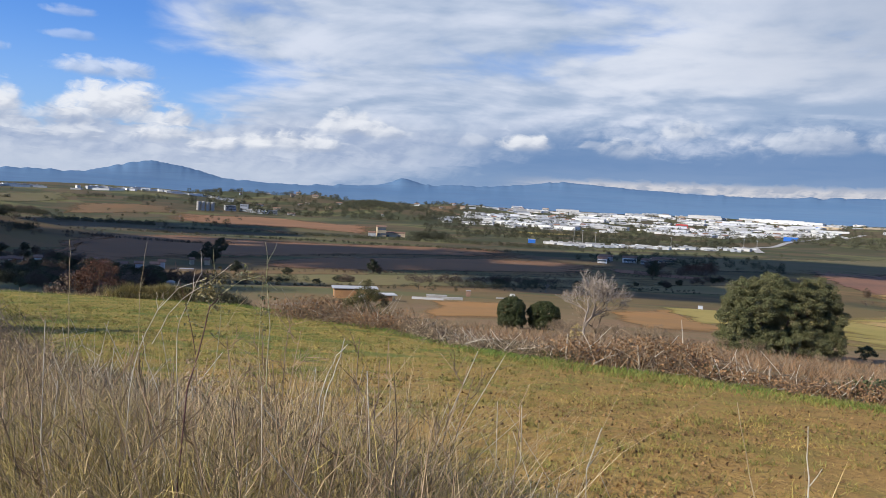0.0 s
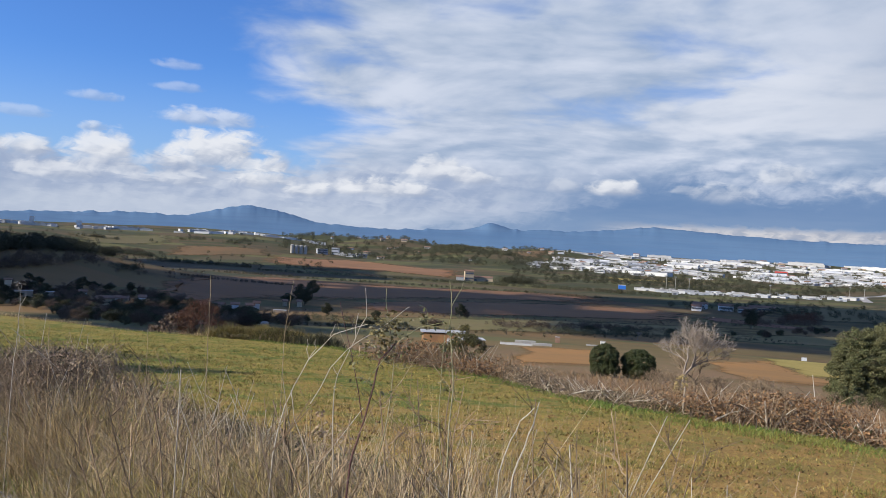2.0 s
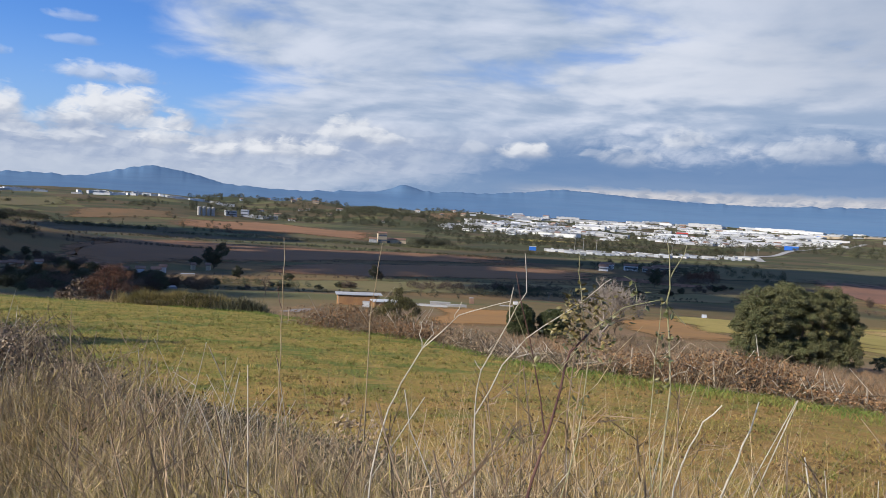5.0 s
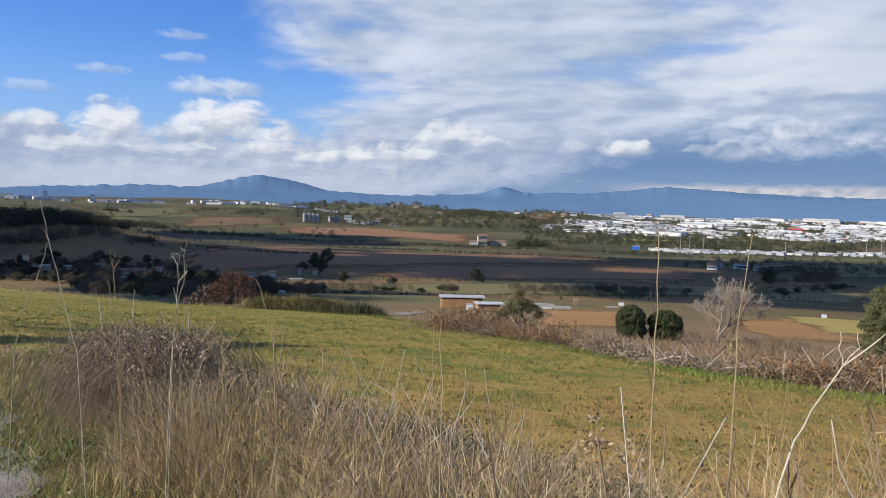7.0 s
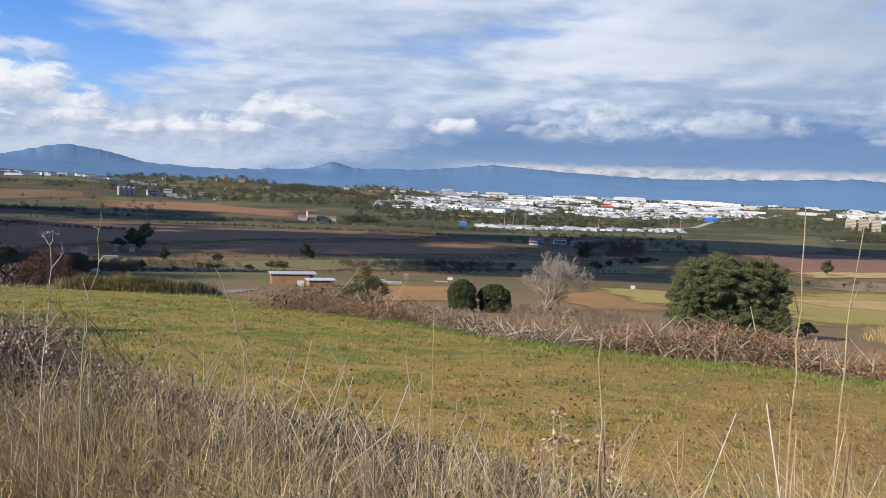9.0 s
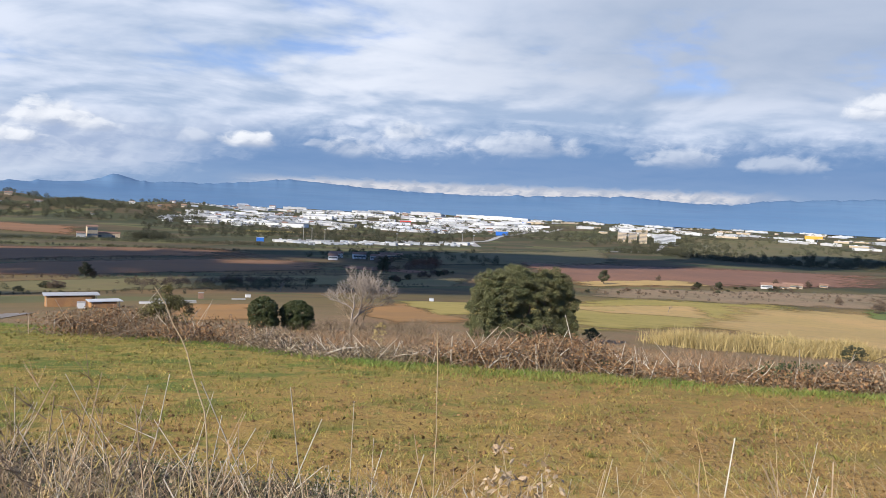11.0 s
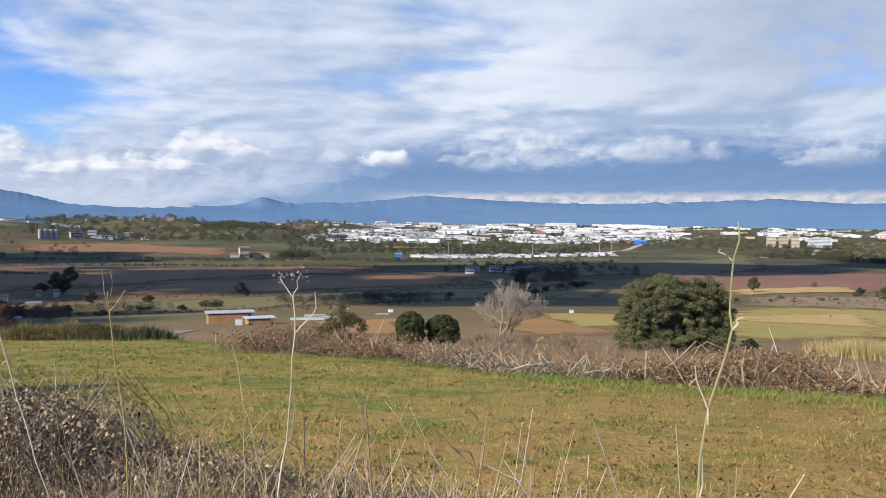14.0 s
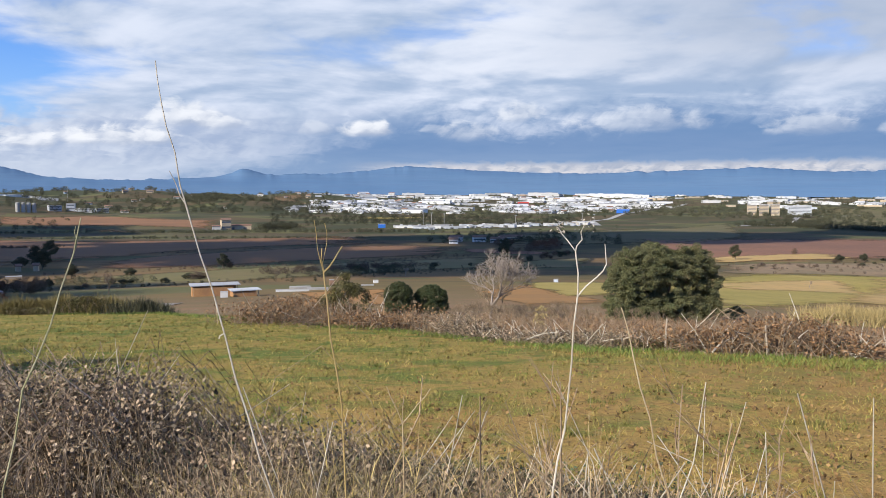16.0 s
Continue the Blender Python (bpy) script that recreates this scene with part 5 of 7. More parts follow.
def scatter_scrub():
    n = 80000
    a = np.radians(rng.uniform(-42, 66, n))
    k = rng.random(n)
    r = 10 + 85 * k ** 1.2
    x, y = -2 + r * np.sin(a), r * np.cos(a)
    ok = y > edge_y(x) + 0.3
    x, y, r = x[ok], y[ok], r[ok]
    clump = np.array([noise.noise((px * 0.25, py * 0.25, 0.0)) for px, py in zip(x, y)])
    ok = clump > -0.25
    x, y, r, clump = x[ok], y[ok], r[ok], clump[ok]
    h = (0.22 + 0.45 * np.clip(clump + 0.3, 0, 1)) * rng.uniform(0.6, 1.5, len(x)) * (1 + r / 90)
    base = np.stack([x, y, height(x, y) - 0.02], 1)
    half = len(x) // 2
    w = 0.008 + r * 0.0004
    ob = new("dry_scrub", blades("dry_scrub", M_TWIG, base[:half], h[:half], w[:half], rng.uniform(0.2, 0.9, half)))
    tagged(ob, "brown dead weeds covering the slope", "scrub", kind="stuff")
    m = len(x) - half
    ob = new("russet_scrub", blades("russet_scrub", M_DEADLEAF, base[half:], h[half:] * 0.8, w[half:] * 1.6, rng.uniform(0.3, 1.0, m), segs=3))
    tagged(ob, "russet dead undergrowth on the slope", "scrub", kind="stuff")


scatter_scrub()


def bramble(name, pts, width, h, twigs, leaves, label, leaf=0.05, thick=0.006, leaf_mat=M_BRAMBLE, seed=1, group="", reach=1.0, pale=0, even=False):
    """A bramble heap along a line: arching twigs and sparse leaves."""
    r = random.Random(seed)
    p = np.array(pts, float)
    seg = np.linalg.norm(np.diff(p, axis=0), axis=1)
    cum = np.concatenate([[0], np.cumsum(seg)])
    cx, cy = float(p[:, 0].mean()), float(p[:, 1].mean())
    cz = ground(cx, cy)
    ob = thing(name, (cx, cy, cz), label, "brambles", group)
    b = Build()

    def spot():
        s = r.uniform(0, cum[-1])
        x, y = np.interp(s, cum, p[:, 0]), np.interp(s, cum, p[:, 1])
        lump = 0.2 + 1.0 * abs(math.sin(s * 1.3 + seed) * math.sin(s * 0.57 + 2 * seed)) + r.uniform(0, 0.2)
        if even:
            lump = r.uniform(0.7, 1.0)
        return x + max(-1.0, min(1.0, r.gauss(0, 0.45))) * width, y + max(-1.0, min(1.0, r.gauss(0, 0.45))) * width, lump

    for _ in range(twigs):
        x, y, lump = spot()
        a, ln = r.uniform(0, 6.28), r.uniform(0.5, 1.3) * h * 1.5 * reach
        z, top = ground(x, y), h * lump * r.uniform(0.35, 1.1)
        q = [Vector((x + math.cos(a) * ln * t - cx, y + math.sin(a) * ln * t - cy, z - cz + top * 4 * t * (1 - t) * (1 if t < 0.5 else 0.9) + r.uniform(-0.04, 0.04) * h)) for t in (0, 0.25, 0.5, 0.78, 1)]
        b.tube(q, thick * r.uniform(0.7, 1.5), thick * 0.4, 3)
    tagged(part("cane_tangle", b, M_TWIG, ob), kind="stuff")
    if pale:
        b = Build()
        for _ in range(pale):
            x, y, lump = spot()
            z = ground(x, y) - cz
            d = Vector((r.uniform(-1, 1), r.uniform(-1, 1), r.uniform(0.1, 1.2))) * h * r.uniform(0.4, 0.9)
            p0 = Vector((x - cx, y - cy, z + h * lump * r.uniform(0.1, 0.5)))
            b.tube([p0, p0 + d * 0.5 + Vector((r.uniform(-1, 1), r.uniform(-1, 1), 0)) * h * 0.06, p0 + d], thick * 1.5, thick * 0.6, 4)
        tagged(part("dead_stick_tangle", b, M_PALESTALK, ob, "bleached broken sticks"), kind="stuff")
    pos = []
    for _ in range(leaves):
        x, y, lump = spot()
        pos.append((x - cx, y - cy, ground(x, y) - cz + 0.85 * h * lump * r.random() ** 0.7))
    pos = np.array(pos)
    tagged(part("foliage", leaf_mesh("foliage", leaf_mat, pos, rng.uniform(0.6, 1.5, len(pos)) * leaf), None, ob), kind="stuff")
    return ob


bramble("bramble_hedge", [(-2.5, 26.5), (0.2, 24.3), (1.5, 21.5)], 1.2, 0.8, 560, 9000, "tangled brown bramble heap at the field's edge", 0.06, 0.008, seed=2, leaf_mat=M_DEADLEAF, pale=40, group="field hedge")
bramble("bramble_hedge", [(1.9, 20.0), (2.9, 17.8), (4.2, 15.8)], 0.9, 0.55, 520, 8000, "low tangle of bleached bramble canes", 0.04, 0.008, seed=4, pale=110, group="field hedge")
bramble("bramble_hedge", [(4.9, 15.4), (6.5, 13.8), (7.7, 12.2)], 1.0, 0.72, 520, 11000, "brown bramble hedge with bare arching canes", 0.05, 0.008, seed=5, leaf_mat=M_DEADLEAF, pale=60, group="field hedge")
bramble("bramble_hedge", [(7.8, 12.2), (8.9, 11.0), (10.2, 9.6)], 1.1, 0.66, 460, 10000, "brown bramble hedge along the field", 0.05, 0.007, seed=6, leaf_mat=M_DEADLEAF, pale=50, group="field hedge")
bramble("bramble_hedge", [(10.2, 9.7), (12.5, 7.6), (15, 4.6)], 1.3, 0.6, 700, 9000, "brown bramble hedge trailing down the slope", 0.05, 0.008, seed=7, group="field hedge")
bramble("green_bramble", [(6.8, 13.5), (7.4, 12.7)], 0.4, 0.55, 40, 1600, "green leaved bramble in the hedge", 0.05, leaf_mat=M_GREENLEAF, seed=8)
bramble("green_bramble", [(4.2, 15.7), (4.9, 15.0)], 0.35, 0.45, 30, 900, "olive green bramble leaves low in the hedge", 0.05, leaf_mat=M_OLIVELEAF, seed=9)
bramble("green_bramble", [(8.6, 11.2), (9.4, 10.4)], 0.4, 0.5, 40, 1100, "dark green bramble leaves in the brown hedge", 0.05, leaf_mat=M_GREENLEAF, seed=10)
tree("hedge_bush", (0.2, 24.6, ground(0.2, 24.6)), [(0, 0, 0.9, 0.45, 0.42, 0.65), (0.35, 0, 0.7, 0.5, 0.45, 0.55), (-0.3, 0, 0.5, 0.5, 0.42, 0.5)], 120, 60, 0.16, 0.05, M_OLIVELEAF, 0.04, "dark olive bush with dry canes in the hedge", "bush")
bramble("bare_thicket", [(-0.9, 24.6), (1.4, 23.2)], 0.4, 1.2, 420, 1500, "upright brown bare twigs beside the hedge bush", 0.04, 0.007, seed=12, leaf_mat=M_DEADLEAF, reach=0.4, pale=14)
tree("yellow_sprig", (9.6, 31.7, ground(9.6, 31.7)), [(0, 0, 0.6, 0.3, 0.3, 0.5)], 14, 22, 0.16, 0.08, M_CANE, 0.02, "small yellow-leaved sapling in brown scrub", "sapling", limbs=4)
tree("dark_shrub", (61, 85, ground(61, 85)), [(0, 0, 0.8, 1.2, 1.0, 0.9)], 40, 40, 0.3, 0.16, M_GREENLEAF, 0.08, "small dark green shrub below the oak", "bush")
tree("dark_shrub", (89, 78, ground(89, 78)), [(0, 0, 1.0, 1.3, 1.0, 1.0)], 40, 40, 0.3, 0.18, M_GREENLEAF, 0.08, "dark green shrub before yellow canes", "bush")
tree("dark_shrub", (93, 70, ground(93, 70)), [(0, 0, 1.1, 2.4, 1.2, 1.0)], 50, 40, 0.3, 0.18, M_DARKTREE, 0.08, "dark shrub at the end of the cane stand", "bush")
tree("russet_bush", (-12.2, 36.8, ground(-12.2, 36.8)), [(0, 0, 1.1, 1.2, 0.9, 1.1)], 110, 44, 0.28, 0.06, M_REDTREE, 0.05, "russet winter bush beyond the field", "bush")
tree("russet_bush", (-13.6, 37.4, ground(-13.6, 37.4)), [(0, 0, 0.9, 1.2, 0.9, 0.9)], 50, 34, 0.3, 0.11, M_BROWNTREE, 0.05, "brown winter bush beyond the field", "bush")


def posts():
    for x, y, h, lean in ((4.55, 14.95, 0.62, 1.5), (5.75, 13.6, 0.55, -9), (2.3, 18.8, 0.4, 4), (7.5, 11.7, 0.42, -3), (8.8, 10.3, 0.4, 5)):
        ob = thing("fence_post", (x, y, ground(x, y)), "weathered pale wooden fence stake in brambles", "post", "old fence")
        b = Build()
        d = math.tan(radians(lean))
        b.tube([(0, 0, -0.15), (d * h * 0.5, 0.01, h * 0.5), (d * h, 0, h)], 0.022, 0.017, 7)
        b.tube([(d * h, 0, h), (d * h + 0.004, 0, h + 0.02)], 0.017, 0.006, 7)
        part("stake", b, M_WOOD, ob)
    for x, y, a, ln in ((5.3, 14.2, 25, 0.9), (2.9, 16.8, -20, 0.7), (3.3, 16.9, 40, 0.6), (7.3, 12.2, 80, 0.5)):
        ob = thing("dead_branch", (x, y, ground(x, y) + 0.12), "bleached dead branch lying on the hedge", "branch", "dead branches", turn=a)
        b = Build()
        b.tube([(-ln / 2, 0, 0), (0, 0.05, 0.12), (ln / 2, 0, 0.16)], 0.02, 0.008, 6)
        b.tube([(0, 0.05, 0.12), (ln * 0.2, 0.12, 0.26)], 0.01, 0.004, 5)
        part("limb", b, M_PALESTALK, ob)


posts()


def canes(name, spots, n, h, mat, label, width=0.03, seed=3):
    r = np.random.default_rng(seed)
    s = np.array(spots, float)
    i = r.integers(0, len(s), n)
    x, y = s[i, 0] + r.normal(0, 1, n) * s[i, 2], s[i, 1] + r.normal(0, 1, n) * s[i, 3]
    hh = h * r.uniform(0.5, 1.1, n) * (0.85 + 0.5 * np.array([noise.noise((a * 1.1 / h, b * 1.1 / h, 3.0)) for a, b in zip(x, y)]))
    ob = new(name, blades(name, mat, np.stack([x, y, height(x, y) - 0.05], 1), hh, np.full(n, width), r.uniform(0.05, 0.6, n), droop=0.6))
    tagged(ob, label, "reeds", kind="stuff")


canes("cane_stand", [(75 + 2.6 * i, 82 - 0.2 * i + 2 * math.sin(i), 1.9, 2.6) for i in range(9)], 22000, 2.9, M_CANE, "stand of tall yellow dry canes", 0.08)
canes("cane_stand", [(97, 80, 2.0, 2.0), (101, 77, 1.6, 2.0)], 11000, 3.2, M_CANE, "tall yellow canes at the stand's end", 0.08, 4)
canes("reed_bank", [(-10.2 + 0.8 * i, 35.0 - 0.15 * i, 0.45, 0.3) for i in range(5)], 17000, 0.9, M_REED, "low bank of greenish yellow reeds", 0.022, 5)
canes("reed_bank", [(-6.2, 33.8, 0.5, 0.3), (-5.5, 33.5, 0.4, 0.3)], 3200, 0.75, M_DARKTREE, "dark rushes at the end of the reed bank", 0.03, 6)
# dark leaves added before the reeds, in place of their shaded lower stems
bramble("reed_shade", [(-10.4, 34.3), (-8.0, 34.0), (-6.0, 33.6)], 0.3, 0.62, 260, 17000, "dark olive leaf mass added for shade low in the reeds", 0.05, 0.006, seed=14, leaf_mat=M_OLIVELEAF, reach=0.4)
canes("field_fringe", [(-27 + 1.3 * i, 44 - 0.75 * i, 1.0, 0.8) for i in range(13)], 8000, 0.34, M_DRY, "fringe of dry grass along the field top", 0.012, 7)

# ---------------------------------------------------------------- field grass


def field_grass():
    n = 230000
    a = np.radians(rng.uniform(-44, 62, n))
    k = rng.random(n)
    r = 3.2 + 34 * k ** 1.25
    x, y = -2.4 + r * np.sin(a), 0.8 + r * np.cos(a)
    al, of = lane(x, y)
    ok = (y < edge_y(x) + 0.8) & (of > 2.5)
    x, y, r = x[ok], y[ok], r[ok]
    dens = np.array([noise.noise((px * 0.5, py * 0.9, 2.0)) + 0.5 * noise.noise((px * 1.9, py * 2.4, 5.0)) for px, py in zip(x, y)])
    ok = rng.random(len(x)) < np.clip(0.75 - 0.62 * sstep(-9, 2, 0.6 * x - 0.8 * y + 6.5) + dens + 0.7 * np.clip(1 - np.abs(edge_y(x) - y - 1.2) / 1.8, 0, 1), 0.06, 1)
    x, y, r = x[ok], y[ok], r[ok]
    rim = np.clip(1 - np.abs(edge_y(x) - y - 1.5) / 1.6, 0, 1)
    n = len(x)
    h = rng.uniform(0.03, 0.07, n) * (1 + 1.2 * rim)
    w = 0.004 + r * 0.00055
    base = np.stack([x, y, height(x, y) + 0.008], 1)
    lush = rng.random(n) < 0.10 + 0.2 * sstep(8, 16, y) + 0.75 * rim
    lean = rng.uniform(0.3, 1.3, n)
    for sel, mat, name, label in ((~lush, M_GREENGRASS, "short_grass", "thin yellow-green grass over the field"), (lush, M_LUSH, "lush_grass", "fresh green grass tufts at the field's rim")):
        ob = new(name, blades(name, mat, base[sel], h[sel], w[sel], lean[sel], segs=2))
        tagged(ob, label, "grass", kind="stuff")
    # tufts and clods
    m = 7000
    a = np.radians(rng.uniform(-44, 62, m))
    r = 2.6 + 26 * rng.random(m) ** 1.2
    x, y = -2.4 + r * np.sin(a), 0.8 + r * np.cos(a)
    al, of = lane(x, y)
    ok = (y < edge_y(x) + 0.6) & (of > 2.4)
    x, y = x[ok], y[ok]
    dens = np.array([noise.noise((px * 0.7, py * 1.0, 4.0)) for px, py in zip(x, y)])
    ok = rng.random(len(x)) < np.clip(0.5 + 1.3 * dens, 0.1, 1)
    x, y = x[ok], y[ok]
    cx, cy = np.repeat(x, 14), np.repeat(y, 14)
    cx, cy = cx + rng.normal(0, 0.035, len(cx)), cy + rng.normal(0, 0.035, len(cx))
    far = np.hypot(cx + 2.4, cy - 0.8)
    base = np.stack([cx, cy, height(cx, cy) + 0.008], 1)
    ob = new("grass_tufts", blades("grass_tufts", M_TUFT, base, rng.uniform(0.04, 0.11, len(cx)), 0.004 + far * 0.0006, rng.uniform(0.2, 1.2, len(cx)), segs=2))
    tagged(ob, "tufts of rough grass over the field", "grass", kind="stuff")
    b = Build()
    for _ in range(9000):
        q = 1.5 + 8 * R.random()
        t = radians(R.uniform(-40, 62))
        px, py = -2.4 + q * math.sin(t), 2.2 + q * math.cos(t)
        if lane(px, py)[1] < 2.4 or py > edge_y(px) or noise.noise((px * 0.9, py * 1.2, 9.0)) + 0.5 * noise.noise((px * 4.0, py * 4.0, 2.0)) < R.uniform(0.1, 0.5):
            continue
        s = 0.008 + 0.026 * R.random() ** 2.5
        pz = ground(px, py) + 0.012
        b.tube([(px, py, pz - s * 0.3), (px + s * 0.3, py, pz + s * 0.4), (px, py + s * 0.2, pz + s * 0.8)], s, s * 0.45, 5)
    tagged(new("earth_clods", b.mesh("earth_clods", M_CLOD)), "small brown clods of earth in the field", "clods", kind="stuff")
    n = 120000
    a = np.radians(rng.uniform(-44, 62, n))
    r = 3 + 24 * rng.random(n) ** 1.2
    x, y = -2.4 + r * np.sin(a), 0.8 + r * np.cos(a)
    al, of = lane(x, y)
    ok = (y < edge_y(x) + 0.3) & (of > 2.2)
    x, y = x[ok], y[ok]
    spots = np.array([noise.noise((px * 0.8, py * 1.1, 9.0)) + 0.8 * noise.noise((px * 3.5, py * 3.5, 1.0)) for px, py in zip(x, y)])
    ok = rng.random(len(x)) < np.clip(0.22 + 1.4 * spots, 0.03, 1) * (1 - 0.75 * sstep(8, 14, y))
    x, y = x[ok], y[ok]
    pos = np.stack([x, y, height(x, y) + 0.03], 1)
    out = np.repeat(np.array([[0, 0, 0.5]]), len(x), 0)
    ob = new("leaf_litter", leaf_mesh("leaf_litter", M_CLOD, pos, 0.016 + 0.04 * rng.random(len(x)) ** 2, out))
    tagged(ob, "dead brown leaves and clods in thin grass", "litter", kind="stuff")


field_grass()


def rim_grass():
    """Fresh green grass at the foot of the hedge, in patches."""
    n = 46000
    x = rng.uniform(-9, 14, n)
    y = edge_y(x) - rng.uniform(-0.2, 1.0, n) ** 2 * 2.6 - 0.15
    dens = np.array([noise.noise((px * 0.9, py * 0.9, 3.0)) + 0.5 * noise.noise((px * 3.1, py * 3.1, 7.0)) for px, py in zip(x, y)])
    ok = rng.random(n) < np.clip(0.45 + 1.2 * dens, 0.05, 1)
    x, y = x[ok], y[ok]
    far = np.hypot(x + 3, y - 1)
    base = np.stack([x, y, height(x, y) + 0.006], 1)
    ob = new("rim_grass", blades("rim_grass", M_LUSH, base, rng.uniform(0.05, 0.15, len(x)), 0.004 + far * 0.0006, rng.uniform(0.2, 1.1, len(x)), segs=2))
    tagged(ob, "fresh green grass at the foot of the hedge", "grass", kind="stuff")


rim_grass()

# ---------------------------------------------------------------- verge


def tall(al, of):
    """How high the verge grows."""
    g = sstep(0.1, 0.6, of - verge_edge(al)) * (1 - sstep(2.2, 3.2, of))
    return g * (0.33 + 0.78 * sstep(0.8, 2.2, al) * (1 - 0.32 * sstep(3.2, 4.4, al) * (1 - 0.85 * sstep(5.2, 5.9, al) * (1 - sstep(6.5, 7.3, al)))) * (1 - sstep(7.2, 8.2, al)) + 0.3 * sstep(6.8, 8.0, al)) * (1 - 0.85 * sstep(7.3, 8.5, al) * (1 - sstep(2.1, 2.7, of))) * (1 - 0.6 * sstep(5.0, 5.8, al) * sstep(2.2, 2.7, of)) * (1 - 0.45 * np.exp(-(((al - 3.7) / 0.5) ** 2 + ((of - 2.7) / 0.5) ** 2)))


def tussock(x, y, h, n, mat, label, spread=0.16):
    z = ground(x, y)
    ob = thing("grass_tussock", (x, y, z), label, "grass", "verge tussocks")
    n = int(n * 1.7)
    p = rng.normal(0, spread, (n, 2))
    base = np.stack([p[:, 0], p[:, 1], np.full(n, -0.03)], 1)
    hh = h * rng.uniform(0.25, 1.08, n)
    m = n // 3
    q = rng.normal(0, spread * 1.15, (m, 2))
    foot = np.stack([q[:, 0], q[:, 1], np.full(m, -0.03)], 1)
    tagged(part("stem_tuft", blades("stem_tuft", M_STRAW, foot, h * rng.uniform(0.3, 1.1, m), rng.uniform(0.0022, 0.0048, m), rng.uniform(0.05, 0.9, m), segs=3, droop=0.12), None, ob, "bleached broken stems"), kind="stuff")
    tagged(part("blade_tuft", blades("blade_tuft", mat, base, hh, rng.uniform(0.0022, 0.005, n), rng.uniform(0.05, 1.0, n) ** 1.2 * 1.2, segs=4, droop=0.34), None, ob), kind="stuff")


def verge():
    r = random.Random(4)
    for i in range(360):
        al, of = r.uniform(-2.5, 13.5), r.uniform(0.85, 3.0)
        h = float(tall(al, of))
        if h < 0.3 or (3.4 < al < 6.6 and of < 1.45):
            continue
        x, y = from_lane(al, of)
        mat, label = (M_DRY, "straw-coloured dry grass tussock on the verge") if al > 5.2 and r.random() < 0.8 else (M_CANEGREEN, "olive green grass tussock going dry") if of < 1.7 and r.random() < 0.8 else r.choice(((M_DRY, "straw-coloured dry grass tussock on the verge"), (M_DRYGREY, "grey withered grass tussock on the verge"), (M_DRYGREY, "grey withered grass tussock on the verge"), (M_CANEGREEN, "olive green grass tussock going dry")))
        tussock(x, y, h * r.uniform(0.8, 1.15), int(70 + 140 * h), mat, label, 0.13 + 0.06 * r.random())
    # fine withered leaves and broken stems caught between the tussocks
    n = 60000
    al, of = rng.uniform(-1.5, 12.5, n), rng.uniform(0.8, 3.1, n)
    h = tall(al, of)
    ok = h > 0.22
    al, of, h = al[ok], of[ok], h[ok]
    x, y = from_lane(al, of)
    patch = np.array([noise.noise((px * 1.1, py * 1.1, 11.0)) for px, py in zip(x, y)])
    base = np.stack([x, y, height(x, y) - 0.02 + 0.72 * h * rng.random(len(x)) ** 1.3], 1)
    kinds = ((patch > 0.12, M_DRYGREY, "withered_tangle", "grey-brown tangle of withered leaves in the verge"), (patch < -0.12, M_CANEGREEN, "olive_tangle", "olive tangle of half-dry grass leaves"), (np.abs(patch) <= 0.12, M_DRY, "straw_tangle", "straw-coloured tangle of broken stems"))
    for s, mat, name, label in kinds:
        ob = new(name, blades(name, mat, base[s], rng.uniform(0.07, 0.26, s.sum()), rng.uniform(0.0025, 0.0055, s.sum()), rng.uniform(0.2, 1.7, s.sum()), segs=3, droop=0.45))
        tagged(ob, label, "grass", kind="stuff")
    # low green and dry grass between tussocks
    n = 26000
    al, of = rng.uniform(-3, 16, n), rng.uniform(0.35, 3.4, n)
    of = of + verge_edge(al) - 0.4
    x, y = from_lane(al, of)
    base = np.stack([x, y, height(x, y) - 0.01], 1)
    sel = rng.random(n) < 0.4
    for s, mat, name, label in ((sel, M_LUSH, "verge_grass", "short green grass beside the lane"), (~sel, M_DRYGREY, "verge_litter", "short withered grass beside the lane")):
        ob = new(name, blades(name, mat, base[s], rng.uniform(0.06, 0.26, s.sum()), rng.uniform(0.004, 0.008, s.sum()), rng.uniform(0.2, 1.0, s.sum()), segs=3))
        tagged(ob, label, "grass", kind="stuff")
    n = 15000
    al, of = rng.uniform(0.5, 9.5, n), rng.uniform(0.9, 2.9, n)
    x, y = from_lane(al, of)
    patch = np.array([noise.noise((px * 1.3, py * 1.3, 6.0)) for px, py in zip(x, y)])
    ok = patch > 0.02
    x, y, al, of = x[ok], y[ok], al[ok], of[ok]
    pos = np.stack([x, y, height(x, y) + 0.03 + 0.5 * tall(al, of) * rng.random(len(x)) ** 1.5], 1)
    ob = new("verge_weeds", leaf_mesh("verge_weeds", M_WEEDLEAF, pos, rng.uniform(0.012, 0.034, len(x))))
    tagged(ob, "small green weed leaves low in the verge", "weeds", kind="stuff")
    n = 14000                             # rough grass on the upper side of the lane
    al, of = rng.uniform(-6, 18, n), rng.uniform(-7, -2.2, n)
    x, y = from_lane(al, of)
    base = np.stack([x, y, height(x, y) - 0.01], 1)
    ob = new("bank_grass", blades("bank_grass", M_DRYGREY, base, rng.uniform(0.08, 0.3, n), rng.uniform(0.005, 0.010, n), rng.uniform(0.2, 1.0, n), segs=3))
    tagged(ob, "rough dry grass along the lane's upper side", "grass", kind="stuff")
    n = 26000                             # fresh grass along the lane further on
    al = rng.uniform(6.3, 16, n)
    of = verge_edge(al) - 0.15 + 1.15 * rng.random(n) ** 1.2
    x, y = from_lane(al, of)
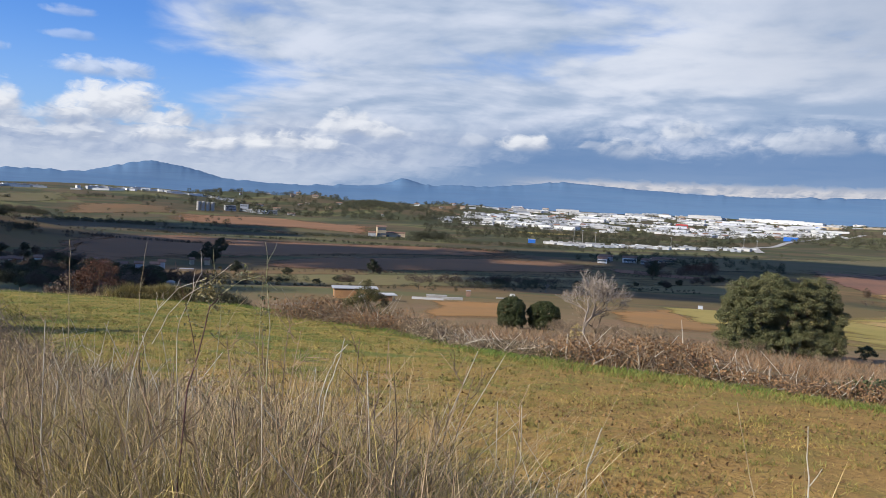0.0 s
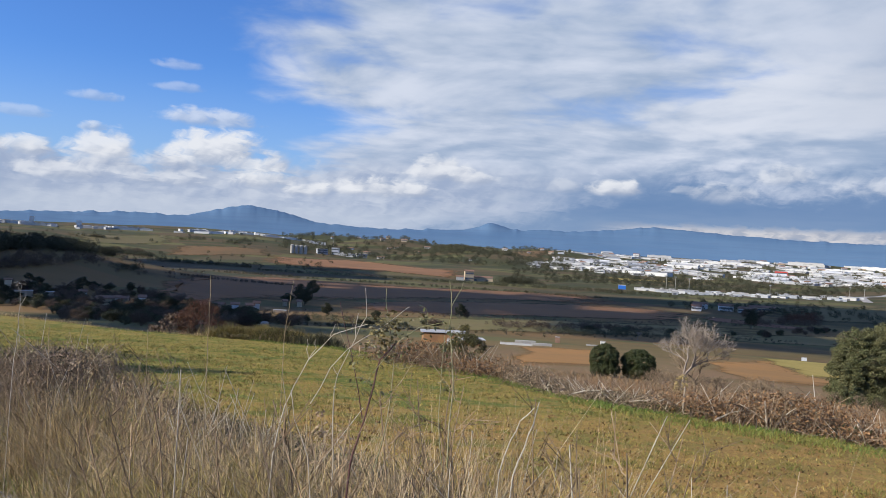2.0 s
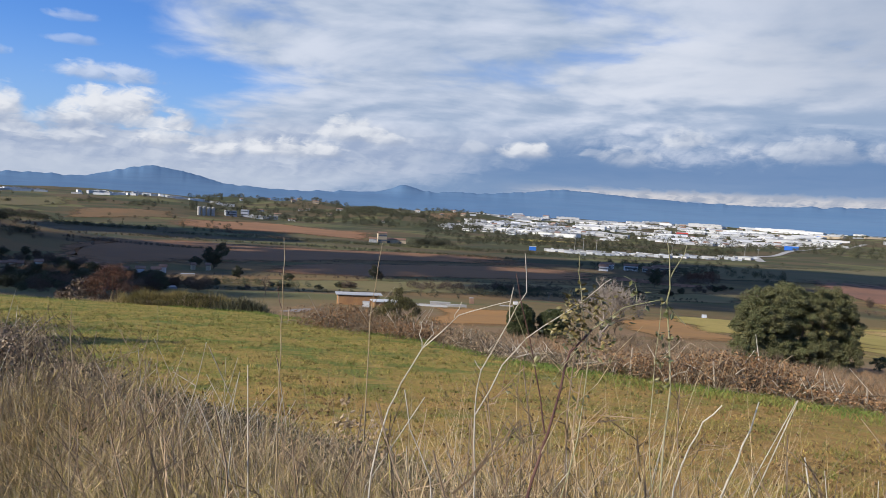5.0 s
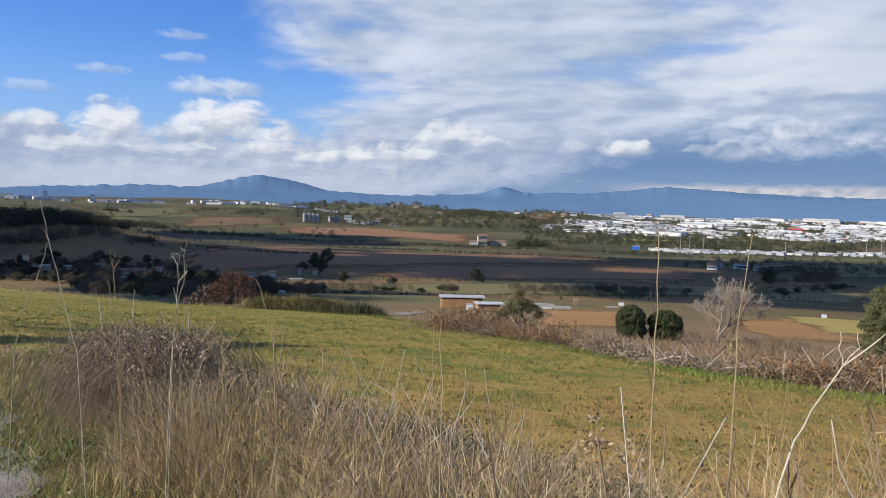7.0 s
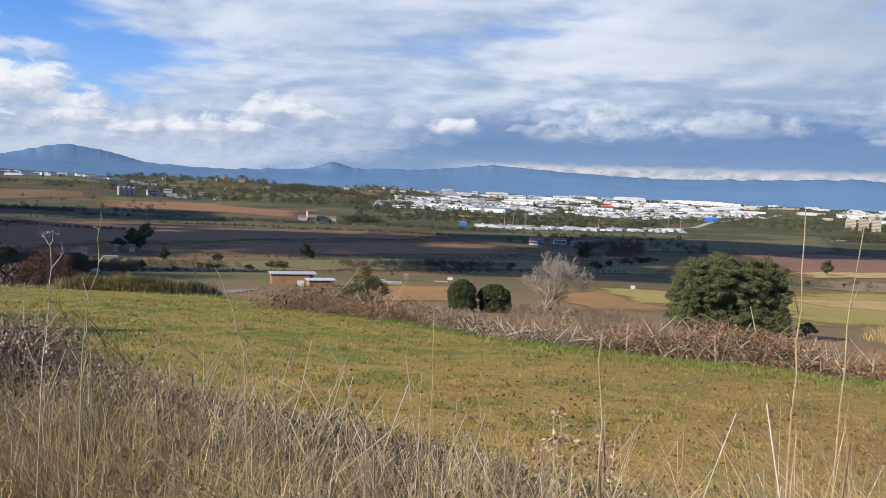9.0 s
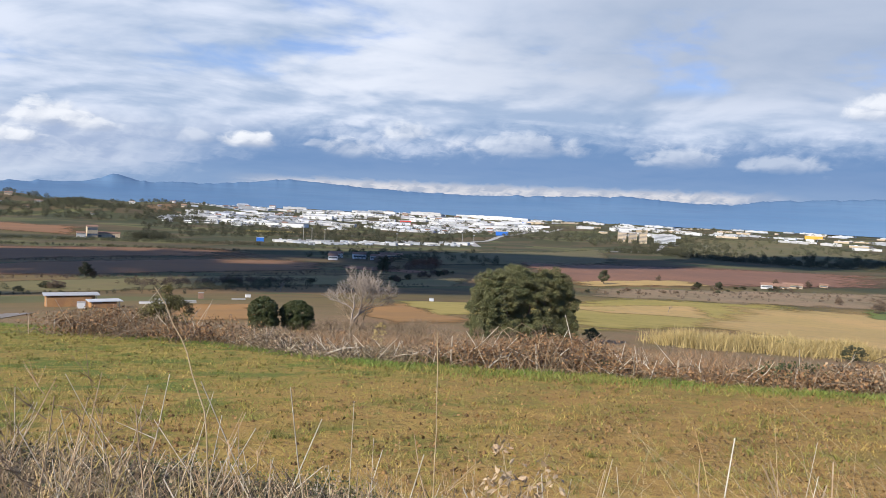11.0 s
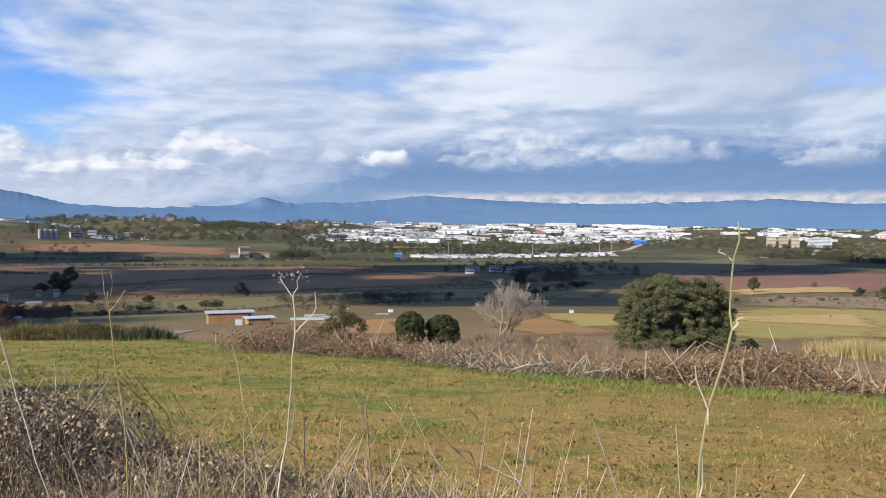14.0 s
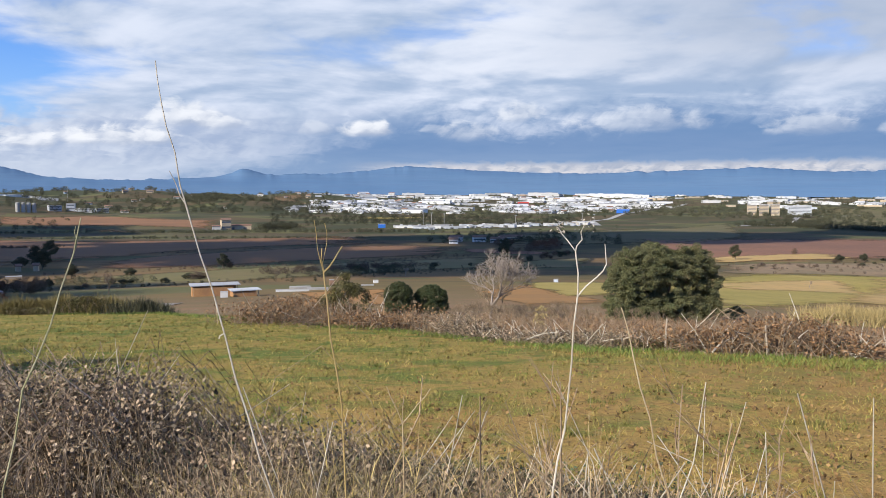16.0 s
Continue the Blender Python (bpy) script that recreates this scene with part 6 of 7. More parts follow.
    patch = np.array([noise.noise((px * 1.6, py * 1.6, 8.0)) for px, py in zip(x, y)])
    ok = rng.random(n) < np.clip(0.75 + 1.2 * patch, 0.15, 1)
    x, y = x[ok], y[ok]
    base = np.stack([x, y, height(x, y) - 0.01], 1)
    fresh = rng.random(len(x)) < 0.45
    for sel, mat, name, label in ((fresh, M_LUSH, "lane_grass", "fresh green grass along the lane's edge"), (~fresh, M_CANEGREEN, "lane_grass", "yellowing grass along the lane's edge")):
        m = sel.sum()
        ob = new(name, blades(name, mat, base[sel], rng.uniform(0.04, 0.13, m), rng.uniform(0.004, 0.010, m), rng.uniform(0.3, 1.5, m), segs=3))
        tagged(ob, label, "grass", kind="stuff")
    # lone long straws standing above the rest
    n = 260
    al, of = rng.uniform(0.8, 7.5, n), rng.uniform(1.0, 3.3, n)
    x, y = from_lane(al, of)
    base = np.stack([x, y, height(x, y) - 0.02], 1)
    ob = new("long_straws", blades("long_straws", M_DRY, base, rng.uniform(0.45, 0.95, n) * (0.6 + 0.45 * (al < 4.5)), rng.uniform(0.004, 0.008, n), rng.uniform(0.05, 0.5, n), segs=5))
    tagged(ob, "scattered long straw stems along the verge", "grass", kind="stuff")
    # stones along the lane
    b = Build()
    for _ in range(500):
        a = r.uniform(-2, 14)
        o = r.uniform(-2.4, 0.2) + float(verge_edge(a))
        x, y = from_lane(a, o)
        s = r.uniform(0.008, 0.028)
        z = ground(x, y) + 0.018
        b.tube([(x, y, z), (x + s * 0.2, y, z + s * 0.6), (x, y, z + s)], s, s * 0.4, 5)
    tagged(new("lane_stones", b.mesh("lane_stones", M_STONE)), "small pale stones on the lane", "stones", kind="stuff")


verge()


def bleached_stems():
    """Stiff pale dead stems with a kink, standing in the verge."""
    r = random.Random(63)
    b = Build()
    n = 0
    while n < 190:
        al, of = r.uniform(1.4, 7.4), r.uniform(1.3, 3.2)
        h = float(tall(al, min(of, 2.3))) * r.uniform(0.55, 1.1)
        if h < 0.3:
            continue
        n += 1
        x, y = from_lane(al, of)
        z = ground(x, y) - 0.03
        a, lean = r.uniform(0, 6.28), r.uniform(0.05, 0.6)
        d = Vector((math.cos(a) * lean, math.sin(a) * lean, 1)).normalized()
        p = Vector((x, y, z))
        q = p + d * h * r.uniform(0.4, 0.7) + Vector((r.uniform(-1, 1), r.uniform(-1, 1), 0)) * 0.03
        e = q + (d + Vector((r.uniform(-1, 1), r.uniform(-1, 1), 0)) * 0.45).normalized() * h * r.uniform(0.25, 0.5)
        rad = r.uniform(0.0018, 0.0042)
        b.tube([p, p.lerp(q, 0.5) + Vector((r.uniform(-1, 1), r.uniform(-1, 1), 0)) * 0.012, q, e], rad, rad * 0.5, 5)
        if r.random() < 0.4:
            f = q + Vector((r.uniform(-1, 1), r.uniform(-1, 1), r.uniform(0.3, 1.2))).normalized() * h * 0.18
            b.tube([q, f], rad * 0.6, rad * 0.3, 4)
    tagged(new("bleached_stems", b.mesh("bleached_stems", M_PALESTALK)), "stiff bleached dead stems standing in the verge", "stems", kind="stuff")


bleached_stems()


def dead_weeds():
    """Stiff dry weeds with many side twigs, built a few times and copied along the verge."""
    r = random.Random(19)
    kinds = []
    for k in range(6):
        al, of = 1.5 + 0.5 * k, 2.0
        x, y = from_lane(al, of)
        ob = thing("dead_weed", (x, y, ground(x, y)), "stiff dead weed with bleached brown twigs", "weed", "verge weeds", turn=60 * k)
        b = Build()
        h = 0.95
        lean = Vector((r.uniform(-0.25, 0.25), r.uniform(-0.25, 0.25), 1))
        p = [lean * h * t + Vector((r.uniform(-1, 1), r.uniform(-1, 1), 0)) * 0.02 * t for t in (0, 0.3, 0.6, 0.85, 1)]
        p[0].z = -0.04
        b.tube(p, 0.0042, 0.0016, 4)
        part("stem", b, M_DEADWEED, ob)
        for i in range(7):
            t = r.uniform(0.12, 0.95)
            s = lean * h * t
            a = r.uniform(0, 6.28)
            d = Vector((math.cos(a), math.sin(a), r.uniform(0.5, 1.8))).normalized() * h * r.uniform(0.18, 0.5) * (1.15 - t)
            b = Build()
            q = s + d * 0.5 + Vector((0, 0, -0.01))
            e = s + d + Vector((0, 0, r.uniform(-0.02, 0.05)))
            b.tube([s, q, e], 0.0024, 0.0011, 3)
            for _ in range(4):
                f = s.lerp(e, r.uniform(0.25, 0.95))
                g = f + (d.normalized() + Vector((r.uniform(-1, 1), r.uniform(-1, 1), r.uniform(-0.2, 0.8)))) * h * 0.07
                b.tube([f, g], 0.0015, 0.0009, 3)
            part("twig", b, M_DEADWEED, ob)
        kinds.append(ob)
    n = 0
    while n < 230:
        al, of = r.uniform(0.9, 8.6), r.uniform(0.95, 2.9)
        h = float(tall(al, of))
        if h < 0.34:
            continue
        x, y = from_lane(al, of)
        s = h * r.uniform(0.75, 1.15)
        copy_thing(r.choice(kinds), Matrix.Translation((x, y, ground(x, y))) @ Matrix.Rotation(r.uniform(0, 6.28), 4, "Z") @ Matrix.Rotation(r.uniform(-0.3, 0.3), 4, "X") @ Matrix.Scale(s, 4))
        n += 1


dead_weeds()
for al, of, w, h, tw, lv, sd in ((9.3, 2.6, 0.44, 1.02, 1000, 21000, 31), (8.3, 2.8, 0.46, 0.7, 800, 13000, 32), (10.4, 2.6, 0.5, 0.95, 700, 15000, 33), (6.8, 2.75, 0.4, 0.55, 480, 6500, 34), (3.9, 2.7, 0.4, 0.55, 350, 2200, 35), (5.1, 2.5, 0.4, 0.55, 420, 4200, 36), (6.4, 3.2, 0.4, 0.45, 460, 6500, 37), (7.3, 3.1, 0.4, 0.42, 480, 7000, 41), (5.5, 3.2, 0.35, 0.4, 420, 5500, 42), (4.6, 3.3, 0.35, 0.36, 380, 4500, 43), (3.6, 3.4, 0.35, 0.34, 380, 3600, 44), (2.6, 3.3, 0.35, 0.34, 360, 3200, 45), (6.9, 3.6, 0.35, 0.34, 420, 8000, 46), (8.0, 3.5, 0.4, 0.4, 420, 8000, 47), (5.9, 3.7, 0.3, 0.3, 320, 6000, 48), (6.3, 4.2, 0.35, 0.22, 260, 5000, 49), (7.4, 4.1, 0.35, 0.24, 260, 5000, 50), (4.5, 2.65, 0.3, 0.55, 420, 4500, 38)):
    x0, y0 = from_lane(al - 0.5, of)
    x1, y1 = from_lane(al + 0.5, of)
    bush = bramble("bramble_bush", [(x0, y0), (x1, y1)], w, h, tw, lv, "withered low bramble, brown leaves darkened for its deep shade" if of > 3 else "withered bramble bush with purplish brown leaves", 0.022, 0.0028, seed=sd, group="verge brambles", reach=0.5, pale=26, even=True, leaf_mat=M_DUSKLEAF if of > 3 else M_BRAMBLE)
    pos = np.stack([np.clip(rng.normal(0, w * 0.6, 3000), -w, w), np.clip(rng.normal(0, w * 0.6, 3000), -w, w), h * 0.85 * rng.random(3000) ** 0.6], 1)
    cx, cy = (x0 + x1) / 2, (y0 + y1) / 2
    tagged(part("green_foliage", leaf_mesh("green_foliage", M_GREENLEAF, pos[:700], rng.uniform(0.012, 0.026, 700)), None, bush, "few green leaves"), kind="stuff")
    tagged(part("pale_foliage", leaf_mesh("pale_foliage", M_PALELEAF, pos[2300:], rng.uniform(0.010, 0.024, 700)), None, bush, "bleached dead leaves"), kind="stuff")


# ---------------------------------------------------------------- single stalks


def stem(name, label, mat, lines, group="", category="weed", leaves=None, leaf_mat=None, leaf=0.03):
    """A plant out of stem lines (points in metres, thickness at foot and tip); its foot stands in the ground."""
    x, y, _ = lines[0][0][0]
    z = ground(x, y)
    ob = thing(name, (x, y, z), label, category, group)
    for i, (pts, r0, r1) in enumerate(lines):
        b = Build()
        q = [Vector(p) - Vector((x, y, z)) for p in pts]
        if i == 0:
            q[0].z = -0.05
        s = []
        for j in range(len(q) - 1):
            s += [q[j], q[j].lerp(q[j + 1], 0.5) + Vector((R.uniform(-1, 1), R.uniform(-1, 1), 0)) * 0.004]
        b.tube(s + [q[-1]], r0 * 0.85, r1 * 0.85, 6)
        part("stem" if i == 0 else "branch", b, mat if not isinstance(mat, (list, tuple)) else mat[min(i, len(mat) - 1)], ob)
    for cx, cy, cz, rad, n in leaves or ():
        b = Build()
        for _ in range(n):
            d = Vector((R.gauss(0, 1), R.gauss(0, 1), R.gauss(0, 0.8)))
            d = d.normalized() * rad * R.random() ** 0.5
            b.leaf(Vector((cx, cy, cz)) - Vector((x, y, z)) + d, (R.uniform(-1, 1), R.uniform(-1, 1), R.uniform(-0.9, 0.5)), (R.uniform(-1, 1), R.uniform(-1, 1), 1), leaf * R.uniform(0.6, 1.3), leaf * R.uniform(0.4, 0.7))
        tagged(part("foliage", b, leaf_mat or M_ROSELEAF, ob), kind="stuff")
    return ob


# trees behind the lane's bend, whose shade falls across the field
bare_tree("roadside_tree", -17.0, 15.5, 8.0, "leafless roadside tree beside the lane", 41, M_BARK)
tree("roadside_bush", (-15.8, 12.2, ground(-15.8, 12.2)), [(0, 0, 2.9, 1.0, 1.0, 2.6), (0.5, 0.5, 5.0, 0.8, 0.8, 1.4)], 170, 60, 0.35, 0.12, M_GREENLEAF, 0.1, "dark evergreen bush beside the lane", "bush")

stem("dry_stalk", "tall thin bleached dry stalk leaning from the verge", M_PALESTALK, [
    ([(-3.598, 3.820, -1.361), (-3.671, 3.825, -0.316), (-3.715, 3.829, -0.159), (-3.753, 3.830, -0.009), (-3.776, 3.831, 0.086), (-3.812, 3.831, 0.214), (-3.834, 3.831, 0.329), (-3.855, 3.830, 0.417), (-3.863, 3.830, 0.487)], 0.0024, 0.0011),
    ([(-3.812, 3.831, 0.214), (-3.828, 3.831, 0.254), (-3.844, 3.830, 0.296)], 0.0013, 0.0008),
    ([(-3.765, 3.831, -0.008), (-3.755, 3.830, 0.002)], 0.0017, 0.0013),
], "verge stalks")
stem("umbel_stalk", "pale forked dry stalk with withered umbels", M_PALESTALK, [
    ([(-3.193, 3.723, -1.328), (-3.153, 3.703, -0.317), (-3.134, 3.694, -0.193), (-3.124, 3.689, -0.060), (-3.116, 3.685, 0.065), (-3.121, 3.687, 0.150)], 0.0026, 0.0017),
    ([(-3.121, 3.687, 0.150), (-3.135, 3.694, 0.171), (-3.150, 3.702, 0.196)], 0.0015, 0.0011),
    ([(-3.121, 3.687, 0.150), (-3.110, 3.682, 0.172), (-3.107, 3.680, 0.200)], 0.0015, 0.0011),
    ([(-3.116, 3.685, 0.065), (-3.086, 3.669, 0.101), (-3.070, 3.660, 0.127), (-3.073, 3.662, 0.165)], 0.0019, 0.0011),
], "verge stalks", leaves=[(-3.148, 3.701, 0.198, 0.017, 26), (-3.107, 3.680, 0.202, 0.024, 30)], leaf_mat=M_PALESTALK, leaf=0.007)
stem("yellow_stalk", "yellow forked weed stem", M_YELLOWSTALK, [
    ([(-3.502, 3.953, -1.360), (-3.511, 3.955, -0.383), (-3.518, 3.956, -0.188), (-3.540, 3.960, -0.044), (-3.553, 3.962, 0.094)], 0.0022, 0.0020),
    ([(-3.553, 3.962, 0.094), (-3.533, 3.959, 0.118), (-3.515, 3.956, 0.148)], 0.0020, 0.0015),
    ([(-3.553, 3.962, 0.094), (-3.558, 3.963, 0.118), (-3.556, 3.962, 0.144)], 0.0017, 0.0011),
    ([(-3.553, 3.962, 0.094), (-3.565, 3.964, 0.144), (-3.571, 3.965, 0.202)], 0.0009, 0.0007),
    ([(-3.556, 3.963, 0.109), (-3.546, 3.961, 0.155), (-3.550, 3.962, 0.196)], 0.0008, 0.0007),
], "verge stalks")
stem("dry_stalk", "thin yellowish stalk with a forked tip", M_GREENSTALK, [
    ([(-4.262, 4.205, -1.411), (-4.211, 4.216, -0.389), (-4.167, 4.225, -0.171), (-4.109, 4.236, -0.033), (-4.060, 4.243, 0.120), (-4.043, 4.245, 0.200)], 0.0032, 0.0017),
    ([(-4.060, 4.243, 0.120), (-4.052, 4.244, 0.151), (-4.054, 4.244, 0.182)], 0.0014, 0.0010),
], "verge stalks")
stem("dry_stalk", "short forked straw stalk", M_STALK, [
    ([(-3.190, 4.682, -1.386), (-3.194, 4.683, -0.683), (-3.199, 4.685, -0.466)], 0.0026, 0.0023),
    ([(-3.199, 4.685, -0.466), (-3.237, 4.694, -0.375), (-3.247, 4.696, -0.348)], 0.0020, 0.0013),
    ([(-3.199, 4.685, -0.466), (-3.152, 4.672, -0.403), (-3.115, 4.661, -0.355)], 0.0020, 0.0013),
    ([(-3.199, 4.685, -0.466), (-3.194, 4.683, -0.376)], 0.0017, 0.0012),
], "verge stalks")
stem("dry_stalk", "slender bending straw stalk", M_STALK, [
    ([(-3.148, 3.188, -1.303), (-3.211, 3.230, -0.140), (-3.234, 3.246, -0.034), (-3.254, 3.258, 0.048), (-3.268, 3.266, 0.111)], 0.0016, 0.0009),
], "verge stalks")
stem("green_stalk", "tall greenish stalk with a bleached forked top", (M_GREENSTALK, M_PALESTALK), [
    ([(-2.791, 2.634, -1.245), (-2.754, 2.627, -0.027), (-2.748, 2.625, 0.021), (-2.742, 2.624, 0.092), (-2.730, 2.621, 0.148), (-2.713, 2.617, 0.212), (-2.715, 2.618, 0.254), (-2.713, 2.617, 0.296), (-2.709, 2.616, 0.339)], 0.0024, 0.0012),
    ([(-2.715, 2.618, 0.293), (-2.723, 2.620, 0.300), (-2.729, 2.621, 0.306)], 0.0013, 0.0009),
    ([(-2.713, 2.617, 0.212), (-2.706, 2.616, 0.219), (-2.701, 2.614, 0.226)], 0.0017, 0.0013),
    ([(-2.739, 2.623, 0.099), (-2.746, 2.625, 0.135), (-2.755, 2.627, 0.169)], 0.0015, 0.0010),
    ([(-2.753, 2.626, -0.007), (-2.743, 2.624, 0.028), (-2.745, 2.625, 0.071)], 0.0016, 0.0011),
], "verge stalks")
stem("dry_stalk", "slender curved straw stalk", M_STALK, [
    ([(-2.266, 2.234, -1.204), (-2.329, 2.293, 0.014), (-2.342, 2.306, 0.078), (-2.357, 2.320, 0.134), (-2.377, 2.337, 0.177), (-2.403, 2.358, 0.232)], 0.0016, 0.0007),
], "verge stalks")
stem("dry_stalk", "thin straight straw stalk", M_STALK, [
    ([(-1.854, 2.455, -1.190), (-1.857, 2.458, -0.126), (-1.858, 2.459, -0.014), (-1.862, 2.463, 0.130)], 0.0017, 0.0008),
], "verge stalks")
stem("dry_stalk", "thin straight straw stalk", M_STALK, [
    ([(-1.800, 1.456, -1.130), (-1.812, 1.466, 0.088), (-1.815, 1.468, 0.170), (-1.817, 1.470, 0.257)], 0.0017, 0.0009),
], "verge stalks")
stem("dry_stalk", "tall stalk, dark below and bleached above", (M_STALK, M_ROSEBARK), [
    ([(-1.343, 1.694, -1.120), (-1.347, 1.695, -0.157), (-1.350, 1.696, 0.072), (-1.352, 1.696, 0.197), (-1.352, 1.696, 0.322), (-1.354, 1.697, 0.439)], 0.0026, 0.0012),
    ([(-1.349, 1.695, 0.072), (-1.358, 1.698, 0.109), (-1.360, 1.698, 0.134)], 0.0012, 0.0007),
    ([(-1.352, 1.696, 0.247), (-1.362, 1.699, 0.284), (-1.362, 1.699, 0.306)], 0.0012, 0.0008),
], "verge stalks")
stem("bare_cane", "bleached arching bare cane", M_PALESTALK, [
    ([(-1.136, 1.688, -1.105), (-1.089, 1.673, -0.197), (-1.051, 1.661, -0.011), (-1.022, 1.651, 0.061), (-0.971, 1.632, 0.162), (-0.882, 1.595, 0.261), (-0.818, 1.565, 0.288), (-0.756, 1.534, 0.312)], 0.0032, 0.0011),
    ([(-0.971, 1.632, 0.162), (-0.980, 1.635, 0.199), (-0.978, 1.635, 0.235)], 0.0016, 0.0011),
    ([(-0.971, 1.632, 0.162), (-0.943, 1.621, 0.205), (-0.948, 1.623, 0.237)], 0.0015, 0.0010),
    ([(-0.893, 1.600, 0.252), (-0.883, 1.595, 0.276), (-0.876, 1.592, 0.298)], 0.0013, 0.0009),
], "verge stalks")
stem("bare_cane", "bleached crooked bare cane", M_PALESTALK, [
    ([(-0.829, 1.499, -1.090), (-0.940, 1.544, -0.162), (-0.998, 1.567, -0.038), (-1.016, 1.574, 0.063)], 0.0024, 0.0015),
], "verge stalks")
stem("bare_cane", "pale bare cane with thin side twigs", M_PALESTALK, [
    ([(-0.828, 1.436, -1.079), (-0.840, 1.442, -0.123), (-0.849, 1.447, 0.049), (-0.840, 1.442, 0.149), (-0.783, 1.412, 0.277), (-0.778, 1.409, 0.360)], 0.0028, 0.0012),
    ([(-0.840, 1.442, 0.149), (-0.856, 1.450, 0.172)], 0.0014, 0.0010),
    ([(-0.783, 1.412, 0.277), (-0.749, 1.393, 0.351), (-0.757, 1.397, 0.444)], 0.0014, 0.0010),
], "verge stalks")
stem("wild_rose", "thorny wild rose with dark stems and yellowing leaves", (M_ROSEBARK, M_ROSEBARK, M_PALESTALK, M_STALK, M_GREENSTALK), [
    ([(-0.822, 1.216, -1.062), (-0.758, 1.216, -0.076), (-0.739, 1.216, -0.002), (-0.722, 1.216, 0.061), (-0.700, 1.215, 0.160), (-0.684, 1.215, 0.244), (-0.639, 1.213, 0.295)], 0.0043, 0.0026),
    ([(-0.729, 1.216, 0.061), (-0.743, 1.216, 0.137), (-0.775, 1.216, 0.268), (-0.814, 1.215, 0.411)], 0.0023, 0.0010),
    ([(-0.887, 1.211, 0.099), (-0.833, 1.214, 0.210), (-0.783, 1.216, 0.270), (-0.709, 1.216, 0.323), (-0.630, 1.212, 0.386), (-0.604, 1.210, 0.408)], 0.0019, 0.0011),
    ([(-0.758, 1.216, -0.076), (-0.733, 1.216, 0.019), (-0.697, 1.215, 0.104), (-0.618, 1.211, 0.177), (-0.581, 1.208, 0.249), (-0.529, 1.203, 0.308)], 0.0015, 0.0008),
    ([(-0.677, 1.215, 0.244), (-0.620, 1.212, 0.219), (-0.559, 1.206, 0.236)], 0.0009, 0.0006),
    ([(-0.700, 1.215, 0.160), (-0.758, 1.216, 0.213), (-0.797, 1.215, 0.295), (-0.820, 1.215, 0.349)], 0.0010, 0.0006),
    ([(-0.686, 1.215, -0.091), (-0.655, 1.214, 0.050), (-0.642, 1.213, 0.232), (-0.668, 1.214, 0.377), (-0.676, 1.215, 0.459)], 0.0020, 0.0009),
    ([(-0.465, 1.195, -0.066), (-0.459, 1.194, 0.173), (-0.480, 1.197, 0.367), (-0.478, 1.196, 0.422), (-0.487, 1.198, 0.494)], 0.0028, 0.0012),
    ([(-0.477, 1.196, 0.415), (-0.461, 1.194, 0.451), (-0.446, 1.192, 0.491)], 0.0013, 0.0009),
    ([(-0.639, 1.213, 0.295), (-0.572, 1.208, 0.347), (-0.491, 1.198, 0.369), (-0.436, 1.190, 0.316)], 0.0016, 0.0011),
    ([(-0.639, 1.213, 0.295), (-0.683, 1.215, 0.230), (-0.721, 1.216, 0.173)], 0.0013, 0.0008),
    ([(-0.546, 1.205, 0.360), (-0.552, 1.206, 0.404), (-0.577, 1.208, 0.416)], 0.0010, 0.0007),
    ([(-0.478, 1.197, -0.081), (-0.499, 1.199, 0.086), (-0.497, 1.199, 0.240), (-0.491, 1.198, 0.366)], 0.0016, 0.0009),
], "verge stalks", leaves=[(-0.680, 1.215, 0.341, 0.055, 80), (-0.652, 1.213, 0.294, 0.080, 110), (-0.708, 1.216, 0.298, 0.047, 34), (-0.628, 1.212, 0.358, 0.050, 36), (-0.769, 1.216, 0.171, 0.055, 16), (-0.672, 1.214, 0.161, 0.055, 14), (-0.473, 1.196, 0.297, 0.036, 16), (-0.483, 1.197, 0.234, 0.022, 20), (-0.479, 1.197, 0.350, 0.019, 14), (-0.546, 1.205, 0.363, 0.055, 26), (-0.666, 1.214, 0.245, 0.036, 18), (-0.759, 1.216, 0.241, 0.022, 6), (-0.480, 1.197, 0.185, 0.025, 10)], leaf_mat=M_ROSELEAF, leaf=0.017)
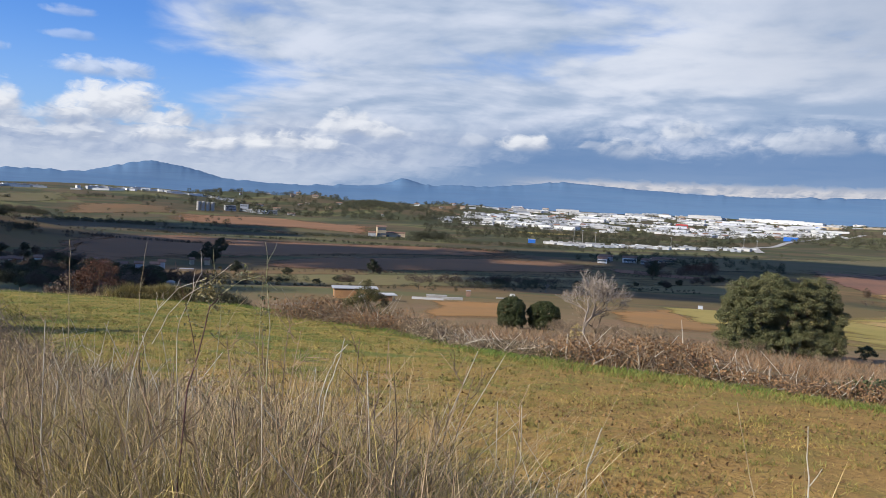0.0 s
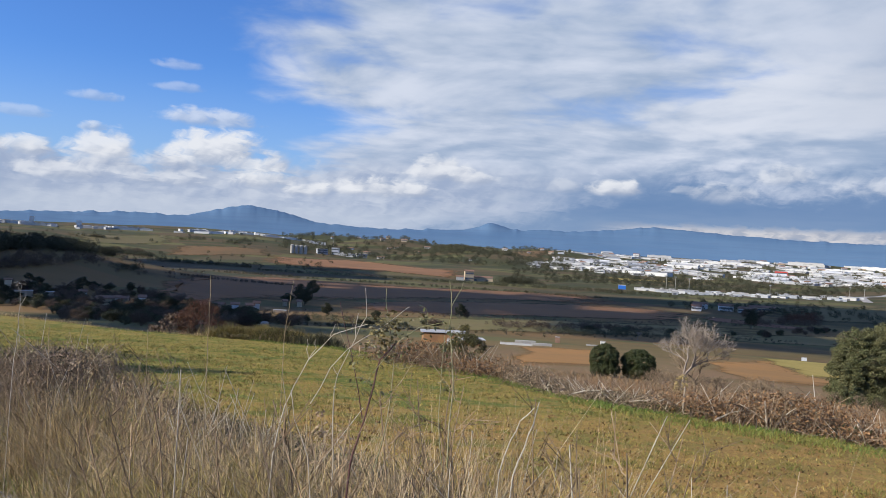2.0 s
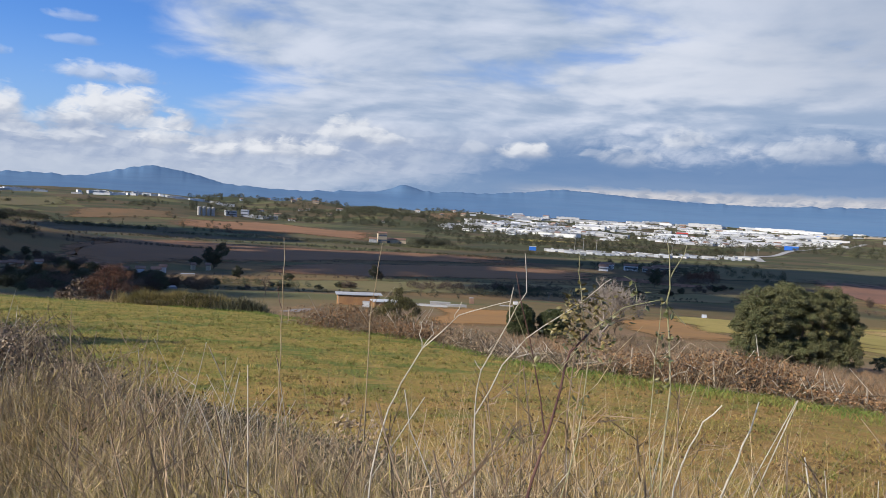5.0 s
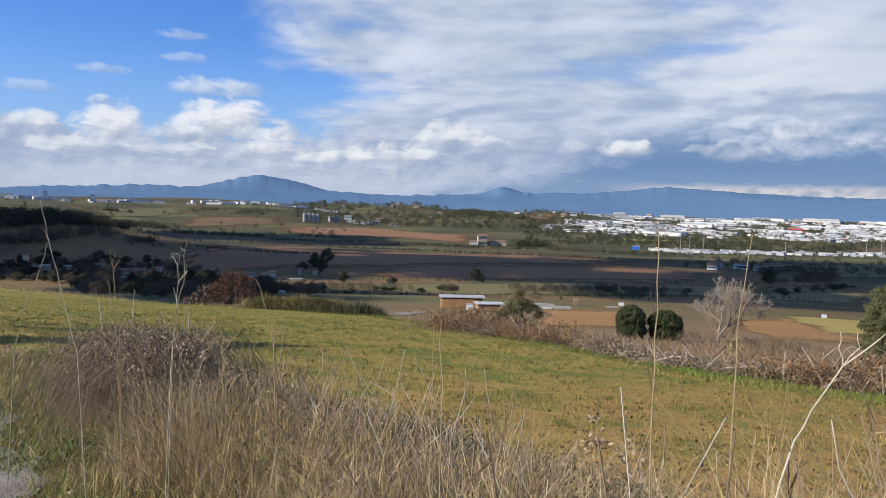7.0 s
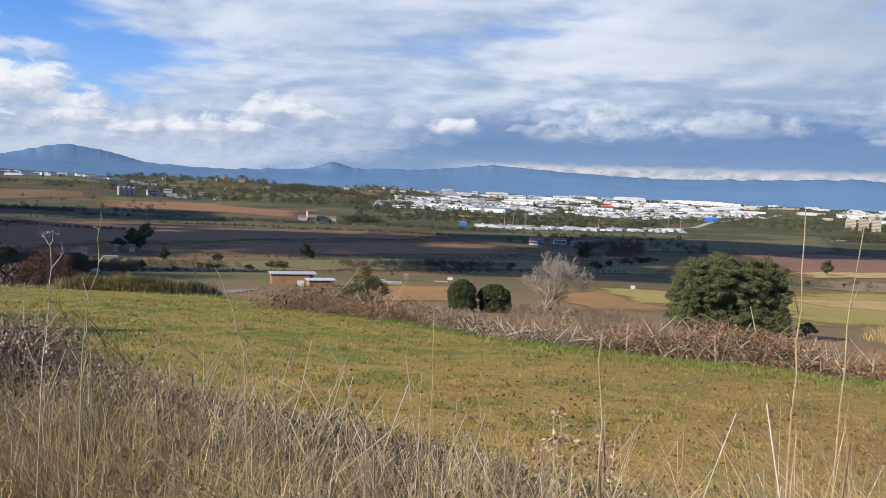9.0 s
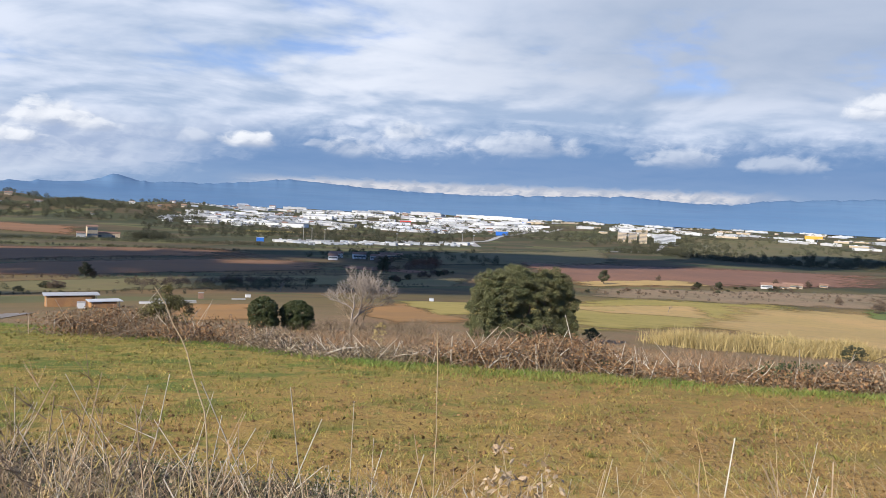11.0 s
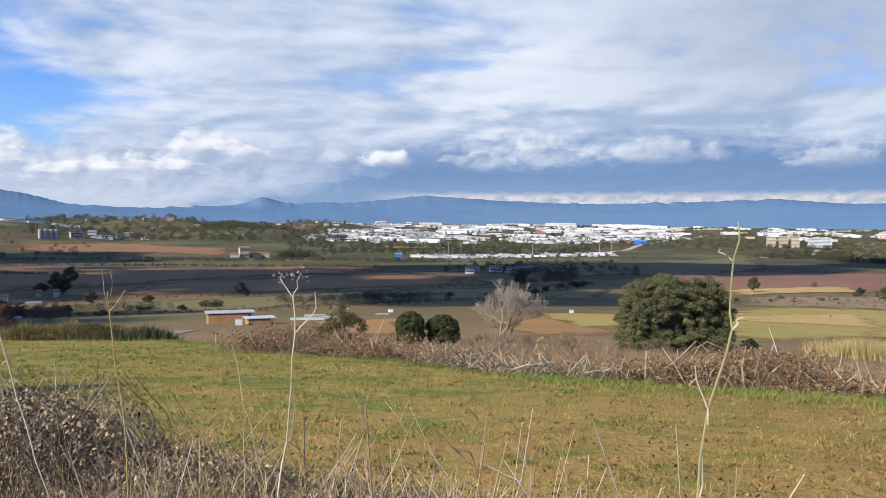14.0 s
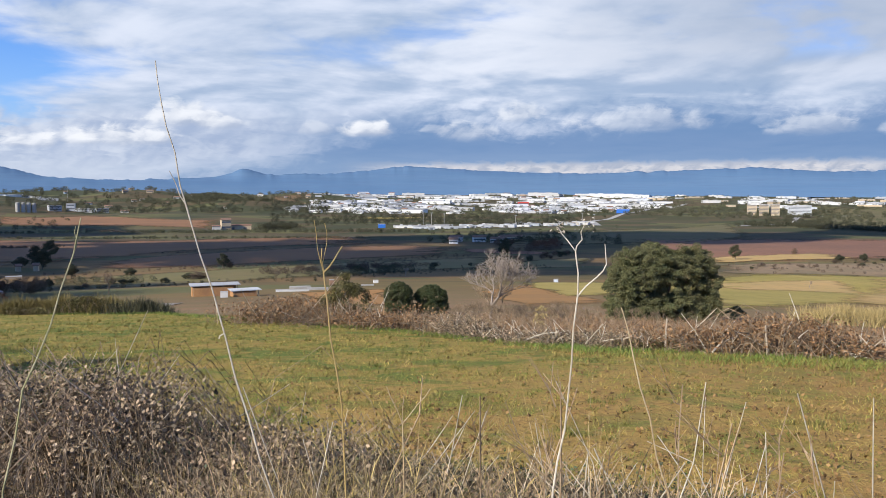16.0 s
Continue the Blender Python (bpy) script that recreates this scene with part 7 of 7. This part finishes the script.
stem("leafy_weed", "withered weed with large pale drooping leaves", M_STALK, [
    ([(-1.094, 3.300, -1.205), (-1.113, 3.307, -0.757), (-1.143, 3.319, -0.577), (-1.184, 3.335, -0.381)], 0.0035, 0.0013),
    ([(-1.134, 3.316, -0.622), (-1.063, 3.287, -0.545), (-1.026, 3.271, -0.495)], 0.0017, 0.0010),
    ([(-1.133, 3.315, -0.644), (-1.225, 3.350, -0.586), (-1.269, 3.365, -0.544)], 0.0017, 0.0010),
], "verge stalks", leaves=[(-1.175, 3.332, -0.421, 0.035, 14), (-1.158, 3.325, -0.510, 0.040, 18), (-1.173, 3.331, -0.580, 0.088, 26), (-1.063, 3.287, -0.556, 0.110, 44), (-1.037, 3.276, -0.655, 0.132, 50), (-1.223, 3.349, -0.631, 0.088, 26)], leaf_mat=M_PALELEAF, leaf=0.034)
stem("bare_cane", "bleached hooked bare stick in the grass", M_PALESTALK, [
    ([(-0.342, 1.561, -1.056), (-0.278, 1.547, -0.177), (-0.245, 1.540, -0.060), (-0.217, 1.533, 0.009), (-0.172, 1.522, 0.058)], 0.0032, 0.0020),
], "verge stalks")
stem("bare_cane", "bleached crooked bare stick in the grass", M_PALESTALK, [
    ([(-0.327, 1.355, -1.043), (-0.252, 1.336, -0.124), (-0.221, 1.328, -0.030), (-0.197, 1.322, 0.049), (-0.183, 1.318, 0.120)], 0.0032, 0.0020),
], "verge stalks")
stem("dry_stalk", "thin straw stalk above the grass", M_STALK, [
    ([(-1.109, 1.871, -1.118), (-1.109, 1.871, 0.025), (-1.109, 1.871, 0.190), (-1.097, 1.873, 0.300), (-1.083, 1.875, 0.428)], 0.0023, 0.0010),
    ([(-1.107, 1.871, 0.226), (-1.087, 1.874, 0.272)], 0.0012, 0.0008),
], "verge stalks")
stem("dry_stalk", "short white dry stalk at the field edge", M_PALESTALK, [
    ([(1.047, 0.098, -0.907), (1.029, 0.109, -0.037), (1.020, 0.114, 0.068), (1.018, 0.116, 0.149)], 0.0032, 0.0013),
    ([(1.029, 0.109, -0.007), (1.052, 0.094, 0.046)], 0.0017, 0.0010),
], "verge stalks")
stem("dry_stalk", "thin leaning straw stalk", M_STALK, [
    ([(1.012, 0.237, -0.919), (0.969, 0.261, -0.097), (0.942, 0.276, 0.028), (0.914, 0.291, 0.164)], 0.0023, 0.0012),
], "verge stalks")
